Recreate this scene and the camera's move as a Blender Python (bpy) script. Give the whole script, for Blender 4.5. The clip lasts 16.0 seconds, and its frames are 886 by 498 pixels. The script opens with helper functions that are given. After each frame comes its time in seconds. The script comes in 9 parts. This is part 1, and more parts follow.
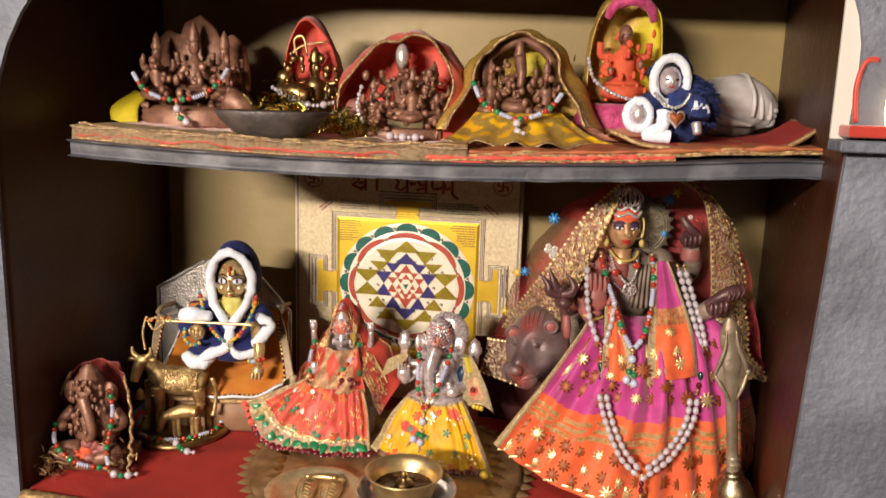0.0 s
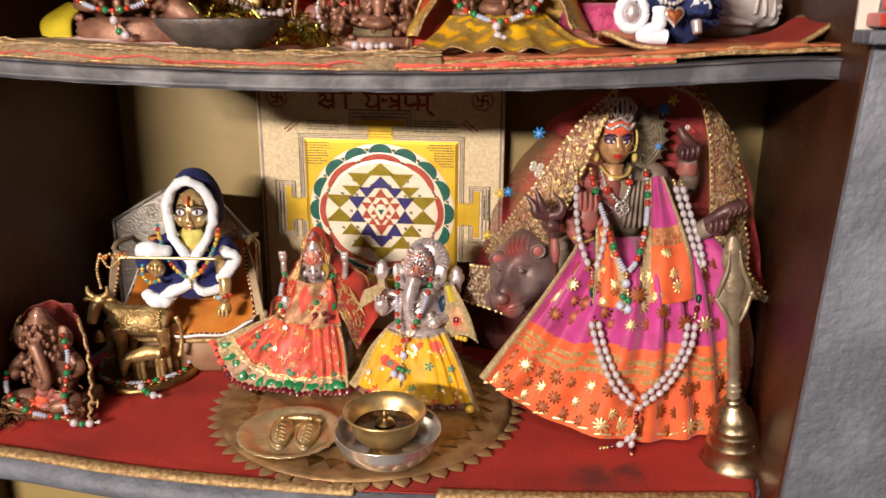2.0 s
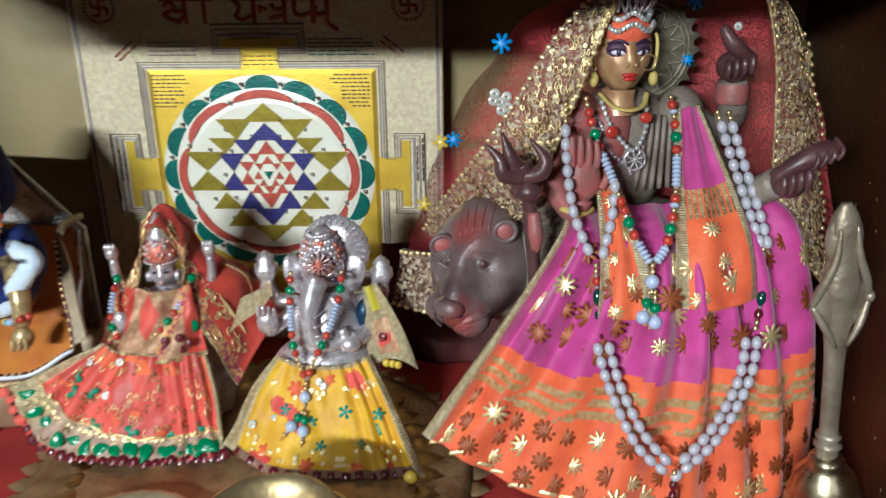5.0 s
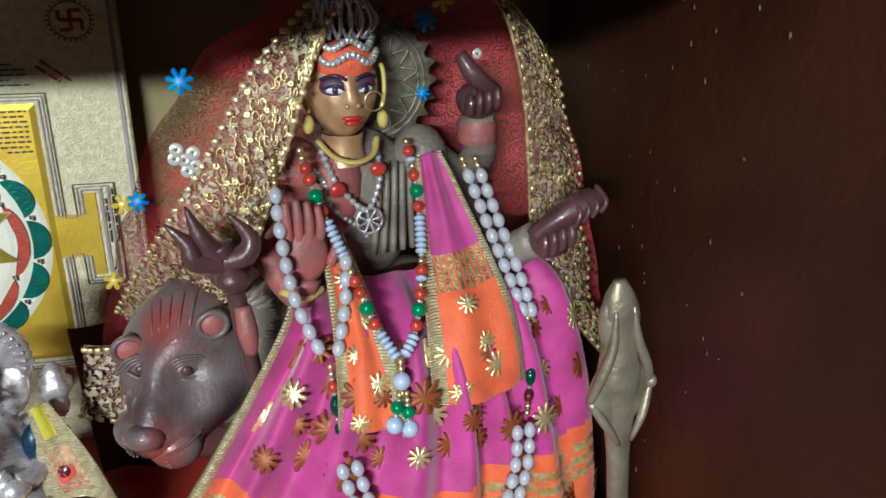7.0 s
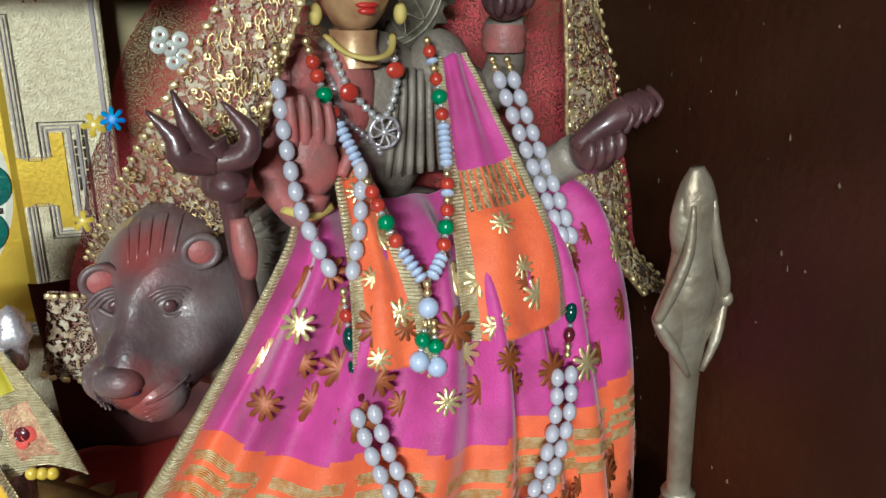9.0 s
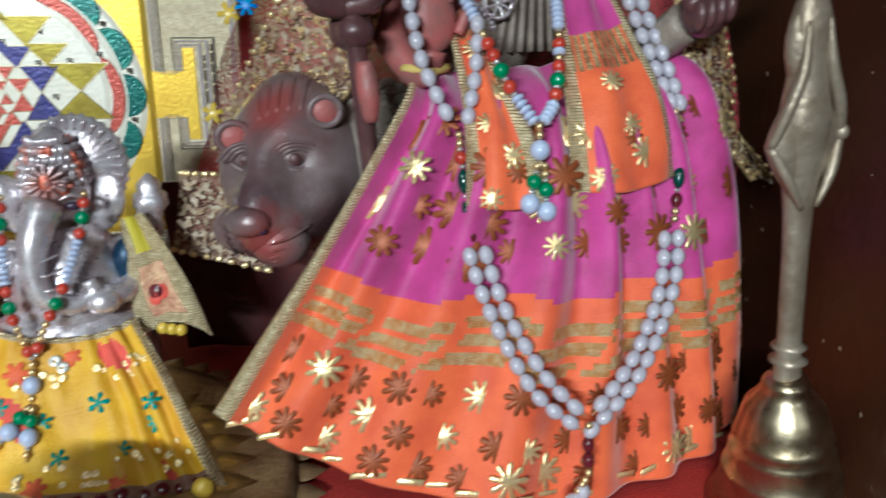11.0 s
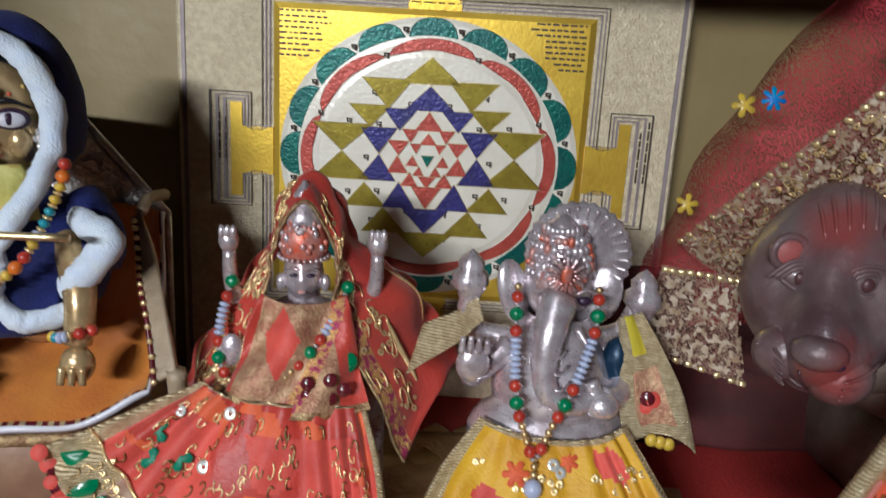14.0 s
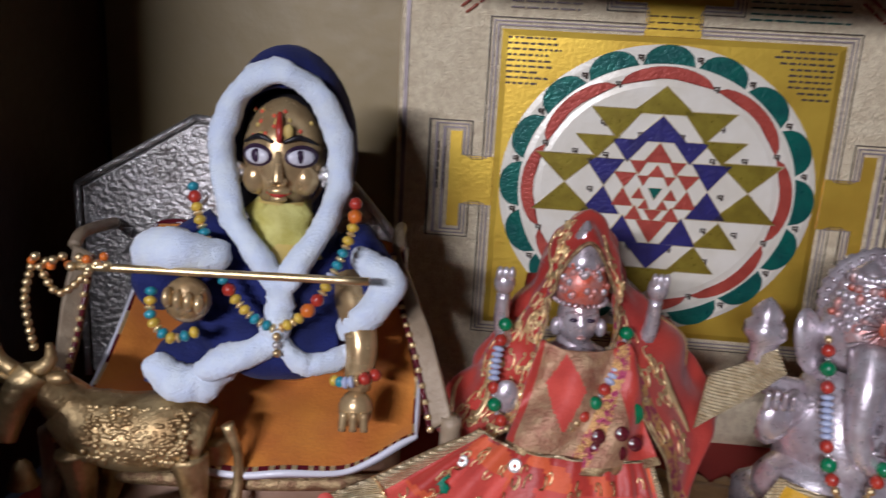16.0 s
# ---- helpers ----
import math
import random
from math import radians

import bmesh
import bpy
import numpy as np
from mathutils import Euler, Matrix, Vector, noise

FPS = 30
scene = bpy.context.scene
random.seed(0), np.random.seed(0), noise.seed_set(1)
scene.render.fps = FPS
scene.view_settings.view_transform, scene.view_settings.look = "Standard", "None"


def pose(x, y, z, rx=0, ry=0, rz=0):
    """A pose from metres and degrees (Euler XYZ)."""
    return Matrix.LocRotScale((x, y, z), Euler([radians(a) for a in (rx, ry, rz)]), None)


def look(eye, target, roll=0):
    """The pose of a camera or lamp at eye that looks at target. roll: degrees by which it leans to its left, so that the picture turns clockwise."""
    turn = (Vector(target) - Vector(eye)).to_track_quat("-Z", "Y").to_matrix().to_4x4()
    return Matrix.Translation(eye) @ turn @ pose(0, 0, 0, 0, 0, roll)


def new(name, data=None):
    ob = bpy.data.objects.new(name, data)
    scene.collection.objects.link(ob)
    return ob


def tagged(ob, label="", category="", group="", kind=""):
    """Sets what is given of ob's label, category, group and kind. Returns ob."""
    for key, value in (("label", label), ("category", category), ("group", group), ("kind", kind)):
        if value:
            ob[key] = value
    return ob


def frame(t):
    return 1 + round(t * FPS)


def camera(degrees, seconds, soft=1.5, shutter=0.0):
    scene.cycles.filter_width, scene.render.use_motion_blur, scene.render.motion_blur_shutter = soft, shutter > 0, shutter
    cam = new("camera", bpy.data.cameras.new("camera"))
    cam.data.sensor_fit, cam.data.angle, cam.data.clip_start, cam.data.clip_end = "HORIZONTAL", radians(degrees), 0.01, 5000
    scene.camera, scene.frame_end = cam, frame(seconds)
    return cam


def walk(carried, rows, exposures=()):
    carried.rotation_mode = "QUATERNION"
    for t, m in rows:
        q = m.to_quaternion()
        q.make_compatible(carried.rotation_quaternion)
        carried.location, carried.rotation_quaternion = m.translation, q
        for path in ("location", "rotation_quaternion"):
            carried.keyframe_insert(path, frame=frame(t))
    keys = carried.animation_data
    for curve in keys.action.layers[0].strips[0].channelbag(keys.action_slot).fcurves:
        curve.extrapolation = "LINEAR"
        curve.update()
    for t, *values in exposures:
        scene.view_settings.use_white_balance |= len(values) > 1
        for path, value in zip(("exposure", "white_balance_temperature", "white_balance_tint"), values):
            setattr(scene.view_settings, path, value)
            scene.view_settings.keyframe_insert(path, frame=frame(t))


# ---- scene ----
cam = camera(58.9, 16.0, shutter=0.5)
PATH = [
    (0, (0.034, 0.049, 1.413), (-0.032, 2.013, 1.041), 1.7),
    (0.5, (0.032, 0.062, 1.406), (-0.019, 2.009, 0.953), 1.9),
    (1, (0.035, 0.081, 1.405), (-0.011, 2.006, 0.864), 1.8),
    (1.5, (0.037, 0.077, 1.406), (0.002, 2.003, 0.866), 1.5),
    (2, (0.035, 0.113, 1.4), (0.023, 2.032, 0.836), 0.3),
    (2.5, (0.036, 0.152, 1.378), (0.031, 2.063, 0.787), -1.2),
    (3, (0.049, 0.185, 1.37), (0.032, 2.092, 0.769), -3.0),
    (3.2, (0.044, 0.193, 1.366), (0.044, 2.1, 0.764), -2.9),
    (5.3, (0.047, 0.429, 1.342), (0.275, 2.288, 0.64), 0.2),
    (5.5, (0.054, 0.452, 1.346), (0.362, 2.299, 0.643), 0.4),
    (6, (0.078, 0.485, 1.347), (0.62, 2.273, 0.632), 0.4),
    (6.5, (0.093, 0.492, 1.349), (0.754, 2.236, 0.627), 0.9),
    (7, (0.098, 0.497, 1.352), (0.803, 2.224, 0.63), 0.4),
    (7.5, (0.097, 0.515, 1.342), (0.865, 2.21, 0.611), 0.7),
    (8, (0.089, 0.531, 1.331), (0.858, 2.233, 0.615), 1.0),
    (8.2, (0.093, 0.537, 1.32), (0.869, 2.239, 0.612), 1.2),
    (10.3, (0.083, 0.519, 1.236), (0.787, 2.301, 0.663), -0.1),
    (10.5, (0.085, 0.513, 1.225), (0.757, 2.309, 0.655), -0.1),
    (11, (0.068, 0.507, 1.224), (0.648, 2.329, 0.639), -0.0),
    (11.5, (0.031, 0.5, 1.218), (0.473, 2.36, 0.63), 1.2),
    (12, (-0.001, 0.503, 1.222), (0.291, 2.396, 0.647), 1.5),
    (12.5, (-0.035, 0.531, 1.229), (0.216, 2.438, 0.683), 2.2),
    (13, (-0.06, 0.552, 1.218), (0.159, 2.465, 0.675), 3.2),
    (13.5, (-0.074, 0.572, 1.225), (0.125, 2.486, 0.679), 3.2),
    (14, (-0.082, 0.576, 1.243), (0.114, 2.499, 0.731), 3.3),
    (14.5, (-0.108, 0.577, 1.255), (0.1, 2.501, 0.75), 3.4),
    (15, (-0.143, 0.587, 1.255), (0.061, 2.513, 0.755), 3.9),
    (15.5, (-0.167, 0.594, 1.254), (0.003, 2.525, 0.759), 4.3),
    (16, (-0.182, 0.601, 1.248), (-0.116, 2.537, 0.749), 3.2),
]
walk(cam, [(t, look(eye, target, roll)) for t, eye, target, roll in PATH],
     exposures=[(0.0, 0.13, 7200, 16), (3.2, 0.18, 7200, 18), (5.4, -0.08, 4900, -6), (8.2, 0.03, 5150, -8), (11.0, -0.16, 5000, -5), (12.5, -0.52, 5050, -3), (14.5, -0.62, 5300, 11), (16.0, -0.76, 5300, 18)])

# ---- light ----
world = bpy.data.worlds.new("room_air")
scene.world = world
world.use_nodes = True
world.node_tree.nodes["Background"].inputs[0].default_value = (0.9, 0.85, 0.8, 1)
world.node_tree.nodes["Background"].inputs[1].default_value = 0.008
tube_data = bpy.data.lights.new("tube_light", "AREA")
tube_data.shape, tube_data.size, tube_data.size_y, tube_data.energy = "RECTANGLE", 0.6, 0.06, 67.0
tube_data.color = (1.0, 0.90, 0.78)
tube_lamp = new("tube_light", tube_data)
tube_lamp.matrix_basis = look((-0.95, -1.12, 1.78), (0.0, 0.8, 1.2))
# Added overhead fill for the ledge, standing in for light bounced off the ceiling.
fill_data = bpy.data.lights.new("overhead_fill", "AREA")
fill_data.shape, fill_data.size, fill_data.size_y, fill_data.energy = "RECTANGLE", 0.5, 0.3, 8.0
fill_data.color = (1.0, 0.91, 0.8)
overhead_fill = new("overhead_fill", fill_data)
overhead_fill.matrix_basis = look((-0.6, -0.35, 2.5), (0.0, 0.8, 1.05))
scene.view_settings.exposure = 0.0

# ---- materials ----
def mat(name, col, rough=0.6, metal=0.0, col2=None, scale=60, bump=0.15, bscale=400, spec=0.5, sheen=0.0, contrast=(0.35, 0.65), dist=0.001, alpha=None, sss=0.0, coat=0.0, weave=0.0):
    """Principled material: two colours mixed by noise, fine bump, optional woven or open-work gaps."""
    m = bpy.data.materials.new(name)
    m.use_nodes = True
    nt = m.node_tree
    p = nt.nodes["Principled BSDF"]
    tc = nt.nodes.new("ShaderNodeTexCoord")
    n1 = nt.nodes.new("ShaderNodeTexNoise")
    n1.inputs["Scale"].default_value, n1.inputs["Detail"].default_value = scale, 6
    nt.links.new(tc.outputs["Object"], n1.inputs["Vector"])
    ramp = nt.nodes.new("ShaderNodeValToRGB")
    ramp.color_ramp.elements[0].position, ramp.color_ramp.elements[1].position = contrast
    ramp.color_ramp.elements[0].color = (*col, 1)
    ramp.color_ramp.elements[1].color = (*(col2 or tuple(c * 0.72 for c in col)), 1)
    nt.links.new(n1.outputs["Fac"], ramp.inputs["Fac"])
    nt.links.new(ramp.outputs["Color"], p.inputs["Base Color"])
    p.inputs["Metallic"].default_value = metal
    p.inputs["Specular IOR Level"].default_value = spec
    p.inputs["Sheen Weight"].default_value = sheen
    p.inputs["Coat Weight"].default_value = coat
    p.inputs["Subsurface Weight"].default_value = sss
    p.inputs["Subsurface Radius"].default_value = (0.004, 0.002, 0.0015)
    mr = nt.nodes.new("ShaderNodeMapRange")
    mr.inputs["To Min"].default_value, mr.inputs["To Max"].default_value = max(0.03, rough - 0.09), min(1, rough + 0.1)
    n2 = nt.nodes.new("ShaderNodeTexNoise")
    n2.inputs["Scale"].default_value, n2.inputs["Detail"].default_value = bscale, 4
    nt.links.new(tc.outputs["Object"], n2.inputs["Vector"])
    nt.links.new(n2.outputs["Fac"], mr.inputs["Value"])
    nt.links.new(mr.outputs["Result"], p.inputs["Roughness"])
    b = nt.nodes.new("ShaderNodeBump")
    b.inputs["Strength"].default_value, b.inputs["Distance"].default_value = bump, dist
    height = n2.outputs["Fac"]
    if weave:
        w = nt.nodes.new("ShaderNodeTexWave")
        w.inputs["Scale"].default_value, w.inputs["Distortion"].default_value = weave, 1.5
        w.bands_direction = "Z"
        nt.links.new(tc.outputs["Object"], w.inputs["Vector"])
        ad = nt.nodes.new("ShaderNodeMath")
        nt.links.new(w.outputs["Fac"], ad.inputs[0])
        nt.links.new(n2.outputs["Fac"], ad.inputs[1])
        height = ad.outputs[0]
    nt.links.new(height, b.inputs["Height"])
    nt.links.new(b.outputs["Normal"], p.inputs["Normal"])
    if alpha:
        kind, sc, thr = alpha
        t = nt.nodes.new("ShaderNodeTexVoronoi" if kind == "lace" else "ShaderNodeTexNoise")
        t.inputs["Scale"].default_value = sc
        if kind == "lace":
            t.feature = "DISTANCE_TO_EDGE"
        nt.links.new(tc.outputs["Object"], t.inputs["Vector"])
        mth = nt.nodes.new("ShaderNodeMath")
        mth.operation = "LESS_THAN" if kind == "lace" else "GREATER_THAN"
        mth.inputs[1].default_value = thr
        nt.links.new(t.outputs["Distance" if kind == "lace" else "Fac"], mth.inputs[0])
        nt.links.new(mth.outputs[0], p.inputs["Alpha"])
    return m


BROWN = mat("brown_gloss_paint", (0.036, 0.0115, 0.005), 0.4, 0, (0.06, 0.019, 0.008), 9, 0.25, 120, spec=0.28, dist=0.002)
OLIVE = mat("olive_gold_wall_paint", (0.33, 0.25, 0.11), 0.5, 0, (0.245, 0.185, 0.075), 7, 0.2, 90, dist=0.002)
GREY = mat("blue_grey_chipped_paint", (0.155, 0.18, 0.235), 0.6, 0, (0.095, 0.11, 0.145), 13, 0.7, 160, contrast=(0.38, 0.56), dist=0.003)
SLATE = mat("dark_slate_paint", (0.055, 0.06, 0.078), 0.55, 0, (0.16, 0.17, 0.2), 26, 0.4, 120, contrast=(0.5, 0.72), dist=0.002)
WHITEWALL = mat("white_wall_paint", (0.62, 0.60, 0.58), 0.7, 0, (0.52, 0.5, 0.47), 6, 0.2, 60, dist=0.002)
# Unseen room surfaces, kept dark to limit the light they bounce.
ROOMDARK = mat("unseen_room_paint", (0.11, 0.09, 0.07), 0.7, 0, (0.085, 0.068, 0.052), 4, 0.2, 60)
ROOMFLOOR = mat("unseen_room_floor", (0.13, 0.105, 0.085), 0.4, 0, None, 8)
REDMAT = mat("red_velvet_cloth", (0.40, 0.028, 0.022), 0.75, 0, (0.25, 0.02, 0.018), 11, 0.5, 700, contrast=(0.42, 0.7))
DARKREDCLOTH = mat("faded_dark_red_cloth", (0.19, 0.022, 0.018), 0.6, 0, (0.10, 0.014, 0.012), 60, 0.5, 600)
# Red darkened so that its colour carries the shade below the lion.
SHADERED = mat("shade_dark_red_cloth", (0.045, 0.009, 0.009), 0.8, 0, (0.085, 0.012, 0.012), 30, 0.3, 500)
GOLDBRAID = mat("gold_braid", (0.52, 0.38, 0.19), 0.42, 0.55, (0.28, 0.16, 0.08), 260, 0.9, 900, contrast=(0.4, 0.6))
BEIGEBRAID = mat("beige_gold_woven_border", (0.52, 0.41, 0.27), 0.5, 0.3, (0.34, 0.23, 0.13), 300, 0.9, 900, weave=300)
PALEGOLD = mat("pale_gold_ribbon", (0.86, 0.73, 0.46), 0.36, 0.45, (0.62, 0.48, 0.26), 300, 0.8, 1100, weave=260)
ZARI = mat("gold_foil", (1.0, 0.82, 0.45), 0.3, 0.7, (0.85, 0.6, 0.27), 180, 0.5, 500)
COPPERPRINT = mat("copper_brown_print", (0.30, 0.075, 0.02), 0.5, 0.25, None, 200, 0.3)
BRASS = mat("polished_brass", (0.84, 0.67, 0.37), 0.38, 0.9, (0.62, 0.45, 0.22), 60, 0.45, 200, dist=0.0006)
COWBRASS = mat("antique_cast_brass", (0.60, 0.45, 0.22), 0.42, 0.75, (0.32, 0.21, 0.09), 90, 0.7, 320, contrast=(0.4, 0.62), dist=0.001)
OLDBRASS = mat("tarnished_brass", (0.46, 0.33, 0.15), 0.36, 1.0, (0.27, 0.17, 0.07), 70, 0.45, 300, dist=0.0008)
DULLBELL = mat("dull_bell_brass", (0.42, 0.36, 0.28), 0.46, 0.6, (0.27, 0.21, 0.15), 70, 0.5, 260, dist=0.001)
COPPERMAT = mat("embossed_copper_sheet", (0.50, 0.34, 0.18), 0.42, 0.65, (0.27, 0.15, 0.07), 40, 0.6, 260, dist=0.0012)
STEEL = mat("stainless_steel", (0.74, 0.73, 0.72), 0.2, 0.8, (0.6, 0.59, 0.58), 30, 0.15, 200)
SILVER = mat("silver_plate", (0.80, 0.75, 0.79), 0.29, 0.62, (0.54, 0.46, 0.49), 130, 0.3, 420, dist=0.0007)
SILVERRED = mat("silver_with_vermilion", (0.62, 0.13, 0.06), 0.42, 0.45, (0.6, 0.5, 0.5), 130, 0.4, 420)
FACEVERM = mat("vermilion_smeared_silver", (0.66, 0.12, 0.055), 0.38, 0.3, (0.58, 0.30, 0.26), 150, 0.4, 420)
DOMEBRASS = mat("aged_bell_brass", (0.56, 0.48, 0.33), 0.3, 1.0, (0.40, 0.32, 0.2), 70, 0.25, 220, dist=0.0006)
CLAY = mat("bronzed_clay", (0.27, 0.135, 0.09), 0.42, 0.25, (0.15, 0.07, 0.05), 90, 0.5, 500, coat=0.2)
CLAYGREY = mat("grey_brown_clay", (0.29, 0.24, 0.195), 0.45, 0.1, (0.18, 0.14, 0.115), 55, 0.6, 500, coat=0.2)
CLAYFACE = mat("golden_brown_face", (0.56, 0.35, 0.18), 0.34, 0.25, (0.36, 0.18, 0.09), 90, 0.2, 400, coat=0.3)
PURPLECLAY = mat("purple_brown_clay", (0.11, 0.048, 0.05), 0.36, 0.1, (0.07, 0.03, 0.034), 70, 0.3, 400, coat=0.4)
VERMILION = mat("vermilion_paste", (0.72, 0.13, 0.05), 0.8, 0, (0.62, 0.09, 0.05), 160, 0.6, 600)
REDPALM = mat("red_tinted_clay", (0.38, 0.10, 0.095), 0.5, 0, (0.24, 0.10, 0.09), 95, 0.4, 500)
LIPRED = mat("red_lip_paint", (0.5, 0.03, 0.025), 0.3)
EYEDARK = mat("dark_violet_eye_paint", (0.045, 0.022, 0.055), 0.35)
VIOLETLID = mat("violet_eye_shadow", (0.10, 0.045, 0.10), 0.5, 0, (0.055, 0.022, 0.05), 200)
EYEWHITE = mat("white_eye_paint", (0.75, 0.75, 0.8), 0.3, 0, (0.7, 0.7, 0.78))
LIMESCARF = mat("lime_yellow_cloth", (0.66, 0.62, 0.20), 0.65, 0, (0.52, 0.46, 0.10), 120, 0.5, 600)
YELLOWPASTE = mat("yellow_paste", (0.66, 0.5, 0.14), 0.6)
LIONCLAY = mat("mauve_grey_clay", (0.19, 0.145, 0.145), 0.42, 0.1, (0.12, 0.055, 0.06), 34, 0.4, 400, coat=0.35)
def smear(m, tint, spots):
    """Blends a tint, such as hand-rubbed red paste, round places of a thing: (centre, reach)."""
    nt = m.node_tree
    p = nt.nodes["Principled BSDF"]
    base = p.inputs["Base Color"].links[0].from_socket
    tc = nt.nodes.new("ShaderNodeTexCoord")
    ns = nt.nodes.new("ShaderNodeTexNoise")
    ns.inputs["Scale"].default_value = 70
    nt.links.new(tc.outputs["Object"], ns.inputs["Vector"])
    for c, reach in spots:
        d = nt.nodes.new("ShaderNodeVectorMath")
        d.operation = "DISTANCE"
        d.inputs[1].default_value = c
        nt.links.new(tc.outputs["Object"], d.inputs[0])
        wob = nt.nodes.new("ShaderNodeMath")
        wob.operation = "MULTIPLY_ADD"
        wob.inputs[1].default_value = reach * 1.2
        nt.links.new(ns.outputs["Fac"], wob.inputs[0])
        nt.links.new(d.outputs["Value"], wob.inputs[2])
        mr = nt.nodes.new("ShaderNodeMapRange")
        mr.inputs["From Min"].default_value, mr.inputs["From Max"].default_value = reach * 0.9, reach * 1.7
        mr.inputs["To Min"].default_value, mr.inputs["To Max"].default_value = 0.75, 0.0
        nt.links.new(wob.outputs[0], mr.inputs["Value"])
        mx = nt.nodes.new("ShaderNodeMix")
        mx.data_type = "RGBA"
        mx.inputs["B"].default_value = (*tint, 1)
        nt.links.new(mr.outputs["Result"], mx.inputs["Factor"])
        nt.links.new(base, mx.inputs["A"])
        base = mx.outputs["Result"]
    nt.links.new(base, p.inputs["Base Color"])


HALO = mat("grey_gold_clay", (0.27, 0.235, 0.175), 0.45, 0.3, (0.17, 0.14, 0.10), 140, 0.5, 400)
MAGENTA = mat("magenta_chiffon", (0.50, 0.038, 0.26), 0.6, 0, (0.34, 0.024, 0.16), 60, 0.3, 900, sheen=0.4)
ORANGE = mat("orange_chiffon", (0.76, 0.135, 0.035), 0.62, 0, (0.6, 0.085, 0.025), 60, 0.3, 900, sheen=0.3)
REDNET = mat("red_net_fabric", (0.52, 0.06, 0.07), 0.7, 0, (0.34, 0.035, 0.045), 40, 0.4, 900, alpha=("noise", 1500, 0.47))
REDSATIN = mat("red_satin", (0.52, 0.045, 0.028), 0.45, 0, (0.38, 0.03, 0.02), 40, 0.3, 600, sheen=0.3)
VEILRED = mat("glossy_coral_red_veil", (0.58, 0.065, 0.04), 0.42, 0.05, (0.40, 0.035, 0.025), 30, 0.35, 600, sheen=0.2)
CORAL = mat("coral_red_cloth", (0.70, 0.09, 0.06), 0.6, 0, (0.52, 0.05, 0.035), 50, 0.3, 700, sheen=0.3)
LACE = mat("cream_lace_flowers", (0.60, 0.50, 0.38), 0.6, 0.05, (0.38, 0.26, 0.15), 220, 0.9, 600, alpha=("noise", 300, 0.555))
LACENET = mat("brown_beige_net", (0.38, 0.26, 0.18), 0.7, 0, (0.24, 0.12, 0.085), 190, 0.3, 900, contrast=(0.42, 0.58), alpha=("noise", 1300, 0.49))
YELLOWCLOTH = mat("golden_yellow_cloth", (0.78, 0.47, 0.012), 0.55, 0, (0.60, 0.30, 0.01), 45, 0.4, 700)
TRAYBRASS = mat("pale_worn_brass", (0.72, 0.60, 0.38), 0.36, 0.65, (0.48, 0.38, 0.22), 70, 0.4, 260)
MUSTARD = mat("mustard_gold_brocade", (0.54, 0.37, 0.09), 0.42, 0.35, (0.38, 0.23, 0.05), 300, 0.6, 600)
SAFFRON = mat("saffron_cushion_cloth", (0.70, 0.26, 0.02), 0.65, 0, (0.52, 0.15, 0.015), 28, 0.4, 600, sheen=0.3)
NAVY = mat("navy_velvet", (0.008, 0.016, 0.14), 0.85, 0, (0.005, 0.010, 0.08), 60, 0.6, 900, sheen=0.06)
FLUFFBLUE = mat("blue_fleece", (0.014, 0.045, 0.24), 0.9, 0, (0.007, 0.02, 0.11), 160, 1.0, 900, sheen=0.05, dist=0.003)
FUR = mat("white_fleece", (0.82, 0.91, 1.0), 0.95, 0, (0.72, 0.82, 1.0), 120, 0.5, 1200, sheen=0.6, dist=0.003)
FACEBRASS = mat("polished_face_brass", (0.66, 0.49, 0.25), 0.24, 0.55, (0.46, 0.31, 0.15), 110, 0.25, 260, dist=0.0006)
BLACKHAIR = mat("black_hair_paint", (0.012, 0.011, 0.014), 0.4)
PEARL = mat("pearl_white_plastic", (0.50, 0.47, 0.53), 0.2, 0.0, (0.44, 0.41, 0.48), 200, 0.05, 300, coat=0.6)
LILAC = mat("pale_blue_bead", (0.50, 0.55, 0.72), 0.28, 0, (0.42, 0.47, 0.66), 200, 0.05, 300, coat=0.4)
GREENBEAD = mat("emerald_bead", (0.01, 0.22, 0.085), 0.22, 0, (0.008, 0.16, 0.06), 200, 0.1, 300, coat=0.5)
DARKGREEN = mat("bottle_green_bead", (0.006, 0.05, 0.04), 0.12, 0, None, 200, 0.1, 300, coat=0.7)
REDBEAD = mat("red_bead", (0.50, 0.05, 0.025), 0.25, 0, (0.36, 0.03, 0.02), 200, 0.1, 300, coat=0.5)
MAROON = mat("maroon_bead", (0.12, 0.012, 0.02), 0.18, 0, None, 200, 0.1, 300, coat=0.6)
ORANGEBEAD = mat("orange_bead", (0.8, 0.2, 0.02), 0.3, 0, None, 200, 0.05, 300, coat=0.4)
TURQ = mat("turquoise_bead", (0.04, 0.32, 0.42), 0.3, 0, None, 200, 0.05, 300, coat=0.4)
YELBEAD = mat("yellow_bead", (0.75, 0.52, 0.06), 0.3, 0, None, 200, 0.05, 300, coat=0.4)
SILVERBEAD = mat("rhinestone_silver", (0.88, 0.86, 0.86), 0.16, 0.65, (0.62, 0.6, 0.6), 400, 0.4, 900)
WHITEPLAST = mat("white_glossy_sequin", (0.85, 0.84, 0.78), 0.15, 0.4)
TINSEL = mat("gold_green_tinsel", (0.62, 0.50, 0.12), 0.18, 1.0, (0.25, 0.30, 0.05), 200, 0.2, 500)
CONCH = mat("chalky_conch_shell", (0.62, 0.61, 0.62), 0.5, 0, (0.45, 0.43, 0.44), 40, 0.5, 120, dist=0.002)
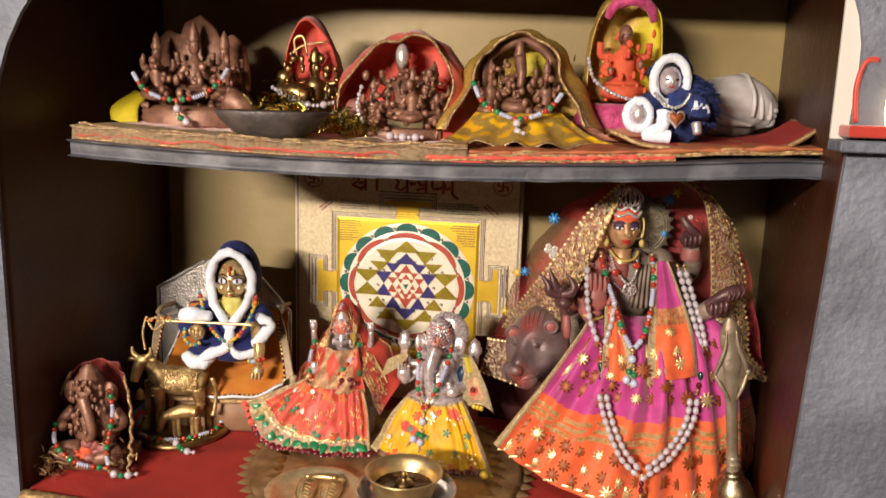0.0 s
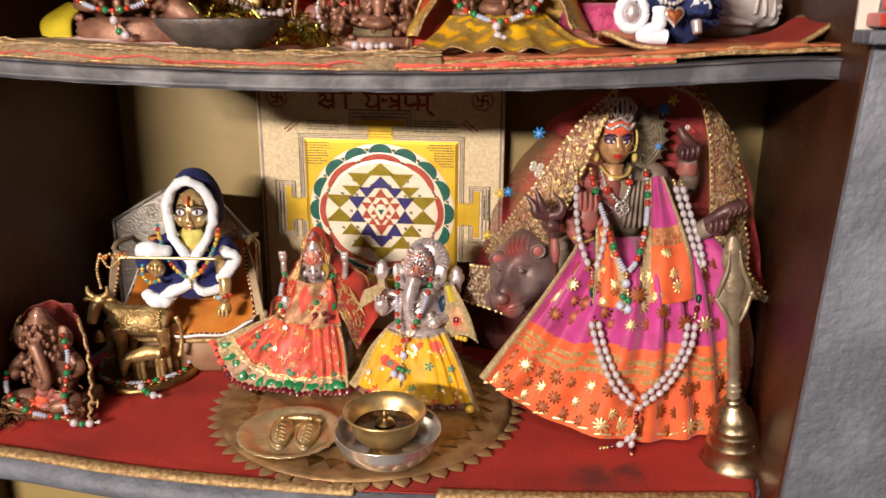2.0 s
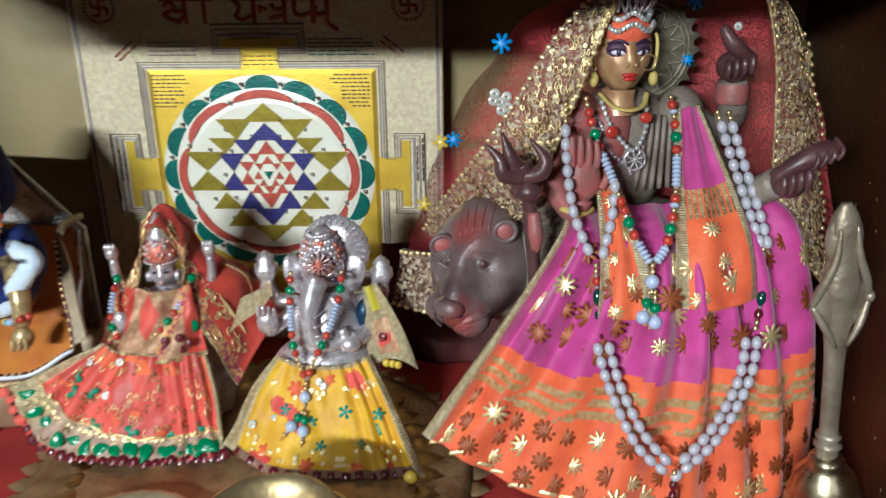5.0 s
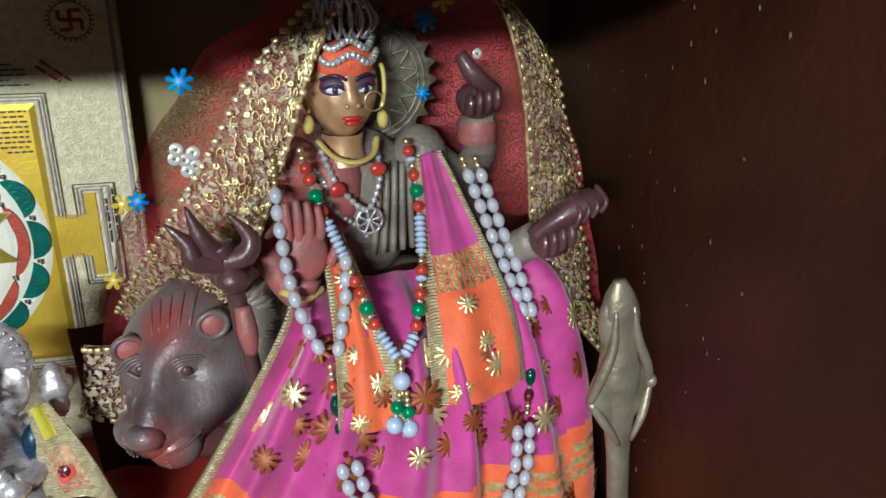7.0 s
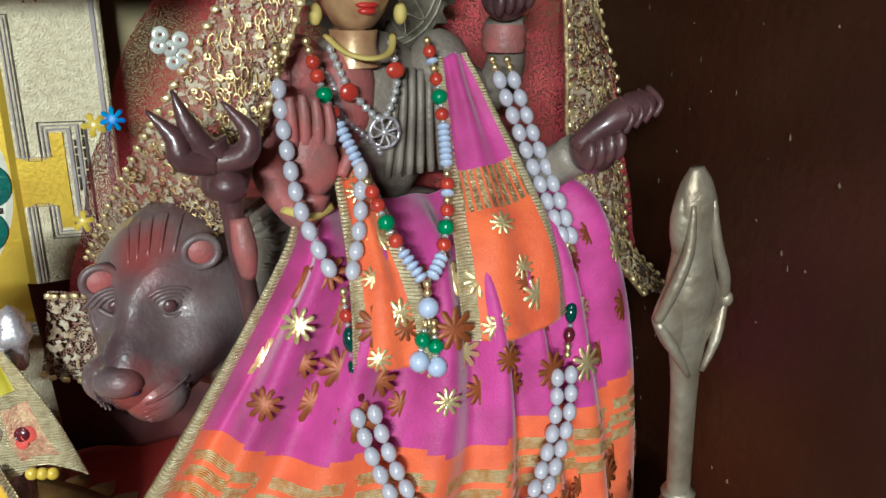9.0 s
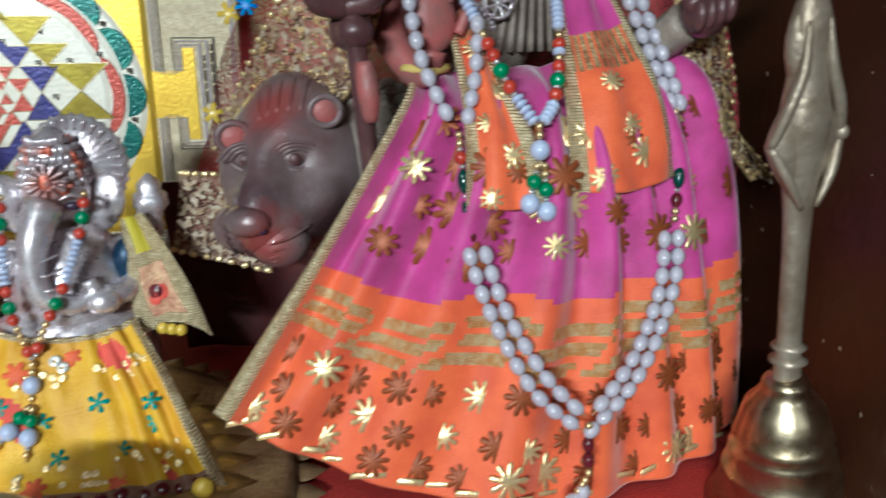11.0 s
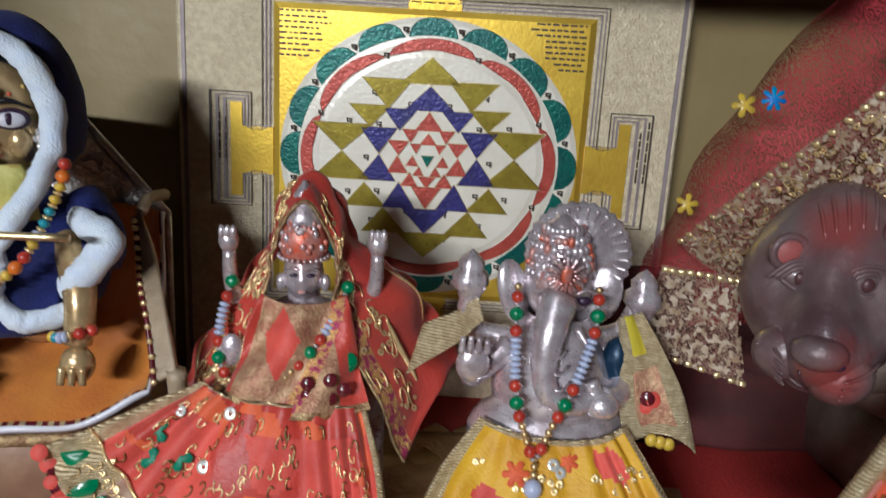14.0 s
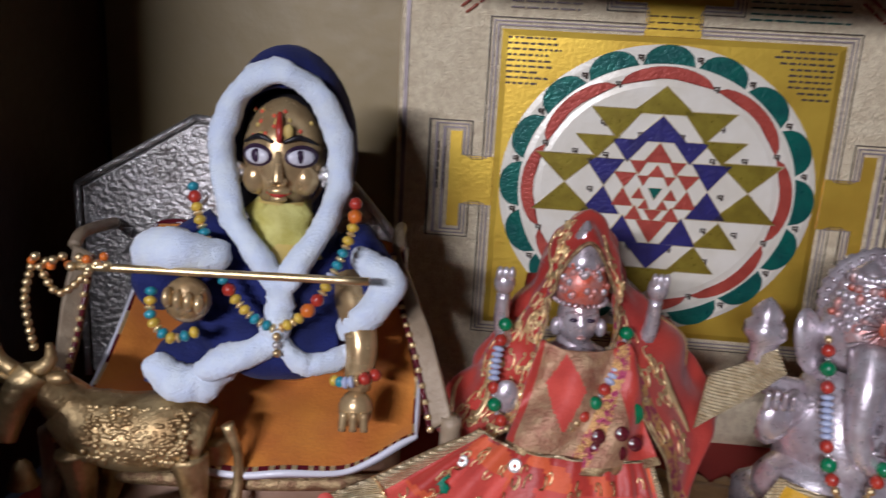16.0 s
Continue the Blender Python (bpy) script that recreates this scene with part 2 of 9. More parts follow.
DARKCLAY = mat("oily_black_clay", (0.045, 0.04, 0.042), 0.4, 0, (0.09, 0.075, 0.07), 60, 0.6, 300)
PINK = mat("pink_satin", (0.66, 0.07, 0.25), 0.5, 0, (0.40, 0.03, 0.13), 130, 0.8, 400, sheen=0.3, dist=0.002)
PINKBASE = mat("terracotta_pink", (0.5, 0.2, 0.13), 0.6, 0, None, 60)
LEAFYEL = mat("yellow_cloth_scrap", (0.62, 0.52, 0.03), 0.6, 0, (0.5, 0.4, 0.02), 50)
BLUEFEATHER = mat("bright_blue_trim", (0.02, 0.16, 0.62), 0.4, 0, (0.02, 0.3, 0.6), 150)
BOARDGOLD = mat("stippled_gold_foil", (0.90, 0.79, 0.55), 0.42, 0.3, (0.74, 0.62, 0.41), 240, 1.0, 800, dist=0.0015)
BOARDYELLOW = mat("yellow_gold_foil", (0.80, 0.55, 0.06), 0.36, 0.62, (0.68, 0.44, 0.045), 40, 0.15, 500)
BOARDWHITE = mat("ivory_enamel", (0.88, 0.84, 0.73), 0.35, 0.1, (0.80, 0.75, 0.62), 60, 0.2, 400)
BOARDGREEN = mat("dark_teal_enamel", (0.012, 0.15, 0.115), 0.3, 0.3, (0.01, 0.10, 0.09), 120, 0.4, 500)
BOARDRED = mat("brick_red_enamel", (0.50, 0.085, 0.055), 0.35, 0.25, (0.40, 0.06, 0.04), 120, 0.4, 500)
BOARDBLUE = mat("indigo_enamel", (0.035, 0.03, 0.20), 0.35, 0.25, (0.03, 0.025, 0.14), 120, 0.4, 500)
BOARDOLIVE = mat("olive_gold_enamel", (0.40, 0.32, 0.035), 0.3, 0.5, (0.3, 0.23, 0.025), 120, 0.12, 500)
BOARDRIM = mat("pale_foil_rim", (0.80, 0.70, 0.48), 0.35, 0.5, (0.6, 0.5, 0.3), 200)
BOARDLINE = mat("grey_violet_line_print", (0.36, 0.30, 0.30), 0.5, 0.2)
INK = mat("dark_brown_ink", (0.07, 0.045, 0.03), 0.5)
INKRED = mat("red_brown_ink", (0.40, 0.08, 0.035), 0.45)
BEIGEARM = mat("beige_satin_cloth", (0.42, 0.33, 0.22), 0.5, 0.05, (0.30, 0.22, 0.14), 60, 0.4, 500)
SILVERBACK = mat("embossed_silver_sheet", (0.60, 0.58, 0.57), 0.36, 0.85, (0.42, 0.40, 0.38), 60, 1.0, 330, dist=0.002)
GLOW = bpy.data.materials.new("candle_bulb_glow")
GLOW.use_nodes = True
GLOW.node_tree.nodes["Principled BSDF"].inputs["Emission Color"].default_value = (1, 0.75, 0.45, 1)
GLOW.node_tree.nodes["Principled BSDF"].inputs["Emission Strength"].default_value = 4.0


# ---- mesh tools ----
def catmull(p, t):
    n = len(p) - 1
    s = min(max(t, 0.0), 1.0) * n
    i = min(int(s), n - 1)
    f = s - i
    a, b, c, d = p[max(i - 1, 0)], p[i], p[i + 1], p[min(i + 2, n)]
    return 0.5 * ((2 * b) + (c - a) * f + (2 * a - 5 * b + 4 * c - d) * f * f + (3 * b - a - 3 * c + d) * f ** 3)


def V(*c):
    return Vector(c)


def vecs(pts):
    return [Vector(p) for p in pts]


class Shape:
    """Collects vertices and faces with a material each."""

    def __init__(self):
        self.v, self.f, self.m, self.mats = [], [], [], []

    def slot(self, material):
        if material not in self.mats:
            self.mats.append(material)
        return self.mats.index(material)

    def add(self, verts, faces, material):
        o, s = len(self.v), self.slot(material)
        self.v += [Vector(v) for v in verts]
        self.f += [tuple(i + o for i in f) for f in faces]
        self.m += [s] * len(faces)
        return self

    def ball(self, c, r, material, m=None, seg=14, ring=9, squash=None):
        r = (r, r, r) if isinstance(r, (int, float)) else r
        vs, fs = [], []
        for i in range(ring + 1):
            a = math.pi * i / ring
            for j in range(seg):
                b = 2 * math.pi * j / seg
                p = V(r[0] * math.sin(a) * math.cos(b), r[1] * math.sin(a) * math.sin(b), r[2] * math.cos(a))
                if squash:
                    p = squash(p)
                vs.append((m @ p if m else p) + Vector(c))
        for i in range(ring):
            for j in range(seg):
                k = (j + 1) % seg
                fs.append((i * seg + j, (i + 1) * seg + j, (i + 1) * seg + k, i * seg + k))
        return self.add(vs, fs, material)

    def tube(self, pts, r, material, n=8, steps=None, flat=1.0):
        pts = vecs(pts)
        steps = steps or (len(pts) - 1) * 4
        rr = [r] * len(pts) if isinstance(r, (int, float)) else list(r)
        rv = [Vector((q, 0, 0)) for q in rr]
        path = [catmull(pts, i / steps) for i in range(steps + 1)]
        vs, fs = [], []
        side = None
        for i, p in enumerate(path):
            d = (path[min(i + 1, steps)] - path[max(i - 1, 0)]).normalized()
            if side is None:
                side = d.cross(V(0, 0, 1) if abs(d.z) < 0.9 else V(0, 1, 0)).normalized()
            side = (side - d * side.dot(d)).normalized()
            up = d.cross(side)
            q = max(catmull(rv, i / steps).x, 1e-5)
            vs += [p + (side * math.cos(2 * math.pi * j / n) + up * flat * math.sin(2 * math.pi * j / n)) * q for j in range(n)]
        for i in range(steps):
            for j in range(n):
                k = (j + 1) % n
                fs.append((i * n + j, i * n + k, (i + 1) * n + k, (i + 1) * n + j))
        fs.append(tuple(reversed(range(n))))
        fs.append(tuple(range(steps * n, steps * n + n)))
        return self.add(vs, fs, material)

    def lathe(self, prof, material, m=Matrix(), n=32, wave=None):
        vs, fs = [], []
        for r, z in prof:
            for j in range(n):
                a = 2 * math.pi * j / n
                q = r * (1 + wave(a, z) if wave else 1)
                vs.append(m @ V(q * math.cos(a), q * math.sin(a), z))
        for i in range(len(prof) - 1):
            for j in range(n):
                k = (j + 1) % n
                fs.append((i * n + j, i * n + k, (i + 1) * n + k, (i + 1) * n + j))
        return self.add(vs, fs, material)

    def box(self, c, s, material, m=None, taper=1.0, bev=0.12):
        """Box with chamfered vertical profile."""
        x, y, z = s[0] / 2, s[1] / 2, s[2] / 2
        b = min(s) * bev
        vs, fs = [], []
        for zz, e in ((-z, b), (-z + b, 0), (z - b, 0), (z, b)):
            k = taper if zz > 0 else 1.0
            for px, py in ((-x + b, -y), (x - b, -y), (x, -y + b), (x, y - b), (x - b, y), (-x + b, y), (-x, y - b), (-x, -y + b)):
                q = V((px - math.copysign(e, px)) * k, (py - math.copysign(e, py)) * k, zz)
                vs.append((m @ q if m else q) + Vector(c))
        for i in range(3):
            for j in range(8):
                k = (j + 1) % 8
                fs.append((i * 8 + j, i * 8 + k, (i + 1) * 8 + k, (i + 1) * 8 + j))
        fs.append(tuple(reversed(range(8))))
        fs.append(tuple(range(24, 32)))
        return self.add(vs, fs, material)

    def plate(self, outline, thick, material, m=Matrix(), bev=0.15):
        """A flat outline in local xy, raised along z with a chamfer."""
        n = len(outline)
        c = sum((V(p[0], p[1], 0) for p in outline), V(0, 0, 0)) / n
        vs = [m @ V(p[0], p[1], 0) for p in outline]
        vs += [m @ (c + (V(p[0], p[1], 0) - c) * (1 - bev * 0.3) + V(0, 0, thick)) for p in outline]
        vs.append(m @ (c + V(0, 0, thick)))
        fs = [(i, (i + 1) % n, n + (i + 1) % n, n + i) for i in range(n)]
        fs += [(n + i, n + (i + 1) % n, 2 * n) for i in range(n)]
        return self.add(vs, fs, material)

    def loft(self, rows, nu, nv, material, disp=None, matf=None, closed=False):
        """A sheet through rows of control points; returns a sampler of place and normal."""
        rows = [vecs(r) for r in rows]

        def base(u, v):
            return catmull([catmull(r, u) for r in rows], v)

        def at(u, v):
            e = 0.004
            p = base(u, v)
            n = (base(min(u + e, 1), v) - base(max(u - e, 0), v)).cross(base(u, min(v + e, 1)) - base(u, max(v - e, 0)))
            n = n.normalized() if n.length > 1e-12 else V(0, -1, 0)
            if n.y > 0:
                n = -n
            if disp:
                p = p + n * disp(u, v)
            return p, n

        vs = [at(i / nu, j / nv)[0] for j in range(nv + 1) for i in range(nu + 1)]
        o = len(self.v)
        self.v += vs
        for j in range(nv):
            for i in range(nu):
                self.f.append((o + j * (nu + 1) + i, o + j * (nu + 1) + i + 1, o + (j + 1) * (nu + 1) + i + 1, o + (j + 1) * (nu + 1) + i))
                self.m.append(self.slot(matf((i + 0.5) / nu, (j + 0.5) / nv) if matf else material))
        return at

    def mesh(self, name, smooth=True, shift=None):
        me = bpy.data.meshes.new(name)
        me.from_pydata([v - shift for v in self.v] if shift else self.v, [], self.f)
        for q in self.mats:
            me.materials.append(q)
        me.polygons.foreach_set("material_index", self.m)
        me.polygons.foreach_set("use_smooth", [smooth] * len(self.f))
        me.update()
        return me


def sculpted(r, bumps):
    """Turns points of a ball into a modelled form: swellings and hollows of given direction, size and width."""
    dirs = [(Vector(d).normalized(), amp, wid) for d, amp, wid in bumps]

    def shape(p):
        n = V(p.x / r[0], p.y / r[1], p.z / r[2]).normalized()
        k = sum(amp * math.exp(-((n - d).length / wid) ** 2) for d, amp, wid in dirs)
        return p + n * k

    return shape


def fuzz(shape, amp, k):
    for i, v in enumerate(shape.v):
        shape.v[i] = v + V(noise.noise(v * k), noise.noise(v * k + V(9, 0, 0)), noise.noise(v * k + V(0, 9, 0))) * amp


def thing(name, label, category, at=None, group="", kind=""):
    """An empty at a thing's base, to hold its parts; the parts are given in world coordinates."""
    ob = new(name)
    ob.empty_display_size = 0.01
    ob.location = at or (0, 0, 0)
    return tagged(ob, label, category, group, kind)


def hang(ob, parent):
    ob.parent = parent
    if parent.parent is None:
        ob.matrix_parent_inverse = Matrix.Translation(-parent.location)
    return ob


def part(name, shape, parent, label="", smooth=True, solid=0.0, angle=None):
    ob = new(name, shape.mesh(name, smooth))
    if solid:
        s = ob.modifiers.new("cloth_thickness", "SOLIDIFY")
        s.thickness, s.offset = solid, 0
    if angle:
        sharp(ob, angle)
    hang(ob, parent)
    return tagged(ob, label)


def sharp(ob, degrees):
    me = ob.data
    bm = bmesh.new()
    bm.from_mesh(me)
    for e in bm.edges:
        if len(e.link_faces) == 2 and e.calc_face_angle(0) > radians(degrees):
            e.smooth = False
    bm.to_mesh(me)
    bm.free()


def single(name, shape, label, category, at, group="", kind="", smooth=True, solid=0.0, angle=None):
    """A thing that is one mesh, with its origin at its base."""
    ob = new(name, shape.mesh(name, smooth, Vector(at)))
    ob.location = at
    if solid:
        s = ob.modifiers.new("cloth_thickness", "SOLIDIFY")
        s.thickness, s.offset = solid, 0
    if angle:
        sharp(ob, angle)
    return tagged(ob, label, category, group, kind)


def piece(name, me, m, parent):
    ob = new(name, me)
    ob.matrix_basis = m
    return hang(ob, parent)


def facing(p, n, spin=0.0, up=V(0, 0, 1), scale=1.0):
    """A pose whose z looks along n."""
    z = n.normalized()
    x = up.cross(z)
    x = x.normalized() if x.length > 1e-6 else V(1, 0, 0)
    m = Matrix((x, z.cross(x), z)).transposed().to_4x4()
    return Matrix.Translation(p) @ m @ Matrix.Rotation(spin, 4, "Z") @ Matrix.Scale(scale, 4)


# ---- the alcove ----
FLOOR = 1.015
TURN_Z = -4.1
NICHE = pose(0, 0.728, FLOOR, 0, 0, TURN_Z)


def structure(name, shape, label, category, smooth=False, solid=0.0):
    ob = new(name, shape.mesh(name, smooth))
    ob.matrix_basis = NICHE
    if solid:
        s = ob.modifiers.new("thickness", "SOLIDIFY")
        s.thickness, s.offset = solid, -1
    return tagged(ob, label, category, kind="structure")


UL, ULB, UR, URB, DEPTH, TOP = -0.403, -0.3985, 0.302, 0.38, 0.335, 0.545
LEAN = 0.049
U_LEDGE = UR - LEAN * 0.38


def VF(u):
    """Depth of the wall face along the alcove, which stands askew in the wall."""
    return -0.1365 * (u - UL)


def leaning(u, w):
    """The right-hand jamb leans outward with height."""
    return u + LEAN * (w - 0.38) * (u > 0.1)


def opening(grow=0.0, top=0.0, bottom=-0.3):
    l, r, t, rad, big = UL - grow, UR + grow, TOP + top, 0.12, 0.2
    pts = [(l, bottom), (r, bottom)]
    pts += [(r - rad + rad * math.cos(a), t - rad + rad * math.sin(a)) for a in [math.pi / 2 * i / 10 for i in range(11)]]
    pts += [(l + big - big * math.sin(a), t - big + big * math.cos(a)) for a in [math.pi / 2 * i / 10 for i in range(11)]]
    return pts


def ring_wall(inner, outer, v0, v1, material):
    s = Shape()
    n = len(inner)
    vs = [(leaning(a, b), v + VF(a), b) for v in (v0, v1) for o in (inner, outer) for a, b in o]
    fs = []
    for i in range(n):
        k = (i + 1) % n
        fs += [(i, k, n + k, n + i), (2 * n + k, 2 * n + i, 3 * n + i, 3 * n + k), (k, i, 2 * n + i, 2 * n + k), (n + i, n + k, 3 * n + k, 3 * n + i)]
    return s.add(vs, fs, material)


def stretch(pts, l, r, b, t):
    cx, cz = (UL + UR) / 2, 0.3
    out = []
    for x, z in pts:
        dx, dz = x - cx, z - cz
        k = min(abs(((r if dx > 0 else l) - cx) / dx) if abs(dx) > 1e-9 else 1e9, abs(((t if dz > 0 else b) - cz) / dz) if abs(dz) > 1e-9 else 1e9)
        out.append((cx + dx * k, cz + dz * k))
    return out


structure("wall_front", ring_wall(opening(0.068), stretch(opening(0.068), -1.7, 1.7, -FLOOR, 1.6), 0.0, 0.12, WHITEWALL), "white painted wall round a deep shrine alcove", "wall")
structure("trim_alcove", ring_wall(opening(), opening(0.068, 0.068, -0.36), -0.004, 0.001, GREY), "chipped blue-grey painted border of the alcove", "trim")


def panel(name, quad, material, label, nu=24, nv=24, wob=0.0012, category="wall"):
    s = Shape()
    a, b, c, d = vecs(quad)
    s.loft([[a, b], [d, c]], nu, nv, material, disp=lambda u, v: wob * noise.noise(V(u * 6, v * 6, wob * 1000 + len(name))))
    return structure(name, s, label, category, True, 0.02)


panel("wall_back", [(UL - 0.03, DEPTH, -0.03), (URB + 0.03, DEPTH, -0.03), (URB + 0.03, DEPTH, 0.62), (UL - 0.03, DEPTH, 0.62)], OLIVE, "olive-gold painted back wall of the alcove")
panel("wall_left", [(UL, 0.001, -0.35), (ULB, DEPTH, -0.35), (ULB, DEPTH, 0.62), (UL, 0.001, 0.62)], BROWN, "dark brown gloss-painted side wall of the alcove")
panel("wall_right", [(URB, DEPTH, -0.35), (leaning(UR, -0.35), VF(UR) + 0.001, -0.35), (leaning(UR, 0.62), VF(UR) + 0.001, 0.62), (URB, DEPTH, 0.62)], BROWN, "dark brown gloss-painted splayed side wall of the alcove")
panel("ceiling_alcove", [(UL - 0.03, DEPTH, TOP), (URB + 0.03, DEPTH, TOP), (URB + 0.03, -0.06, TOP), (UL - 0.03, 0.03, TOP)], BROWN, "dark painted top of the alcove", category="ceiling")

panel("wall_below", [(UL, 0.035, -0.35), (UR + 0.01, 0.035, -0.35), (UR + 0.01, 0.035, -0.02), (UL, 0.035, -0.02)], OLIVE, "olive painted wall below the ledge")

# unseen room behind the camera, added to set bounced light and reflections
def room_panel(name, c, s, material, label, category):
    sh = Shape().box(c, s, material, bev=0.01)
    ob = new(name, sh.mesh(name, False))
    return tagged(ob, label, category, kind="structure")


room_panel("floor", (0, -0.9, -0.05), (3.4, 4.2, 0.1), ROOMFLOOR, "unseen dark room floor, added for bounced light", "floor")
room_panel("ceiling", (0, -0.9, 2.65), (3.4, 4.2, 0.1), ROOMDARK, "unseen dark room ceiling, added for bounced light", "ceiling")
room_panel("wall_south", (0, -2.55, 1.3), (3.4, 0.1, 2.7), ROOMDARK, "unseen dark wall behind, added for bounced light", "wall")
room_panel("wall_west", (-1.72, -0.9, 1.3), (0.1, 4.2, 2.7), ROOMDARK, "unseen dark room wall, added for bounced light", "wall")
room_panel("wall_east", (1.72, -0.9, 1.3), (0.1, 4.2, 2.7), ROOMDARK, "unseen dark room wall, added for bounced light", "wall")


def bow(u):
    """How far the ledge stands forward along its length."""
    t = (u - UL) / (UR - UL)
    return catmull([V(0.004, 0, 0), V(0.03, 0, 0), V(0.041, 0, 0), V(0.037, 0, 0), V(0.024, 0, 0)], t).x


ledge = Shape()
U0, U1 = UL + 0.001, U_LEDGE - 0.001
steps_u = [U0 + (U1 - U0 + 0.012) * i / 20 for i in range(21)]
ledge.loft([[(u + max(0, u) * 0.34 - min(0, u) * -0.045, DEPTH - 0.002, 0) for u in steps_u], [(u + max(0, u) * 0.10, 0.05, 0) for u in steps_u], [(u, -bow(u) - 0.006, 0) for u in steps_u], [(u, -bow(u) - 0.007, -0.022) for u in steps_u], [(u, 0.03, -0.023) for u in steps_u]], 60, 24, GREY)
structure("ledge", ledge, "blue-grey painted stone ledge with worn white edge", "ledge", True)
# ---- yantra board ----
BW, BH = 0.300, 0.335
BOARD = pose(-0.0484, 1.048, FLOOR + 0.001, 0, 0, -7.0) @ pose(0, 0, 0, 90, 0, 0)
YC = (0.002, 0.1565)
PRINT = BOARD @ Matrix.Translation((0, YC[1], 0)) @ Matrix.Diagonal((1, 0.93, 1, 1)) @ Matrix.Translation((0, -YC[1], 0))
YU = 0.0662


def yb(x, y, z=0.0):
    return PRINT @ V(x, y, z)


def flat(shape, outline, z, thick, material):
    return shape.plate(outline, thick, material, PRINT @ Matrix.Translation((0, 0, z)))


board = thing("yantra_board", "gold foil panel embossed with a coloured triangle diagram", "wall plaque", yb(0, 0))
s = Shape()
s.box((0, BH / 2, -0.004), (BW, BH, 0.006), BOARDGOLD, None, bev=0.2)
s.v = [BOARD @ v for v in s.v]
part("panel", s, board, smooth=False)
s = Shape()
for x0, x1, y0, y1 in ((-BW / 2 + 0.003, -BW / 2 + 0.0055, 0.003, BH - 0.003), (BW / 2 - 0.0055, BW / 2 - 0.003, 0.003, BH - 0.003), (-BW / 2 + 0.003, BW / 2 - 0.003, BH - 0.005, BH - 0.003)):
    flat(s, [(x0, y0), (x1, y0), (x1, y1), (x0, y1)], -0.0008, 0.0009, BOARDLINE)
part("border_line", s, board, "thin printed border line", smooth=False)


def bhupura(k):
    """Outline of the square with its four gates, k = distance outward."""
    h, g, d = 0.0945 + k, 0.0165 - k * 0.5, 0.0195 + k
    n2 = 0.031
    o = []
    for q in range(4):
        c, sn = [(1, 0), (0, 1), (-1, 0), (0, -1)][q]
        for x, y in ((h, -h), (h, -g), (h + 0.019 - 2 * k, -g), (h + 0.019 - 2 * k, -n2 - k), (h + d + 0.006, -n2 - k), (h + d + 0.006, n2 + k), (h + 0.019 - 2 * k, n2 + k), (h + 0.019 - 2 * k, g), (h, g), (h, h)):
            o.append((YC[0] + x * c - y * sn, YC[1] + x * sn + y * c))
    return o


def rotated_gate_lines(k0, k1, z, material, name, label):
    a, b = bhupura(k0), bhupura(k1)
    s = Shape()
    n = len(a)
    vs = [yb(x, y, z) for x, y in a] + [yb(x, y, z) for x, y in b] + [yb(x, y, z - 0.0009) for x, y in b]
    fs = [(i, (i + 1) % n, n + (i + 1) % n, n + i) for i in range(n)] + [(n + i, n + (i + 1) % n, 2 * n + (i + 1) % n, 2 * n + i) for i in range(n)]
    s.add(vs, fs, material)
    part(name, s, board, label, smooth=False)


h = 0.0945
part("yellow_field", flat(Shape(), [(YC[0] - h, YC[1] - h), (YC[0] + h, YC[1] - h), (YC[0] + h, YC[1] + h), (YC[0] - h, YC[1] + h)], -0.0012, 0.0014, BOARDYELLOW), board, "yellow foil square", smooth=False)
for c, sn in ((1, 0), (0, 1), (-1, 0), (0, -1)):
    tee = [(h - 0.0005, -0.0155), (h + 0.0185, -0.0155), (h + 0.0185, -0.0305), (h + 0.0255, -0.0305), (h + 0.0255, 0.0305), (h + 0.0185, 0.0305), (h + 0.0185, 0.0155), (h - 0.0005, 0.0155)]
    o = [(YC[0] + x * c - y * sn, YC[1] + x * sn + y * c) for x, y in tee]
    s = Shape()
    vs = [yb(x, y, 0.0001) for x, y in o] + [yb(x, y, -0.0012) for x, y in o]
    s.add(vs, [(0, 1, 6, 7), (1, 2, 3, 4, 5, 6)] + [(i, (i + 1) % 8, 8 + (i + 1) % 8, 8 + i) for i in range(8)], BOARDYELLOW)
    part("gate", s, board, "yellow foil gate", smooth=False)
rotated_gate_lines(0.0012, 0.0022, 0.0003, BOARDLINE, "gate_line", "")
rotated_gate_lines(0.0036, 0.0044, 0.0003, BOARDLINE, "gate_line", "")
rotated_gate_lines(0.0058, 0.0064, 0.0003, INK, "gate_line", "")


def disc(r, n=64):
    return [(YC[0] + r * math.cos(2 * math.pi * i / n), YC[1] + r * math.sin(2 * math.pi * i / n)) for i in range(n)]


part("outer_disc", flat(Shape(), disc(YU * 1.365), 0.0, 0.0012, BOARDWHITE), board, smooth=False)


def petal(r0, r1, a0, a1, dip=0.5):
    o = []
    for i in range(13):
        t = i / 12
        r = r0 + (r1 - r0) * (1 - abs(2 * t - 1) ** 2.2) ** 0.6
        a = a0 + (a1 - a0) * t
        o.append((YC[0] + r * math.cos(a), YC[1] + r * math.sin(a)))
    for i in range(9):
        a = a1 + (a0 - a1) * i / 8
        o.append((YC[0] + r0 * math.cos(a), YC[1] + r0 * math.sin(a)))
    return o


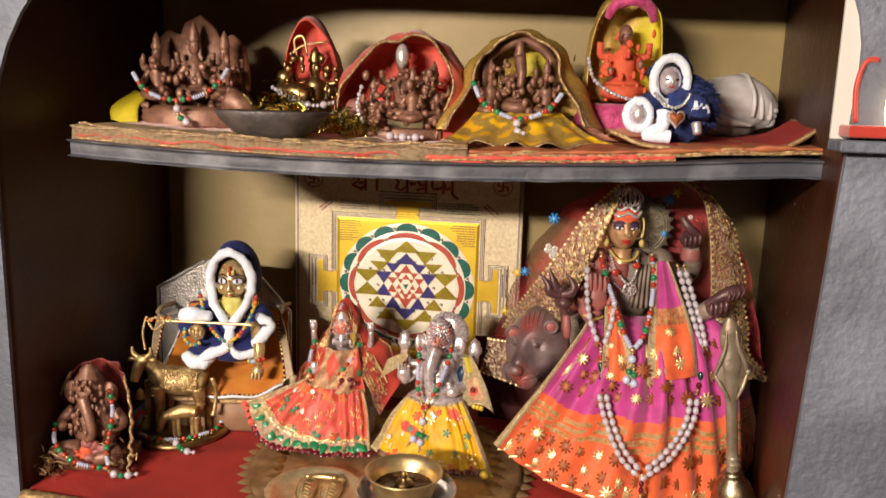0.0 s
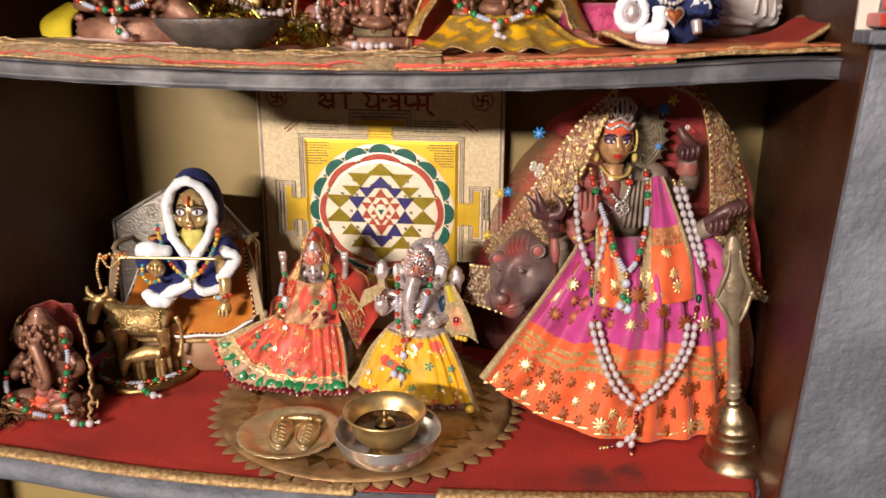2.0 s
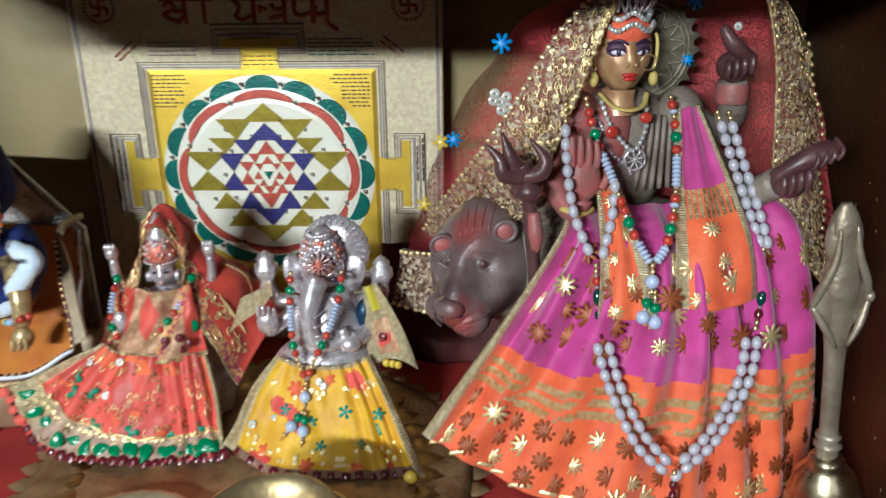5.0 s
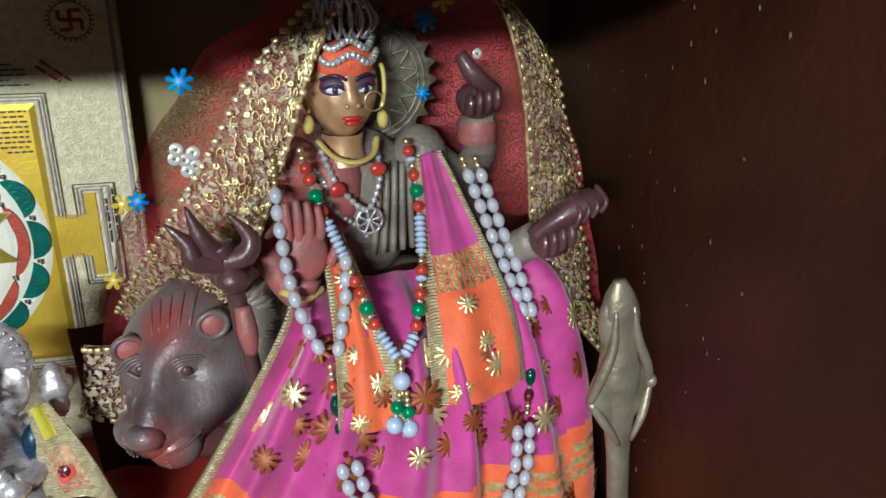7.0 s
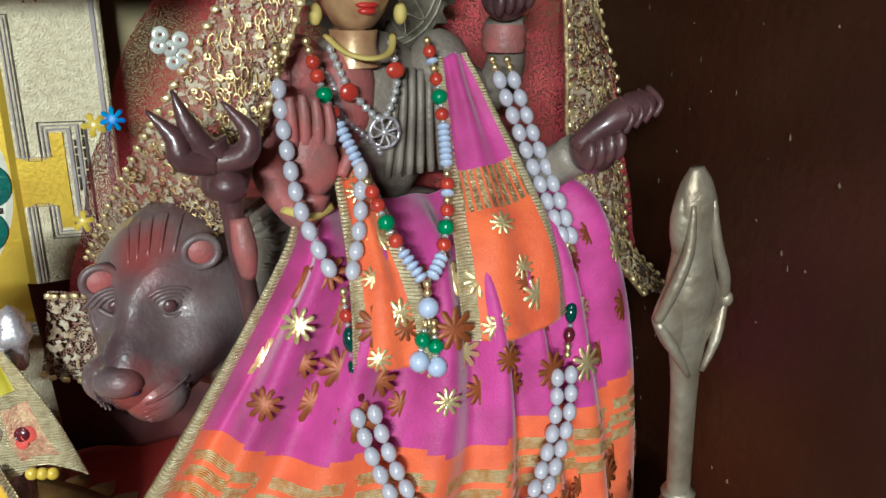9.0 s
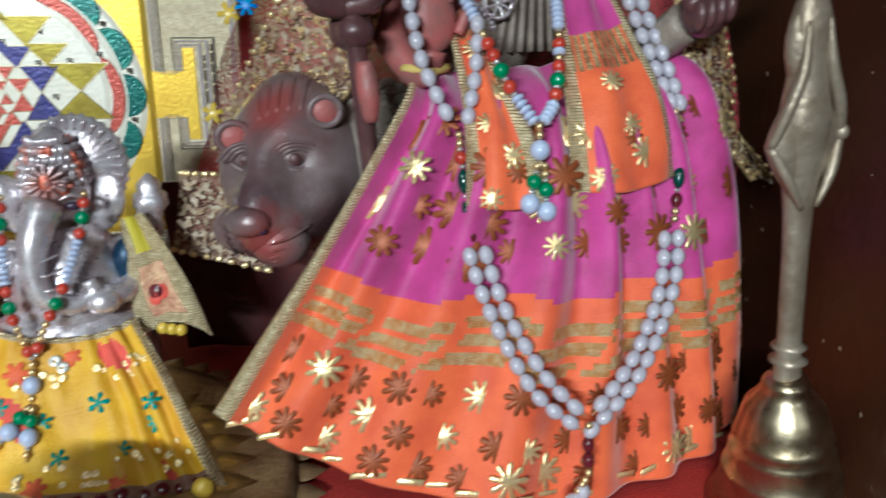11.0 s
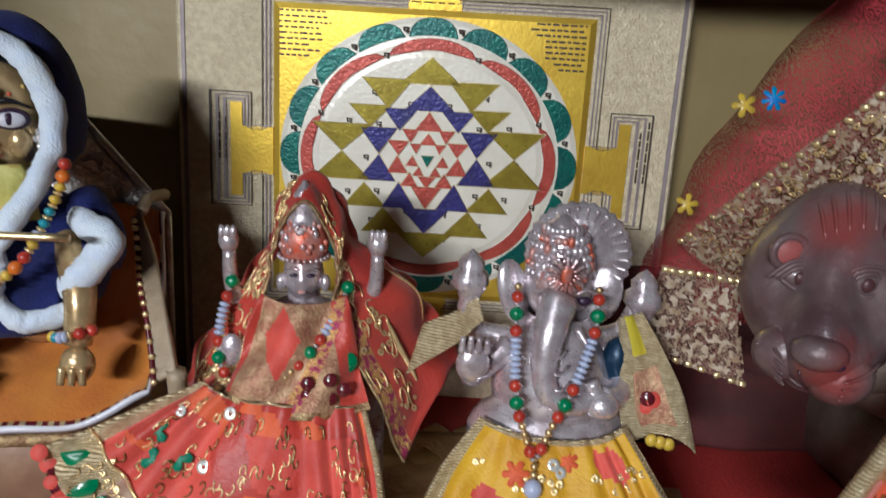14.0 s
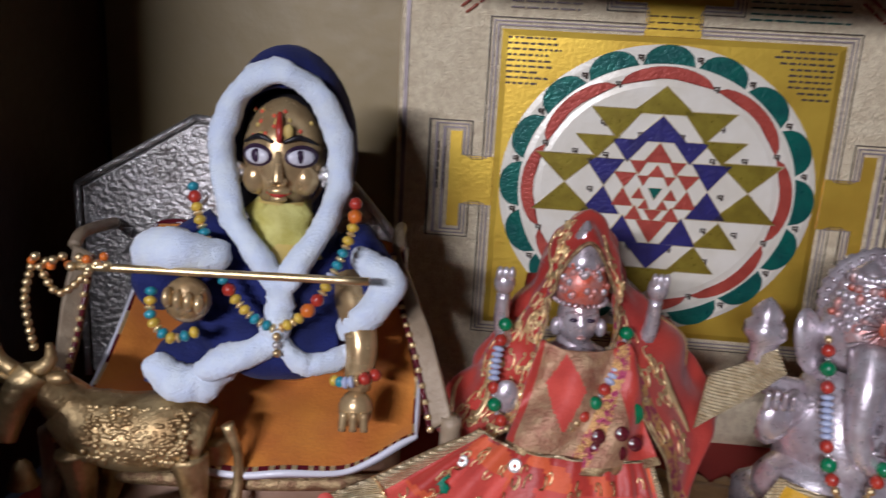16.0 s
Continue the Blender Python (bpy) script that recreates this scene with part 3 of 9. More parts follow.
for i in range(16):
    a = 2 * math.pi * i / 16 + math.pi / 2
    part("green_petal", flat(Shape(), petal(YU * 1.185, YU * 1.355, a - 0.186, a + 0.186), 0.0012, 0.0008, BOARDGREEN), board, smooth=False)
part("petal_ring", flat(Shape(), disc(YU * 1.18), 0.0012, 0.0006, BOARDWHITE), board, smooth=False)
for i in range(8):
    a = 2 * math.pi * i / 8 + math.pi / 2
    part("red_petal", flat(Shape(), petal(YU * 1.055, YU * 1.165, a - 0.385, a + 0.385), 0.0018, 0.0009, BOARDRED), board, smooth=False)
part("inner_disc", flat(Shape(), disc(YU * 1.035), 0.0018, 0.0006, BOARDWHITE), board, smooth=False)
YEL = [((0, 0.92), (-0.24, 0.7), (0.24, 0.7)), ((-0.56, 0.72), (-0.17, 0.72), (-0.35, 0.48)), ((-0.67, 0.48), (-0.34, 0.48), (-0.5, 0.3)), ((-0.97, 0.3), (-0.5, 0.3), (-0.74, 0.07)),
       ((-0.74, 0.04), (-0.97, -0.2), (-0.5, -0.2)), ((-0.54, -0.24), (-0.70, -0.45), (-0.36, -0.45)), ((-0.37, -0.47), (-0.54, -0.69), (-0.18, -0.69)), ((-0.23, -0.69), (0.23, -0.69), (0, -0.91))]
BLU = [((0, 0.67), (-0.2, 0.46), (0.2, 0.46)), ((-0.38, 0.46), (-0.11, 0.46), (-0.25, 0.28)), ((-0.58, 0.28), (-0.28, 0.28), (-0.42, 0.06)), ((-0.42, 0.03), (-0.58, -0.2), (-0.28, -0.2)), ((-0.24, -0.22), (-0.37, -0.45), (-0.1, -0.45)), ((-0.19, -0.46), (0.19, -0.46), (0, -0.68))]
RED = [((0, 0.44), (-0.11, 0.28), (0.11, 0.28)), ((-0.22, 0.28), (-0.09, 0.28), (-0.15, 0.17)), ((-0.34, 0.17), (-0.17, 0.17), (-0.25, 0.05)), ((-0.26, 0.03), (-0.34, -0.12), (-0.17, -0.12)), ((-0.15, -0.12), (-0.22, -0.24), (-0.08, -0.24)), ((-0.12, -0.25), (0.12, -0.25), (0, -0.44)),
       ((0, 0.25), (-0.07, 0.15), (0.07, 0.15)), ((-0.15, 0.15), (-0.06, 0.15), (-0.1, 0.07)), ((-0.13, 0.04), (-0.18, -0.05), (-0.08, -0.05)), ((-0.07, -0.06), (-0.12, -0.14), (-0.03, -0.14)), ((-0.07, -0.15), (0.07, -0.15), (0, -0.25))]


def mirrored(tris):
    out = []
    for t in tris:
        out.append(t)
        if abs(sum(p[0] for p in t)) > 1e-6:
            out.append(tuple((-x, y) for x, y in t))
    return out


def triangle(t, name, material, parent):
    mx, my = sum(p[0] for p in t) / 3, sum(p[1] for p in t) / 3
    o = [(YC[0] + (mx + (x - mx) * 1.1) * YU * 1.06, YC[1] + (my + (y - my) * 1.1) * YU * 1.06) for x, y in t]
    area = (o[1][0] - o[0][0]) * (o[2][1] - o[0][1]) - (o[1][1] - o[0][1]) * (o[2][0] - o[0][0])
    if area < 0:
        o.reverse()
    sh = flat(Shape(), o, 0.0024, 0.0008, material)
    sh.tube([yb(x, y, 0.0027) for x, y in o + o[:1]], 0.00042, BOARDRIM, 5, 3)
    return part(name, sh, parent, smooth=False)


for group, name, material in ((YEL, "olive_triangle", BOARDOLIVE), (BLU, "indigo_triangle", BOARDBLUE), (RED, "red_triangle", BOARDRED)):
    for t in mirrored(group):
        triangle(t, name, material, board)
triangle(((-0.05, 0.045), (0.05, 0.045), (0, -0.05)), "green_triangle", BOARDGREEN, board)


def strokes(name, lines, x, y, k, w, material, label="", z=-0.0006, spin=0.0):
    """Pen strokes on the board from short polylines."""
    s = Shape()
    c, sn = math.cos(spin), math.sin(spin)
    for line in lines:
        pts = [yb(x + k * (a * c - b * sn), y + k * (a * sn + b * c), z) for a, b in line]
        s.tube(pts, w, material, 6, max(len(pts) - 1, 1) * 3)
    return part(name, s, board, label)


SHRI = [[(0, 1), (2.1, 1)], [(0.95, 1), (0.95, 0)], [(0.15, 0.75), (0.35, 0.9), (0.55, 0.7), (0.25, 0.45), (0.1, 0.35), (0.75, 0.05)], [(0.55, 0.5), (0.95, 0.55)], [(0.6, 0.05), (0.95, 0.35)], [(1.7, 1), (1.7, 0)], [(1.7, 1), (1.5, 1.4), (1.1, 1.35), (0.95, 1.05)]]
YAN = [[(0, 1), (4.1, 1)], [(0.9, 1), (0.9, 0)], [(0.15, 0.9), (0.35, 0.75), (0.3, 0.5), (0.2, 0.3), (0.5, 0.15), (0.9, 0.4)], [(1.15, 0.6), (1.45, 0.6)], [(1.15, 0.75), (1.15, 0.45)], [(2.1, 1), (2.1, 0)], [(1.6, 0.8), (1.75, 0.55), (2.1, 0.6)], [(1.5, 0.2), (2.1, 0.35)], [(2.5, 0.9), (2.5, 0.4), (2.8, 0.3), (3.2, 0.45)], [(3.2, 1), (3.2, 0)], [(3.75, 1), (3.75, 0)], [(3.3, 0.7), (3.3, 0.35), (3.75, 0.4)], [(3.75, 0.0), (4.15, -0.3)]]
strokes("title_lettering", SHRI, -0.074, 0.289, 0.0205, 0.0018, INKRED, "red brush-lettered heading")
strokes("title_lettering", YAN, -0.018, 0.289, 0.0205, 0.0018, INKRED, "red brush-lettered heading")
SW = [[(0, -1), (0, 1)], [(-1, 0), (1, 0)], [(0, 1), (1, 1)], [(1, 0), (1, -1)], [(0, -1), (-1, -1)], [(-1, 0), (-1, 1)]]
for sx in (-1, 1):
    cx = sx * 0.1235
    strokes("corner_emblem", SW, cx, 0.303, 0.0062, 0.0011, INKRED, "red sun-cross emblem in a rayed ring")
    strokes("corner_emblem", [[(math.cos(a) * 1.0, math.sin(a) * 1.0), (math.cos(a) * 1.12, math.sin(a) * 1.12)] for a in [2 * math.pi * i / 26 for i in range(26)]], cx, 0.303, 0.0122, 0.0006, INKRED)
    strokes("corner_emblem", [[(math.cos(a), math.sin(a)) for a in [2 * math.pi * i / 24 for i in range(25)]]], cx, 0.303, 0.0115, 0.0004, INKRED)


def text_bars(x, y, w, rows, pitch, material, spin=0.0, thick=0.0005, seed=1):
    rnd = random.Random(seed)
    lines = []
    for i in range(rows):
        a = 0.0
        end = w * rnd.uniform(0.75, 1.0)
        while a < end:
            b = min(a + rnd.uniform(0.003, 0.009), end)
            lines.append([(a, -i * pitch), (b, -i * pitch)])
            a = b + 0.0013
    strokes("text_bar", lines, x, y, 1.0, thick, material, "", -0.0001, spin)


text_bars(-0.02, 0.281, 0.04, 2, 0.004, INK, seed=2)
text_bars(-0.088, 0.274, 0.05, 4, 0.0036, BOARDLINE, seed=3)
text_bars(0.042, 0.276, 0.055, 5, 0.0033, BOARDGREEN, seed=4)
text_bars(-0.116, 0.262, 0.022, 2, 0.0045, INKRED, 0.7, 0.0008, seed=5)
text_bars(0.103, 0.278, 0.022, 2, 0.0045, INKRED, -0.7, 0.0008, seed=6)
text_bars(-0.125, 0.15, 0.036, 2, 0.004, INK, math.pi / 2, 0.0006, seed=7)
text_bars(0.128, 0.15, 0.04, 2, 0.0045, INK, math.pi / 2, 0.0006, seed=8)
for x0, rows in ((-0.0885, 9), (0.046, 9)):
    rnd = random.Random(rows + int(x0 * 1000))
    for i in range(rows):
        w = 0.026 - i * 0.0014 + rnd.uniform(0, 0.008) if x0 < 0 else 0.014 + rnd.uniform(0, 0.008) + (8 - i) * 0.0018
        a = x0 if x0 < 0 else 0.0905 - w
        bars, end = Shape(), a + w
        while a < end - 0.001:
            b = min(a + rnd.uniform(0.0016, 0.005), end)
            q = 0.2455 - i * 0.0034
            flat(bars, [(a, q - 0.0004), (b, q - 0.0004), (b, q + 0.0009), (a, q + 0.0009)], 0.0002, 0.0003, INK)
            a = b + 0.0009
        part("text_bar", bars, board, smooth=False)
text_bars(-0.012, 0.262, 0.03, 3, 0.0036, INK, seed=9)
# tiny mantra marks between the triangles
marks = []
rnd = random.Random(4)
for r, n in ((0.80, 14), (0.56, 10), (1.06, 8), (1.25, 16)):
    for i in range(n):
        a = 2 * math.pi * (i + 0.5) / n + math.pi / 2
        x, y = YC[0] + YU * r * math.cos(a), YC[1] + YU * r * math.sin(a)
        marks.append([(x - 0.0017, y + 0.0015), (x + 0.0017, y + 0.0015)])
        marks.append([(x - 0.0012, y + 0.0012), (x - 0.001, y - 0.0004), (x + 0.0008, y + 0.0002), (x + 0.0006, y - 0.0018)])
        marks.append([(x + 0.0013, y + 0.0015), (x + 0.0013, y - 0.0016)])
strokes("syllable_mark", marks, 0, 0, 1, 0.00045, INK, "", 0.0026)
# ---- beads ----
BEADS = {
    "pearl": (PEARL, 0.0031, 0.0040), "round_pearl": (PEARL, 0.0042, 0.0042), "small_pearl": (PEARL, 0.0023, 0.0023), "lilac_ring": (LILAC, 0.0027, 0.0013), "lilac_ball": (LILAC, 0.0042, 0.0042),
    "gold_bead": (BRASS, 0.0017, 0.0017), "tiny_silver": (SILVERBEAD, 0.0014, 0.0008), "rhinestone": (SILVERBEAD, 0.0018, 0.0018), "green_bead": (GREENBEAD, 0.0034, 0.0031), "dark_green_bar": (DARKGREEN, 0.0028, 0.0052),
    "red_bead": (REDBEAD, 0.0028, 0.0027), "maroon_bead": (MAROON, 0.0026, 0.0034), "orange_bead": (ORANGEBEAD, 0.003, 0.003), "turquoise_bead": (TURQ, 0.0024, 0.0018), "yellow_bead": (YELBEAD, 0.0025, 0.0019), "gold_ring": (ZARI, 0.0021, 0.0009)}
BEAD_MESH = {}
for key, (material, r, l) in BEADS.items():
    sh = Shape().ball((0, 0, 0), (r, r, l), material, seg=10, ring=6)
    BEAD_MESH[key] = sh.mesh(key)


def string_beads(owner, pts, pattern, jitter=0.0, k=1.0):
    """Threads beads one after another along a curve, as parts of owner."""
    pts = vecs(pts)
    n = 240
    path = [catmull(pts, i / n) for i in range(n + 1)]
    cum = [0.0]
    for a, b in zip(path, path[1:]):
        cum.append(cum[-1] + (b - a).length)
    rnd = random.Random(len(pattern) * 7 + len(pts))
    d, i, j = 0.0, 0, 0
    while True:
        kind = pattern[i % len(pattern)]
        half = BEADS[kind][2] * k
        d += half
        if d > cum[-1]:
            break
        while cum[j + 1] < d:
            j += 1
        f = (d - cum[j]) / max(cum[j + 1] - cum[j], 1e-9)
        p = path[j].lerp(path[j + 1], f)
        t = path[j + 1] - path[j]
        p = p + V(rnd.uniform(-1, 1), 0, rnd.uniform(-1, 1)) * jitter
        piece(kind, BEAD_MESH[kind], facing(p, t, rnd.uniform(0, 6), V(0.3, 1, 0.2), k), owner)
        d += half * 0.96
        i += 1
    s = Shape().tube(pts, 0.0004, GOLDBRAID, 5, 40)
    part("thread", s, owner)


def petal_disc(r, n, inner, material, thick=0.0003):
    o = []
    for i in range(n * 4):
        a = 2 * math.pi * i / (n * 4)
        q = r * (inner + (1 - inner) * abs(math.cos(n * a / 2)) ** 0.7)
        o.append((q * math.cos(a), q * math.sin(a)))
    return Shape().plate(o, thick, material)


FLOWER_GOLD = petal_disc(0.0062, 9, 0.35, ZARI).mesh("gold_flower")
FLOWER_COPPER = petal_disc(0.0062, 9, 0.45, COPPERPRINT).mesh("copper_flower")
DASH_GOLD = Shape().plate([(-0.006, -0.0008), (0.006, -0.0011), (0.0065, 0.0008), (-0.0055, 0.0011)], 0.0003, ZARI).mesh("gold_dash")
SEQUIN = Shape().lathe([(0.0006, 0), (0.0019, 0.0003), (0.0022, 0.0001)], ZARI, n=10).mesh("sequin")
SEQUIN_WHITE = Shape().lathe([(0.0007, 0.0001), (0.0012, 0.0004), (0.0028, 0.0002), (0.0031, 0.0)], WHITEPLAST, n=12).mesh("white_sequin")
SEQUIN_GREEN = Shape().lathe([(0.0001, 0.0009), (0.0034, 0.0007), (0.0042, 0.0001)], GREENBEAD, n=14).mesh("green_sequin")
PAISLEY = Shape().plate([((0.0036 - 0.0016 * math.sin(a)) * math.cos(a) + 0.0022 * max(0, math.sin(a)) ** 2, 0.0058 * math.sin(a)) for a in [2 * math.pi * i / 20 for i in range(20)]], 0.0008, GREENBEAD, bev=1.2).mesh("green_paisley")
SEQUIN_MAROON = Shape().lathe([(0.0001, 0.0009), (0.003, 0.0007), (0.0036, 0.0001)], MAROON, n=14).mesh("maroon_sequin")
SEQUIN_CORAL = Shape().lathe([(0.0001, 0.0007), (0.003, 0.0005), (0.0036, 0.0001)], CORAL, n=14).mesh("coral_sequin")
LEAF_GREEN = petal_disc(0.0048, 3, 0.25, mat("green_embroidery", (0.01, 0.22, 0.12), 0.5, 0, None, 200, 0.6)).mesh("green_leaf_stitch")
PATCH_ORANGE = petal_disc(0.0055, 6, 0.5, ORANGE).mesh("orange_motif")


def scatter_motifs(at, owner, spots, meshes, off=0.0007, seed=3, size=(0.8, 1.15)):
    """Sews small motifs on a sheet at given (u, v, kind)."""
    rnd = random.Random(seed)
    for u, v, kind in spots:
        p, n = at(u, v)
        me = meshes[kind]
        piece(me.name, me, facing(p + n * off, n, rnd.uniform(0, 6.28) if me is not DASH_GOLD else rnd.uniform(-0.15, 0.15), scale=rnd.uniform(*size)), owner)


# ---- lower compartment: cloth, dishes, bell ----
s = Shape()


def mat_row(v, w, lift=0.0):
    return [NICHE @ V(u + v * (0.29 * max(0, u) / 0.3 + 0.05 * max(0, -u) / 0.4), (-bow(u) + v) if v < 0.06 else v, w + lift) for u in [U0 + 0.001 + (U1 - U0 + 0.011) * i / 20 for i in range(21)]]


rows = [mat_row(DEPTH - 0.005, 0.0026), mat_row(0.2, 0.0026), mat_row(0.1, 0.0026), mat_row(0.03, 0.0026), mat_row(0.0, 0.0026)]
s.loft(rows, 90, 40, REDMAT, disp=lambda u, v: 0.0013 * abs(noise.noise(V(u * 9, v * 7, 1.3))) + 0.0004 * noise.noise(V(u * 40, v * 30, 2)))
# Three darker brown patches in the mat's colour.
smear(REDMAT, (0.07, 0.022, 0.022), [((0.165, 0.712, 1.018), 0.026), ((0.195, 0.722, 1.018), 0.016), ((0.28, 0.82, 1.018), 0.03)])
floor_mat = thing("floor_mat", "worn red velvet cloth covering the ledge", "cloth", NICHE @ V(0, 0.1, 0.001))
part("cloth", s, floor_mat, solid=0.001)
for k, (a, b) in enumerate(((0.0, 0.52), (0.62, 0.99))):
    s = Shape()
    us = [a + (b - a) * i / 16 for i in range(17)]
    at_row = lambda v, w: [catmull(vecs(mat_row(v, w)), q) for q in us]
    s.loft([at_row(0.006, 0.0042), at_row(0.002, 0.0052), at_row(-0.003, 0.004), at_row(-0.0055, 0.0005)], 120, 5, GOLDBRAID, disp=lambda u, v: 0.0006 * math.sin(u * 230) * math.sin(v * 9) + 0.0006 * noise.noise(V(u * 60, v * 4, k)))
    part("gold_edging", s, floor_mat, "frayed gold braid edging", solid=0.001)

DOILY = V(-0.046, 0.845, FLOOR + 0.0045)
doily = thing("round_mat", "embossed copper-coloured round mat with scalloped rim", "mat", DOILY)
s = Shape()
prof = [(0.0, 0.0006)]
for i in range(1, 24):
    r = 0.148 * i / 23
    prof.append((r, 0.0008 + 0.0007 * (math.sin(r * 420) > 0.2) + 0.0004 * math.sin(r * 900)))
s.lathe(prof, COPPERMAT, Matrix.Translation(DOILY), 96, wave=lambda a, z: 0.0)
part("disc", s, doily, solid=0.0006)
leaf = []
for i in range(9):
    t = i / 8
    leaf.append((0.0085 * math.sin(math.pi * min(t * 0.62 + 0.2, 1)) * (1 - t ** 3), -0.006 + 0.0175 * t))
leaf += [(-x, y) for x, y in reversed(leaf[:-1])]
scallop = Shape().plate(leaf, 0.0012, COPPERMAT, bev=0.8).mesh("scallop")
inner_leaf = Shape().plate([(x * 1.1, y * 1.05) for x, y in leaf], 0.0009, OLDBRASS, bev=1.4).mesh("embossed_leaf")
for i in range(54):
    a = 2 * math.pi * i / 54
    piece("scallop", scallop, Matrix.Translation(DOILY + V(0.149 * math.cos(a), 0.149 * math.sin(a), 0.0003)) @ Matrix.Rotation(a - math.pi / 2, 4, "Z"), doily)
for i in range(40):
    a = 2 * math.pi * i / 40
    piece("embossed_leaf", inner_leaf, Matrix.Translation(DOILY + V(0.118 * math.cos(a), 0.118 * math.sin(a), 0.0012)) @ Matrix.Rotation(a - math.pi / 2, 4, "Z"), doily)

TRAY = V(-0.112, 0.772, FLOOR + 0.0062)
tray = thing("brass_tray", "small round brass tray with crimped rim", "tray", TRAY)
s = Shape().lathe([(0, 0.0012), (0.035, 0.0012), (0.044, 0.0016), (0.048, 0.0045), (0.053, 0.0062), (0.0565, 0.0066), (0.0575, 0.0058), (0.054, 0.0048), (0.048, 0.0025), (0.044, 0.0), (0, 0)], TRAYBRASS, Matrix.Translation(TRAY) @ Matrix.Diagonal((0.84, 0.84, 1, 1)), 96, wave=lambda a, z: (0.028 * abs(math.sin(a * 13)) + 0.008 * math.sin(a * 52)) * (z > 0.004))
part("dish", s, tray)
feet = thing("footprint_pair", "pair of embossed brass holy footprints with toe knobs", "footprints", TRAY + V(0, 0, 0.002))
for sx in (-1, 1):
    sole = []
    for i in range(24):
        a = 2 * math.pi * i / 24
        y = 0.026 * math.sin(a)
        sole.append(((0.0105 + 0.0024 * math.sin(a) + 0.0015 * math.sin(2 * a)) * math.cos(a), y))
    m = Matrix.Translation(TRAY + V(0.0125 * sx + 0.004, -0.003, 0.0022)) @ Matrix.Rotation(0.09 - sx * 0.05, 4, "Z")
    fp = part("footprint", Shape().plate(sole, 0.004, TRAYBRASS, m, 0.6), feet)
    rim = Shape().tube([m @ V(x * 0.93, y * 0.95, 0.004) for x, y in sole + sole[:1]], 0.0008, BRASS, 6, 60)
    part("raised_rim", rim, fp)
    orn = Shape()
    for q in range(5):
        orn.tube([m @ V(-0.004, -0.016 + q * 0.0068, 0.0042), m @ V(0.0, -0.013 + q * 0.0068, 0.0048), m @ V(0.004, -0.016 + q * 0.0068, 0.0042)], 0.0007, BRASS, 5)
    part("embossed_mark", orn, fp)
    part("toe_knob", Shape().ball(m @ V(0.001, 0.023, 0.006), 0.0028, BRASS), feet)
part("toe_bar", Shape().tube([TRAY + V(-0.014, 0.024, 0.0045), TRAY + V(0.006, 0.027, 0.005), TRAY + V(0.027, 0.021, 0.0045)], 0.003, BRASS, 8), feet)

BOWL = V(-0.0175, 0.738, FLOOR + 0.006)
bowl = single("steel_bowl", Shape().lathe([(0, 0.0), (0.022, 0.0), (0.032, 0.004), (0.042, 0.014), (0.0468, 0.026), (0.0478, 0.035), (0.0485, 0.0365), (0.0468, 0.0365), (0.0455, 0.026), (0.041, 0.0155), (0.031, 0.006), (0, 0.003)], STEEL, Matrix.Translation(BOWL) @ Matrix.Diagonal((1, 1, 0.82, 1)), 56), "shiny stainless steel bowl holding a brass oil pot", "bowl", BOWL)
pot = thing("oil_pot", "small brass oil lamp pot with dark oil and wick holder", "oil lamp", BOWL + V(0, 0, 0.004))
m = Matrix.Translation(BOWL + V(-0.002, -0.002, 0.0035)) @ Matrix.Diagonal((1, 1, 0.74, 1))
pot_body = part("pot_body", Shape().lathe([(0, 0), (0.017, 0), (0.014, 0.006), (0.013, 0.014), (0.02, 0.022), (0.028, 0.032), (0.0305, 0.044), (0.0315, 0.05), (0.0365, 0.058), (0.0372, 0.0595), (0.0355, 0.06), (0.0298, 0.0505), (0.0285, 0.044), (0.026, 0.034), (0, 0.03)], BRASS, m, 56), pot)
part("oil", Shape().lathe([(0.0284, 0.0405), (0.015, 0.0407), (0, 0.0407)], mat("dark_lamp_oil", (0.035, 0.013, 0.005), 0.16, 0, (0.13, 0.055, 0.02), 95, 0.25, 160, spec=0.3, contrast=(0.5, 0.62)), m, 40), pot_body, "dark oil")
part("wick_holder", Shape().lathe([(0.009, 0.043), (0.0075, 0.046), (0.003, 0.047), (0.0022, 0.051), (0.004, 0.053), (0.0008, 0.060), (0, 0.0605)], OLDBRASS, m, 20), pot)

# bell with a tall handle
BELL = V(0.295, 0.742, FLOOR + 0.003)
TIP = V(0.2665, 0.729, 1.232)
bell = thing("hand_bell", "tall brass hand bell with carved handle", "bell", BELL)
axis = TIP - BELL
bm4 = Matrix.Translation(BELL) @ V(0, 0, 1).rotation_difference(axis).to_matrix().to_4x4()
prof = [(0.0, 0.004), (0.024, 0.001), (0.0278, 0.0), (0.0282, 0.002), (0.026, 0.006), (0.0235, 0.014), (0.0215, 0.022), (0.022, 0.0235), (0.0212, 0.025), (0.0192, 0.034), (0.0196, 0.0355), (0.0188, 0.037), (0.0182, 0.041), (0.0186, 0.0425), (0.0175, 0.044), (0.0165, 0.050), (0.0145, 0.058), (0.0105, 0.064), (0.0085, 0.068), (0.0088, 0.070), (0.0072, 0.073), (0, 0.074)]
part("bell_dome", Shape().lathe([(r * 1.08, z * 0.9) for r, z in prof], DOMEBRASS, bm4, 48), bell)
top = bm4 @ V(0, 0, 0.0645)
tip = TIP
hp = [top.lerp(tip, f) for f in (0, 0.12, 0.25, 0.45, 0.6, 0.68, 0.73, 0.79, 0.84, 0.91, 0.96, 1.0)]
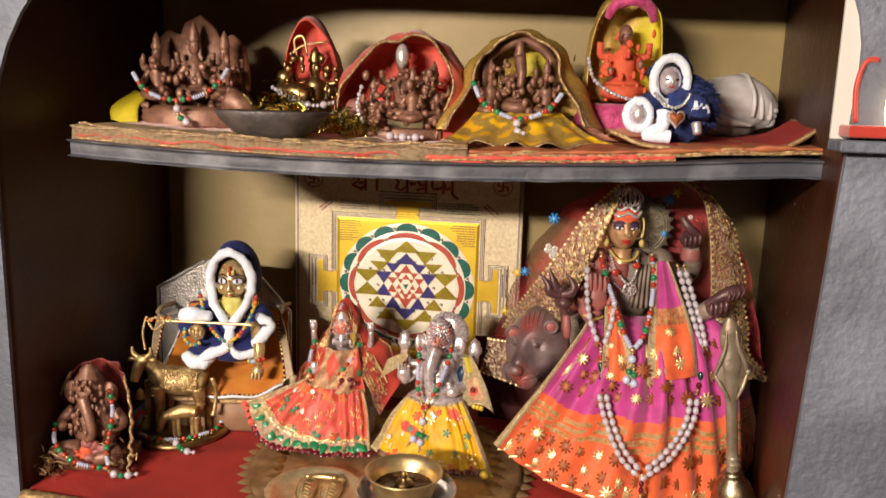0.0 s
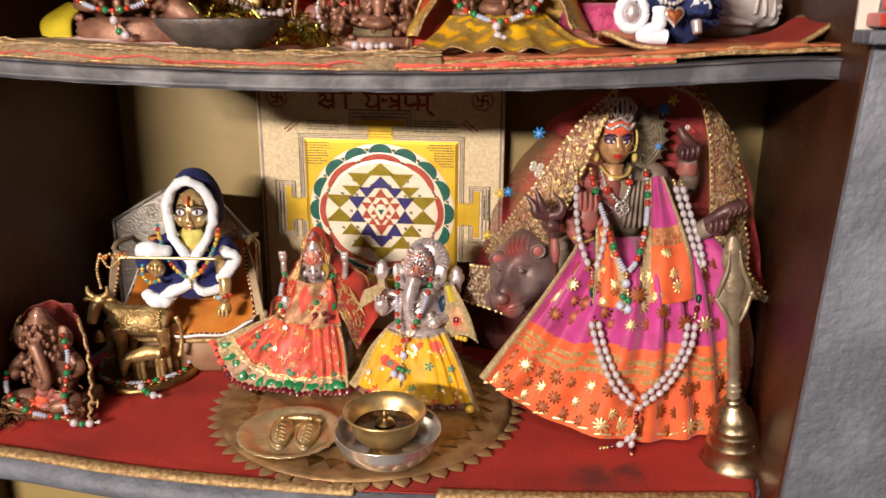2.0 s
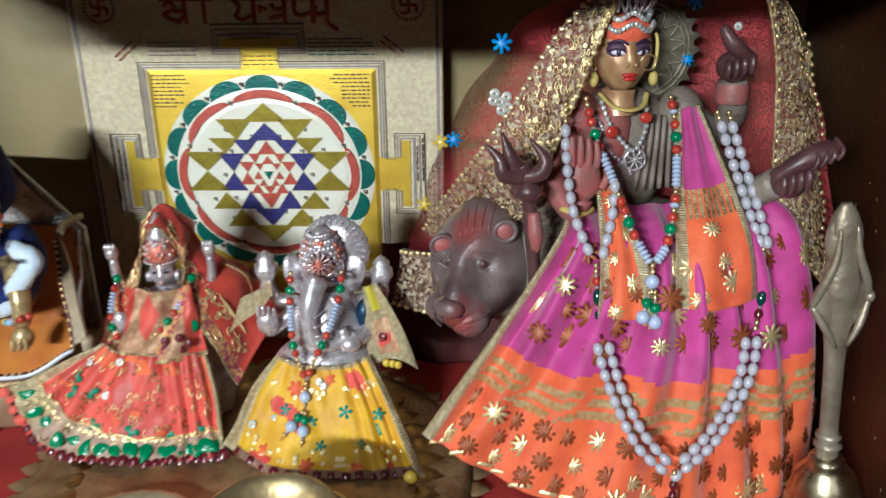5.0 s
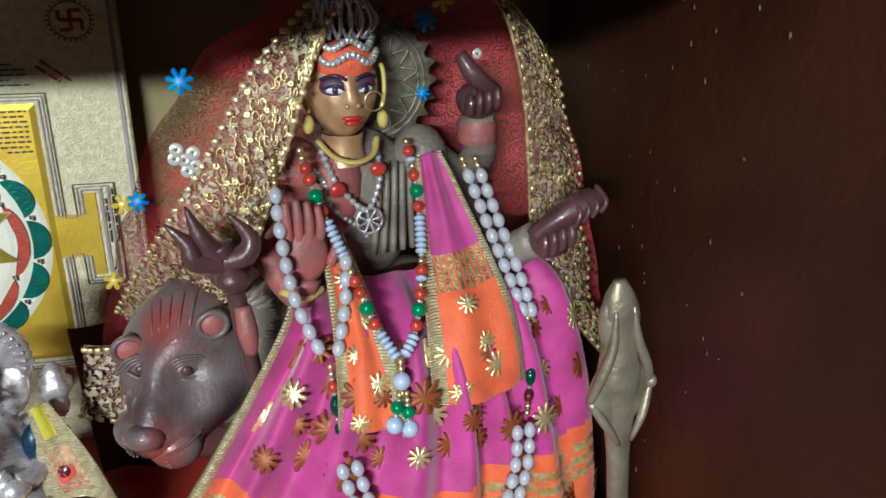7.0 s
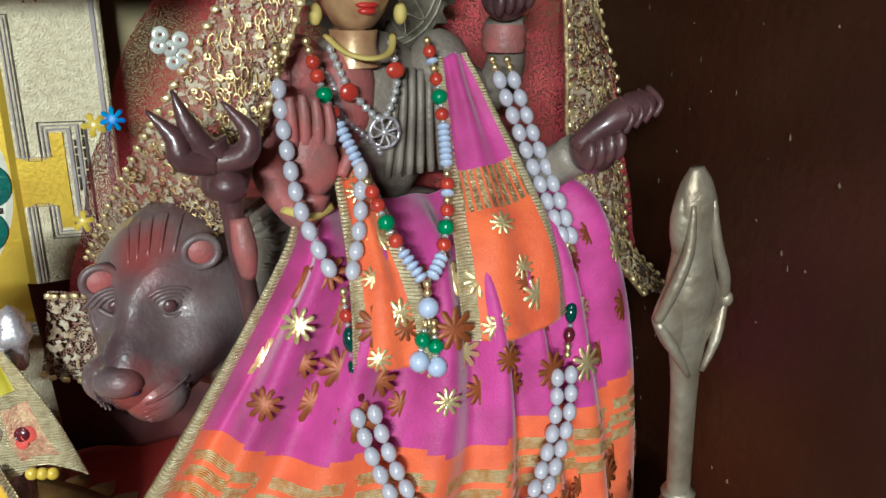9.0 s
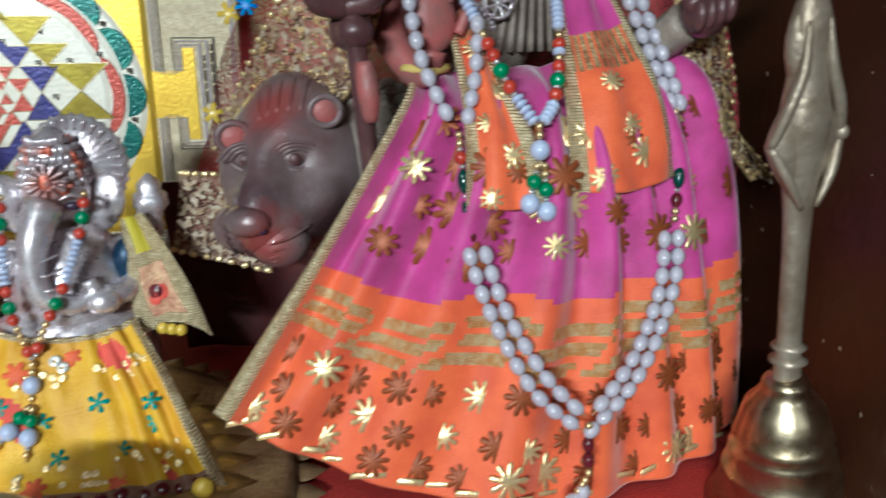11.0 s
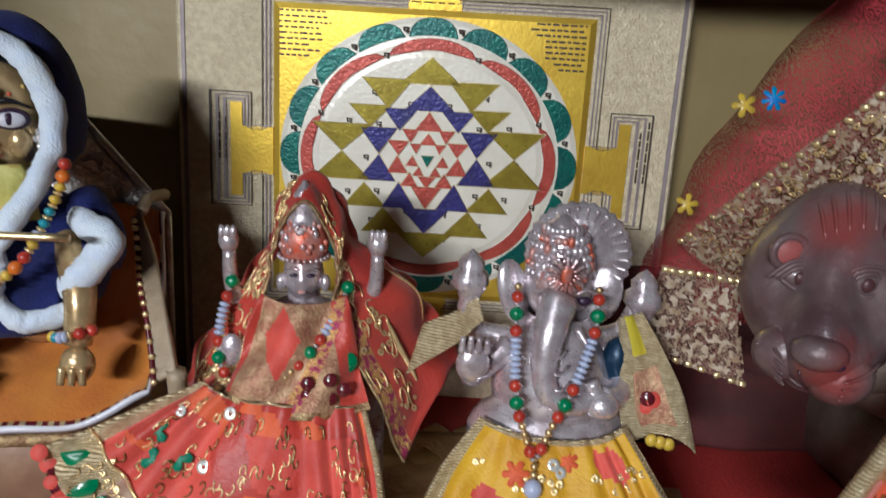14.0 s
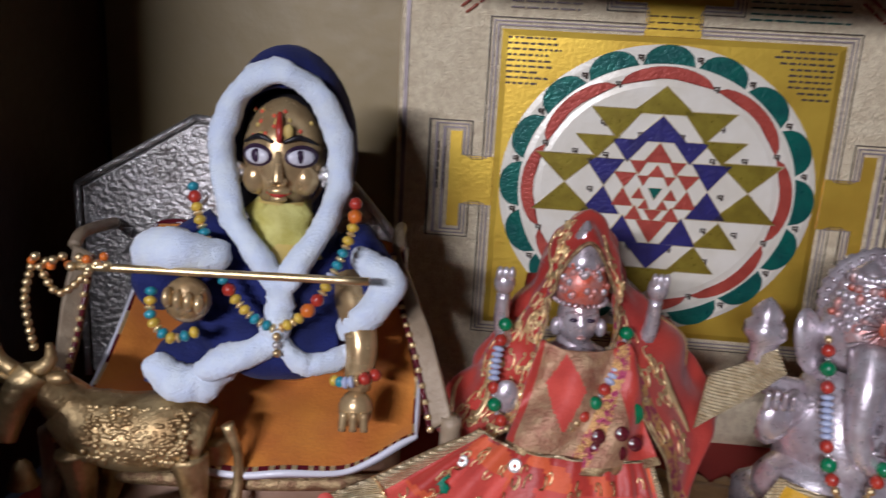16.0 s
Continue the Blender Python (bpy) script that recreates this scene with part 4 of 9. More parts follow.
handle = part("handle", Shape().tube(hp, [0.0062, 0.0052, 0.0052, 0.0056, 0.0082, 0.0098, 0.0094, 0.0078, 0.0074, 0.0078, 0.006, 0.0025], DULLBELL, 14, 60, flat=0.75), bell, "dull brass flared handle")
for f, r in ((0.06, 0.0075), (0.1, 0.0068)):
    q = top.lerp(tip, f)
    part("handle_ring", Shape().lathe([(r * 0.6, -0.0015), (r, 0), (r * 0.6, 0.0015)], DULLBELL, facing(q, tip - top), 20), handle)
w = Shape()
c = top.lerp(tip, 0.65)
lean = V(0, 0, 1).rotation_difference(tip - top).to_matrix()
w.ball(c, (0.0158, 0.0052, 0.021), DULLBELL, lean, seg=20, ring=14, squash=lambda p: V(p.x * (1 - 0.35 * abs(p.z) / 0.021), p.y, p.z))
for sx in (-1, 1):
    w.tube([c + lean @ V(*q) for q in ((0.0145 * sx, -0.001, 0.0), (0.011 * sx, -0.004, 0.012), (0.006 * sx, -0.005, 0.026), (0.004 * sx, -0.004, 0.042))], [0.0018, 0.0022, 0.002, 0.001], DULLBELL, 8)
    w.tube([c + lean @ V(*q) for q in ((0.0145 * sx, -0.001, 0.0), (0.009 * sx, -0.0045, -0.012), (0.003 * sx, -0.005, -0.024))], [0.0018, 0.002, 0.001], DULLBELL, 8)
w.ball(c + lean @ V(0.0145, -0.002, 0.001), (0.0026, 0.0026, 0.0032), DULLBELL)
w.ball(top.lerp(tip, 0.87), (0.0095, 0.005, 0.017), DULLBELL, lean)
part("handle_wing", w, handle)


GOLDNET = mat("pale_fleck", (0.3, 0.22, 0.14), 0.6)

# ---- large goddess statue on a lion ----
s = Shape()
HC = V(0.194, 0.861, 1.289)
s.ball(HC, (0.0165, 0.017, 0.0225), CLAYFACE, seg=40, ring=30, squash=lambda p: sculpted((0.0165, 0.017, 0.0225), [((0, -1, -0.12), 0.0034, 0.15), ((0, -1, 0.12), 0.0016, 0.12), ((0.42, -0.9, 0.12), -0.0016, 0.26), ((-0.42, -0.9, 0.12), -0.0016, 0.26), ((0, -0.92, -0.5), 0.0018, 0.2), ((0, -0.75, -0.72), 0.0012, 0.25), ((0.4, -0.8, -0.3), 0.0008, 0.3), ((-0.4, -0.8, -0.3), 0.0008, 0.3)])(V(p.x * (1 - 0.2 * max(0, -p.z / 0.0225)), p.y, p.z)))
s.ball(HC + V(0, -0.0035, 0.0115), (0.0148, 0.0139, 0.0105), VERMILION)
s.ball(HC + V(0, 0.006, 0.004), (0.0182, 0.015, 0.023), PURPLECLAY)
for sx in (-1, 1):
    s.ball(HC + V(0.0069 * sx, -0.0130, 0.0026), (0.0064, 0.0026, 0.0043), VIOLETLID, Matrix.Rotation(0.38 * sx, 3, "Z"))
    s.ball(HC + V(0.0068 * sx, -0.0145, 0.0016), (0.0044, 0.0016, 0.0018), EYEWHITE, Matrix.Rotation(0.38 * sx, 3, "Z"))
    s.ball(HC + V(0.0066 * sx, -0.0155, 0.0016), (0.0018, 0.0010, 0.0018), EYEDARK)
    s.tube([HC + V(0.0024 * sx, -0.0160, 0.0012), HC + V(0.0068 * sx, -0.0164, 0.0036), HC + V(0.0118 * sx, -0.0125, 0.0022)], 0.0007, EYEDARK, 5)
    s.ball(HC + V(0.0026 * sx, -0.0180, -0.0050), (0.0014, 0.0014, 0.0012), CLAYFACE, seg=8, ring=6)
    s.tube([HC + V(0.002 * sx, -0.0164, 0.0058), HC + V(0.007 * sx, -0.0158, 0.0078), HC + V(0.0125 * sx, -0.0118, 0.0058)], 0.0009, EYEDARK, 5)
    s.tube([HC + V(0.0165 * sx + 0.002 * math.sin(a) * sx, -0.006, 0.001 + 0.0095 * math.cos(a)) for a in [math.pi * i / 8 for i in range(9)]], 0.0011, YELLOWPASTE, 6)
    s.ball(HC + V(0.0175 * sx, -0.006, -0.014), (0.0028, 0.0028, 0.0042), YELLOWPASTE)
s.ball(HC + V(0, -0.0160, -0.0104), (0.0046, 0.0022, 0.0013), LIPRED)
s.ball(HC + V(0, -0.0158, -0.0126), (0.0038, 0.0024, 0.0014), LIPRED)
s.tube([HC + V(0.0105 + 0.0042 * math.cos(a), -0.0152, -0.004 + 0.0042 * math.sin(a)) for a in [2 * math.pi * i / 12 for i in range(13)]], 0.0004, BRASS, 5)
s.lathe([(0.011, -0.026), (0.0092, -0.018), (0.0098, -0.012)], CLAYFACE, Matrix.Translation(HC + V(0, 0.001, -0.008)), 20)
s.tube([HC + V(-0.013, -0.004, -0.022), HC + V(-0.008, -0.014, -0.0275), HC + V(0.001, -0.018, -0.0295), HC + V(0.010, -0.014, -0.0275), HC + V(0.015, -0.004, -0.022)], 0.0016, YELLOWPASTE, 7, flat=0.6)
s.v = [HC + V((p.x - HC.x) * 1.04, (p.y - HC.y) * 1.08, (p.z - HC.z) * 1.07) for p in s.v]
# torso with carved folds
s.ball((0.2, 0.874, 1.222), (0.034, 0.021, 0.046), CLAYGREY, squash=lambda p: V(p.x * (1 + 0.18 * p.z / 0.046), p.y, p.z))
for i in range(6):
    x = 0.206 + i * 0.0046
    s.tube([(x + 0.004, 0.857 + i * 0.0012, 1.253 - i * 0.001), (x + 0.002, 0.851 + i * 0.0014, 1.235), (x - 0.001 + i * 0.0012, 0.853 + i * 0.0012, 1.205)], 0.0019, CLAYGREY, 6)
s.ball((0.17, 0.868, 1.247), (0.0155, 0.0155, 0.019), REDPALM)
s.ball((0.186, 0.862, 1.236), (0.0165, 0.0135, 0.027), REDPALM, Matrix.Rotation(0.25, 3, "Y"))
for i in range(22):
    s.ball((0.172 + i * 0.0013 + 0.003 * math.sin(i * 0.4), 0.8495 + 0.00018 * (i - 11) ** 2 * 0.2, 1.256 - i * 0.0019), 0.0016, SILVER, seg=7, ring=5)
s.ball((0.236, 0.868, 1.25), (0.0145, 0.015, 0.017), CLAYGREY)
# blessing hand
s.tube([(0.164, 0.866, 1.242), (0.153, 0.852, 1.215), (0.162, 0.835, 1.197), (0.166, 0.831, 1.208)], [0.0095, 0.0078, 0.0068, 0.007], REDPALM, 10)
s.ball((0.166, 0.830, 1.219), (0.0108, 0.005, 0.0135), REDPALM)
for i in range(4):
    x = 0.1585 + i * 0.0048
    s.tube([(x, 0.829, 1.227), (x - 0.0005 + i * 0.0003, 0.828, 1.236 + 0.003 * math.sin(1 + i)), (x - 0.0006, 0.829, 1.2435 + 0.0028 * math.sin(0.8 + i * 0.9))], [0.0026, 0.0024, 0.0016], REDPALM, 7)
s.tube([(0.177, 0.829, 1.214), (0.1805, 0.828, 1.223), (0.1795, 0.828, 1.229)], [0.0028, 0.0025, 0.0016], REDPALM, 7)
s.tube([(0.155, 0.836, 1.2), (0.164, 0.8265, 1.1995), (0.174, 0.834, 1.2)], 0.0022, YELLOWPASTE, 6)
# raised rear arm with fist
s.tube([(0.238, 0.872, 1.25), (0.262, 0.876, 1.235), (0.27, 0.868, 1.25), (0.264, 0.86, 1.27)], [0.012, 0.0105, 0.0095, 0.009], CLAYGREY, 10)
s.lathe([(0.0095, -0.006), (0.0105, -0.003), (0.0098, 0), (0.0105, 0.003), (0.0095, 0.006)], REDPALM, Matrix.Translation((0.265, 0.861, 1.263)), 16)
s.ball((0.262, 0.855, 1.28), (0.0112, 0.0095, 0.0095), PURPLECLAY)
for i in range(4):
    s.ball((0.2545 + i * 0.0048, 0.847, 1.279 + 0.001 * i), (0.0027, 0.004, 0.0062), PURPLECLAY)
s.tube([(0.27, 0.85, 1.284), (0.257, 0.847, 1.293), (0.25, 0.85, 1.304)], [0.004, 0.0052, 0.003], PURPLECLAY, 8)
# lower hand holding a mace head
s.tube([(0.238, 0.866, 1.245), (0.258, 0.856, 1.215), (0.268, 0.832, 1.207), (0.276, 0.812, 1.219)], [0.012, 0.0105, 0.0095, 0.009], CLAYGREY, 10)
s.ball((0.278, 0.803, 1.222), (0.0105, 0.0095, 0.01), PURPLECLAY)
for i in range(4):
    s.ball((0.2705 + i * 0.0047, 0.7955, 1.2215 + 0.0012 * i), (0.0028, 0.004, 0.0065), PURPLECLAY)
s.tube([(0.268, 0.802, 1.224), (0.279, 0.797, 1.234), (0.292, 0.796, 1.24), (0.301, 0.797, 1.242)], [0.004, 0.0058, 0.0068, 0.0035], PURPLECLAY, 10)
for i in range(4):
    s.tube([(0.283 + i * 0.0045, 0.79, 1.231 + i * 0.002), (0.285 + i * 0.0045, 0.789, 1.238 + i * 0.0015), (0.284 + i * 0.0045, 0.797, 1.244 + i * 0.0012)], 0.0014, PURPLECLAY, 6)
# extra arms on the other side
s.tube([(0.168, 0.874, 1.24), (0.148, 0.872, 1.222), (0.138, 0.85, 1.215), (0.133, 0.832, 1.218)], [0.011, 0.0095, 0.0085, 0.008], CLAYGREY, 10)
s.ball((0.132, 0.83, 1.216), (0.0095, 0.009, 0.0085), PURPLECLAY)
# trident
TB = V(0.131, 0.822, 1.222)
s.tube([TB + V(0.009, 0.008, -0.075), TB + V(0.004, 0.003, -0.035), TB, TB + V(-0.0035, 0, 0.01)], [0.0042, 0.0042, 0.0045, 0.006], PURPLECLAY, 8)
s.tube([TB + V(-0.0035, 0, 0.004), TB + V(-0.010, -0.001, 0.014), TB + V(-0.0155, -0.001, 0.029)], [0.0052, 0.0045, 0.0006], PURPLECLAY, 8)
for dx0, dx1, hgt in ((-0.012, -0.0245, 0.0225), (0.006, 0.0008, 0.0245)):
    s.tube([TB + V(-0.003, 0, 0.003), TB + V(dx0 * 1.15, -0.002, 0.005), TB + V(dx0 * 1.35 if dx0 < 0 else dx0 * 1.6, -0.002, 0.013), TB + V(dx1, -0.001, hgt)], [0.0052, 0.005, 0.0038, 0.0006], PURPLECLAY, 8)
s.lathe([(0.004, -0.006), (0.0075, -0.002), (0.0075, 0.002), (0.004, 0.005)], PURPLECLAY, Matrix.Translation(TB + V(0.001, 0, -0.006)), 14)
s.tube([TB + V(0.0035, -0.004, -0.018), TB + V(0.0045, -0.006, -0.03), TB + V(0.0055, -0.004, -0.041)], [0.0036, 0.0046, 0.003], REDPALM, 8)
# spiked halo
hm = pose(0.214, 0.886, 1.287, 90, 0, TURN_Z)
o = []
for i in range(72):
    a = 2 * math.pi * i / 72
    r = 0.0335 + 0.005 * (1 - (i % 3)) * (i % 3 != 2)
    o.append((r * math.cos(a), r * math.sin(a)))
s.plate(o, 0.004, HALO, hm)
for r in (0.0265, 0.0295):
    s.tube([hm @ V(r * math.cos(2 * math.pi * i / 24), r * math.sin(2 * math.pi * i / 24), 0.004) for i in range(25)], 0.0008, HALO, 5, 48)
for i in range(14):
    a = 2 * math.pi * i / 14
    s.tube([hm @ V(0.018 * math.cos(a), 0.018 * math.sin(a), 0.004), hm @ V(0.026 * math.cos(a + 0.2), 0.026 * math.sin(a + 0.2), 0.0045), hm @ V(0.018 * math.cos(a + 0.4), 0.018 * math.sin(a + 0.4), 0.004)], 0.0008, HALO, 5)
# crossed legs and lion body hidden under the dress, and plinth
s.ball((0.21, 0.875, 1.16), (0.068, 0.036, 0.034), CLAYGREY)
s.ball((0.225, 0.915, 1.115), (0.09, 0.045, 0.05), CLAYGREY)
s.box((0.25, 0.935, 1.042), (0.14, 0.1, 0.052), CLAYGREY)
# lion head
smear(LIONCLAY, (0.055, 0.024, 0.03), [((-0.112, -0.068, 0.134), 0.024), ((-0.078, -0.056, 0.118), 0.018)])
smear(LIONCLAY, (0.27, 0.035, 0.03), [((-0.108, -0.07, 0.112), 0.016), ((-0.1, -0.045, 0.166), 0.018)])
LH = V(0.114, 0.878, 1.151)
lion_from = len(s.v)
HR = (0.031, 0.028, 0.031)
lion_form = sculpted(HR, [((-0.45, -0.88, -0.40), 0.0165, 0.42), ((-0.5, -0.88, -0.10), 0.0075, 0.24), ((-0.42, -0.8, 0.2), 0.003, 0.25), ((-0.25, -0.85, -0.66), 0.004, 0.28), ((-0.72, -0.62, -0.6), 0.004, 0.28), ((-0.14, -0.9, 0.22), -0.0042, 0.24), ((-0.78, -0.55, 0.2), -0.0042, 0.22), ((0.12, -0.9, -0.1), 0.0035, 0.22), ((-0.45, -0.72, -0.82), -0.003, 0.2), ((-0.2, -0.8, 0.55), 0.003, 0.3), ((-0.48, -0.75, 0.35), 0.002, 0.22), ((0.25, -0.9, -0.25), 0.004, 0.4), ((0.0, -0.1, 1), 0.0085, 0.6)])
s.ball(LH, HR, LIONCLAY, seg=64, ring=44, squash=lion_form)


def on_lion(x, y, z, out=0.0):
    n = V(x, y, z).normalized()
    return LH + lion_form(V(n.x * HR[0], n.y * HR[1], n.z * HR[2])) + n * out


s.ball(LH + V(0.024, 0.008, -0.004), (0.036, 0.03, 0.039), CLAYGREY, seg=30, ring=20)
for i in range(15):
    a = -0.9 + i * 0.17
    s.tube([on_lion(0.75, -0.6 + 0.02 * i, math.sin(a), -0.001), LH + V(0.024 + 0.026 * math.cos(a), -0.008, 0.036 * math.sin(a) - 0.003), LH + V(0.034 + 0.028 * math.cos(a), 0.01, 0.040 * math.sin(a) - 0.006)], [0.0018, 0.0026, 0.001], CLAYGREY, 6)
s.ball(on_lion(-0.52, -0.9, -0.22, -0.003), (0.0088, 0.0062, 0.0060), LIONCLAY, Matrix.Rotation(-0.5, 3, "Z"), seg=20)
for x, y in ((-0.30, -0.88), (-0.72, -0.66)):
    s.ball(on_lion(x, y, -0.50, -0.0065), (0.0112, 0.0100, 0.0098), LIONCLAY, seg=24, ring=16)
s.ball(on_lion(-0.48, -0.78, -0.78, -0.005), (0.0105, 0.0085, 0.0075), LIONCLAY, seg=20)
for sx in (-1, 1):
    s.ball(on_lion(-0.52 + 0.11 * sx, -0.9 - 0.06 * sx, -0.27, 0.0004), (0.0024, 0.0016, 0.0016), EYEDARK, seg=8, ring=6)
for i in range(26):
    a, b = -1.0 + (i % 13) * 0.2, 0.35 + 0.3 * (i // 13)
    s.tube([LH + V(0.028 + 0.03 * math.cos(a) * b, -0.022 + 0.016 * b, 0.036 * math.sin(a) - 0.002), LH + V(0.034 + 0.034 * math.cos(a) * b, -0.014 + 0.016 * b, 0.040 * math.sin(a) - 0.006), LH + V(0.04 + 0.036 * math.cos(a) * b, -0.002 + 0.014 * b, 0.041 * math.sin(a) - 0.014)], [0.001, 0.0028, 0.0008], CLAYGREY, 6)
s.tube([on_lion(-0.6, -0.82, -0.4), on_lion(-0.55, -0.8, -0.5), on_lion(-0.5, -0.78, -0.6)], 0.0006, PURPLECLAY, 5)
s.tube([on_lion(-0.78, -0.62, -0.5), on_lion(-0.62, -0.74, -0.6), on_lion(-0.5, -0.78, -0.62), on_lion(-0.26, -0.82, -0.66), on_lion(-0.02, -0.84, -0.55)], 0.0009, PURPLECLAY, 6)
for i in range(6):
    s.tube([on_lion(-0.32, -0.86, -0.32 - i * 0.06, 0.0036), on_lion(-0.17, -0.86, -0.31 - i * 0.075, 0.0030), on_lion(-0.02, -0.84, -0.29 - i * 0.09, 0.0006)], [0.0004, 0.0008, 0.0003], LIONCLAY, 5)
    s.tube([on_lion(-0.66, -0.72, -0.32 - i * 0.06, 0.0036), on_lion(-0.76, -0.62, -0.31 - i * 0.075, 0.0030), on_lion(-0.86, -0.5, -0.29 - i * 0.09, 0.0006)], [0.0004, 0.0008, 0.0003], LIONCLAY, 5)
rnd = random.Random(63)
for i in range(90):
    a, b = rnd.uniform(-1.1, 1.35), rnd.uniform(0.2, 1.0)
    q = LH + V(0.024 + 0.037 * math.cos(a) * math.sqrt(b) * 0.98, 0.008 - 0.031 * math.sqrt(max(0.02, 1 - b * 0.92)), -0.004 + 0.040 * math.sin(a) * math.sqrt(b))
    s.tube([q, q + V(0.004, 0.0006, -0.001 - 0.002 * rnd.random()), q + V(0.009, 0.003, -0.004 - 0.003 * rnd.random())], [0.0005, 0.0013, 0.0003], CLAYGREY, 5)
for ex, ey, ez in ((-0.13, -0.9, 0.3), (-0.76, -0.6, 0.29)):
    e = on_lion(ex, ey, ez, -0.0006)
    s.ball(e, (0.0056, 0.0022, 0.0036), LIONCLAY, Matrix.Rotation(ex * 0.6 + 0.15, 3, "Z"))
    s.ball(e + V(-0.0002, -0.0024, 0), (0.0024, 0.0013, 0.0024), PURPLECLAY)
    for q, w in ((0.0062, 0.0009), (0.0084, 0.0009), (0.0106, 0.0007)):
        s.tube([e + V(-q, 0.0, -0.0005), e + V(-q * 0.4, -0.002, q * 0.55), e + V(q * 0.5, -0.001, q * 0.52), e + V(q * 1.15, 0.0012, -0.0012)], w, LIONCLAY, 6)
    s.tube([e + V(-0.006, 0.0, -0.001), e + V(0, -0.0022, -0.0042), e + V(0.007, 0.0008, -0.0015)], 0.0009, LIONCLAY, 6)
for cx, cy, cz in ((0.24, -0.66, 0.76), (-0.80, -0.42, 0.52)):
    e = on_lion(cx, cy, cz, 0.0015)
    s.ball(e, (0.0062, 0.0036, 0.0060), REDPALM)
    s.tube([e + V(0.0058 * math.cos(a), -0.002, 0.0054 * math.sin(a)) for a in [2 * math.pi * i / 14 for i in range(15)]], 0.0015, LIONCLAY, 7)
for i in range(5):
    s.tube([on_lion(-0.5 + i * 0.12, -0.62, 0.72, -0.0004), on_lion(-0.42 + i * 0.13, -0.3, 0.92, 0.0002), on_lion(-0.3 + i * 0.15, 0.15, 1, 0)], 0.0008, LIONCLAY, 5)
s.v[lion_from:] = [LH + (p - LH) * 1.17 for p in s.v[lion_from:]]
single("goddess_statue", s, "painted clay goddess statue seated on a lion", "statue", (0.2, 0.9, FLOOR + 0.003), angle=None)

# crown of paste stones
crown = thing("crown", "silver rhinestone crown on the goddess statue", "crown", HC + V(0, -0.01, 0.02))
for i in range(22):
    a = math.pi * i / 21
    for r, dz, kk in ((0.0135, 0.0135, "rhinestone"), (0.0118, 0.019, "rhinestone"), (0.010, 0.030 + 0.006 * math.sin(a), "tiny_silver")):
        piece(kk, BEAD_MESH[kk], Matrix.Translation(HC + V(-r * 1.14 * math.cos(a), -0.0045 - 1.1 * r * math.sin(a), dz * 1.14 + 0.002 * math.sin(a * 5))), crown)
c = Shape()
for i in range(9):
    a = math.pi * (i + 0.5) / 9
    b = HC + V(-0.012 * math.cos(a), -0.003 - 0.012 * math.sin(a), 0.0255)
    c.tube([b + V(0, 0, -0.002), b + V(-0.003 * math.cos(a) + 0.002, -0.001, 0.006), b + V(-0.001, 0, 0.012 + 0.006 * math.sin(a)), b + V(-0.003, 0, 0.006), b + V(0, 0, -0.002)], 0.0009, SILVER, 6)
part("crown_band", c, crown)

# skirt
skirt = thing("statue_skirt", "magenta and orange gold-printed skirt on the goddess statue", "skirt", (0.2, 0.8, FLOOR + 0.004))
rows = [[(0.160, 0.842, 1.196), (0.185, 0.842, 1.199), (0.215, 0.842, 1.199), (0.245, 0.842, 1.2), (0.274, 0.838, 1.204), (0.296, 0.862, 1.2)],
        [(0.150, 0.826, 1.180), (0.178, 0.806, 1.180), (0.21, 0.80, 1.178), (0.245, 0.803, 1.182), (0.291, 0.820, 1.190), (0.316, 0.862, 1.18)],
        [(0.112, 0.814, 1.130), (0.153, 0.795, 1.120), (0.205, 0.781, 1.12), (0.256, 0.789, 1.12), (0.309, 0.812, 1.12), (0.342, 0.882, 1.12)],
        [(0.066, 0.800, 1.071), (0.115, 0.786, 1.043), (0.18, 0.764, 1.027), (0.266, 0.776, 1.021), (0.319, 0.806, 1.030), (0.378, 0.908, 1.045)]]
pleat = lambda u, v: (0.0012 + 0.0075 * min(v * 2.2, 1) * (1 - 0.72 * v)) * math.sin(u * 2 * math.pi * 9 + 1.5 * math.sin(u * 11)) + 0.0016 * noise.noise(V(u * 12, v * 5, 3))


def skirt_mat(u, v):
    e = v + 0.012 * math.sin(u * 25)
    if u < 0.035:
        return PALEGOLD
    if e < 0.70:
        return MAGENTA
    if 0.725 < e < 0.80 and int(e * 120) % 3 and int(u * 60 + 2 * math.sin(v * 40)) % 7:
        return ZARIBAND
    return ORANGE


ZARIBAND = mat("woven_gold_band", (0.95, 0.74, 0.40), 0.38, 0.22, (0.80, 0.36, 0.10), 240, 0.9, 900, weave=420)
s = Shape()
SK = s.loft(rows, 170, 120, MAGENTA, disp=pleat, matf=skirt_mat)
part("skirt_cloth", s, skirt, solid=0.0008)
rnd = random.Random(12)
spots = []
for j, v in enumerate((0.36, 0.45, 0.54, 0.63)):
    for i in range(13):
        spots.append((0.07 + (i + 0.5 * (j % 2)) / 13 * 0.9 + rnd.uniform(-0.012, 0.012), v + rnd.uniform(-0.02, 0.02), rnd.choice("ggcc")))
for j, v in enumerate((0.83, 0.89, 0.945)):
    for i in range(17):
        spots.append((0.06 + (i + 0.5 * (j % 2)) / 17 * 0.9 + rnd.uniform(-0.01, 0.01), v + rnd.uniform(-0.01, 0.01), rnd.choice("gcc")))
spots = [q for q in spots if q[0] < 0.99]
spots += [(0.06 + i / 22 * 0.92, 0.975 + rnd.uniform(-0.012, 0.008), "d") for i in range(22)]
scatter_motifs(SK, skirt, spots, {"g": FLOWER_GOLD, "c": FLOWER_COPPER, "d": DASH_GOLD}, size=(0.95, 1.45))

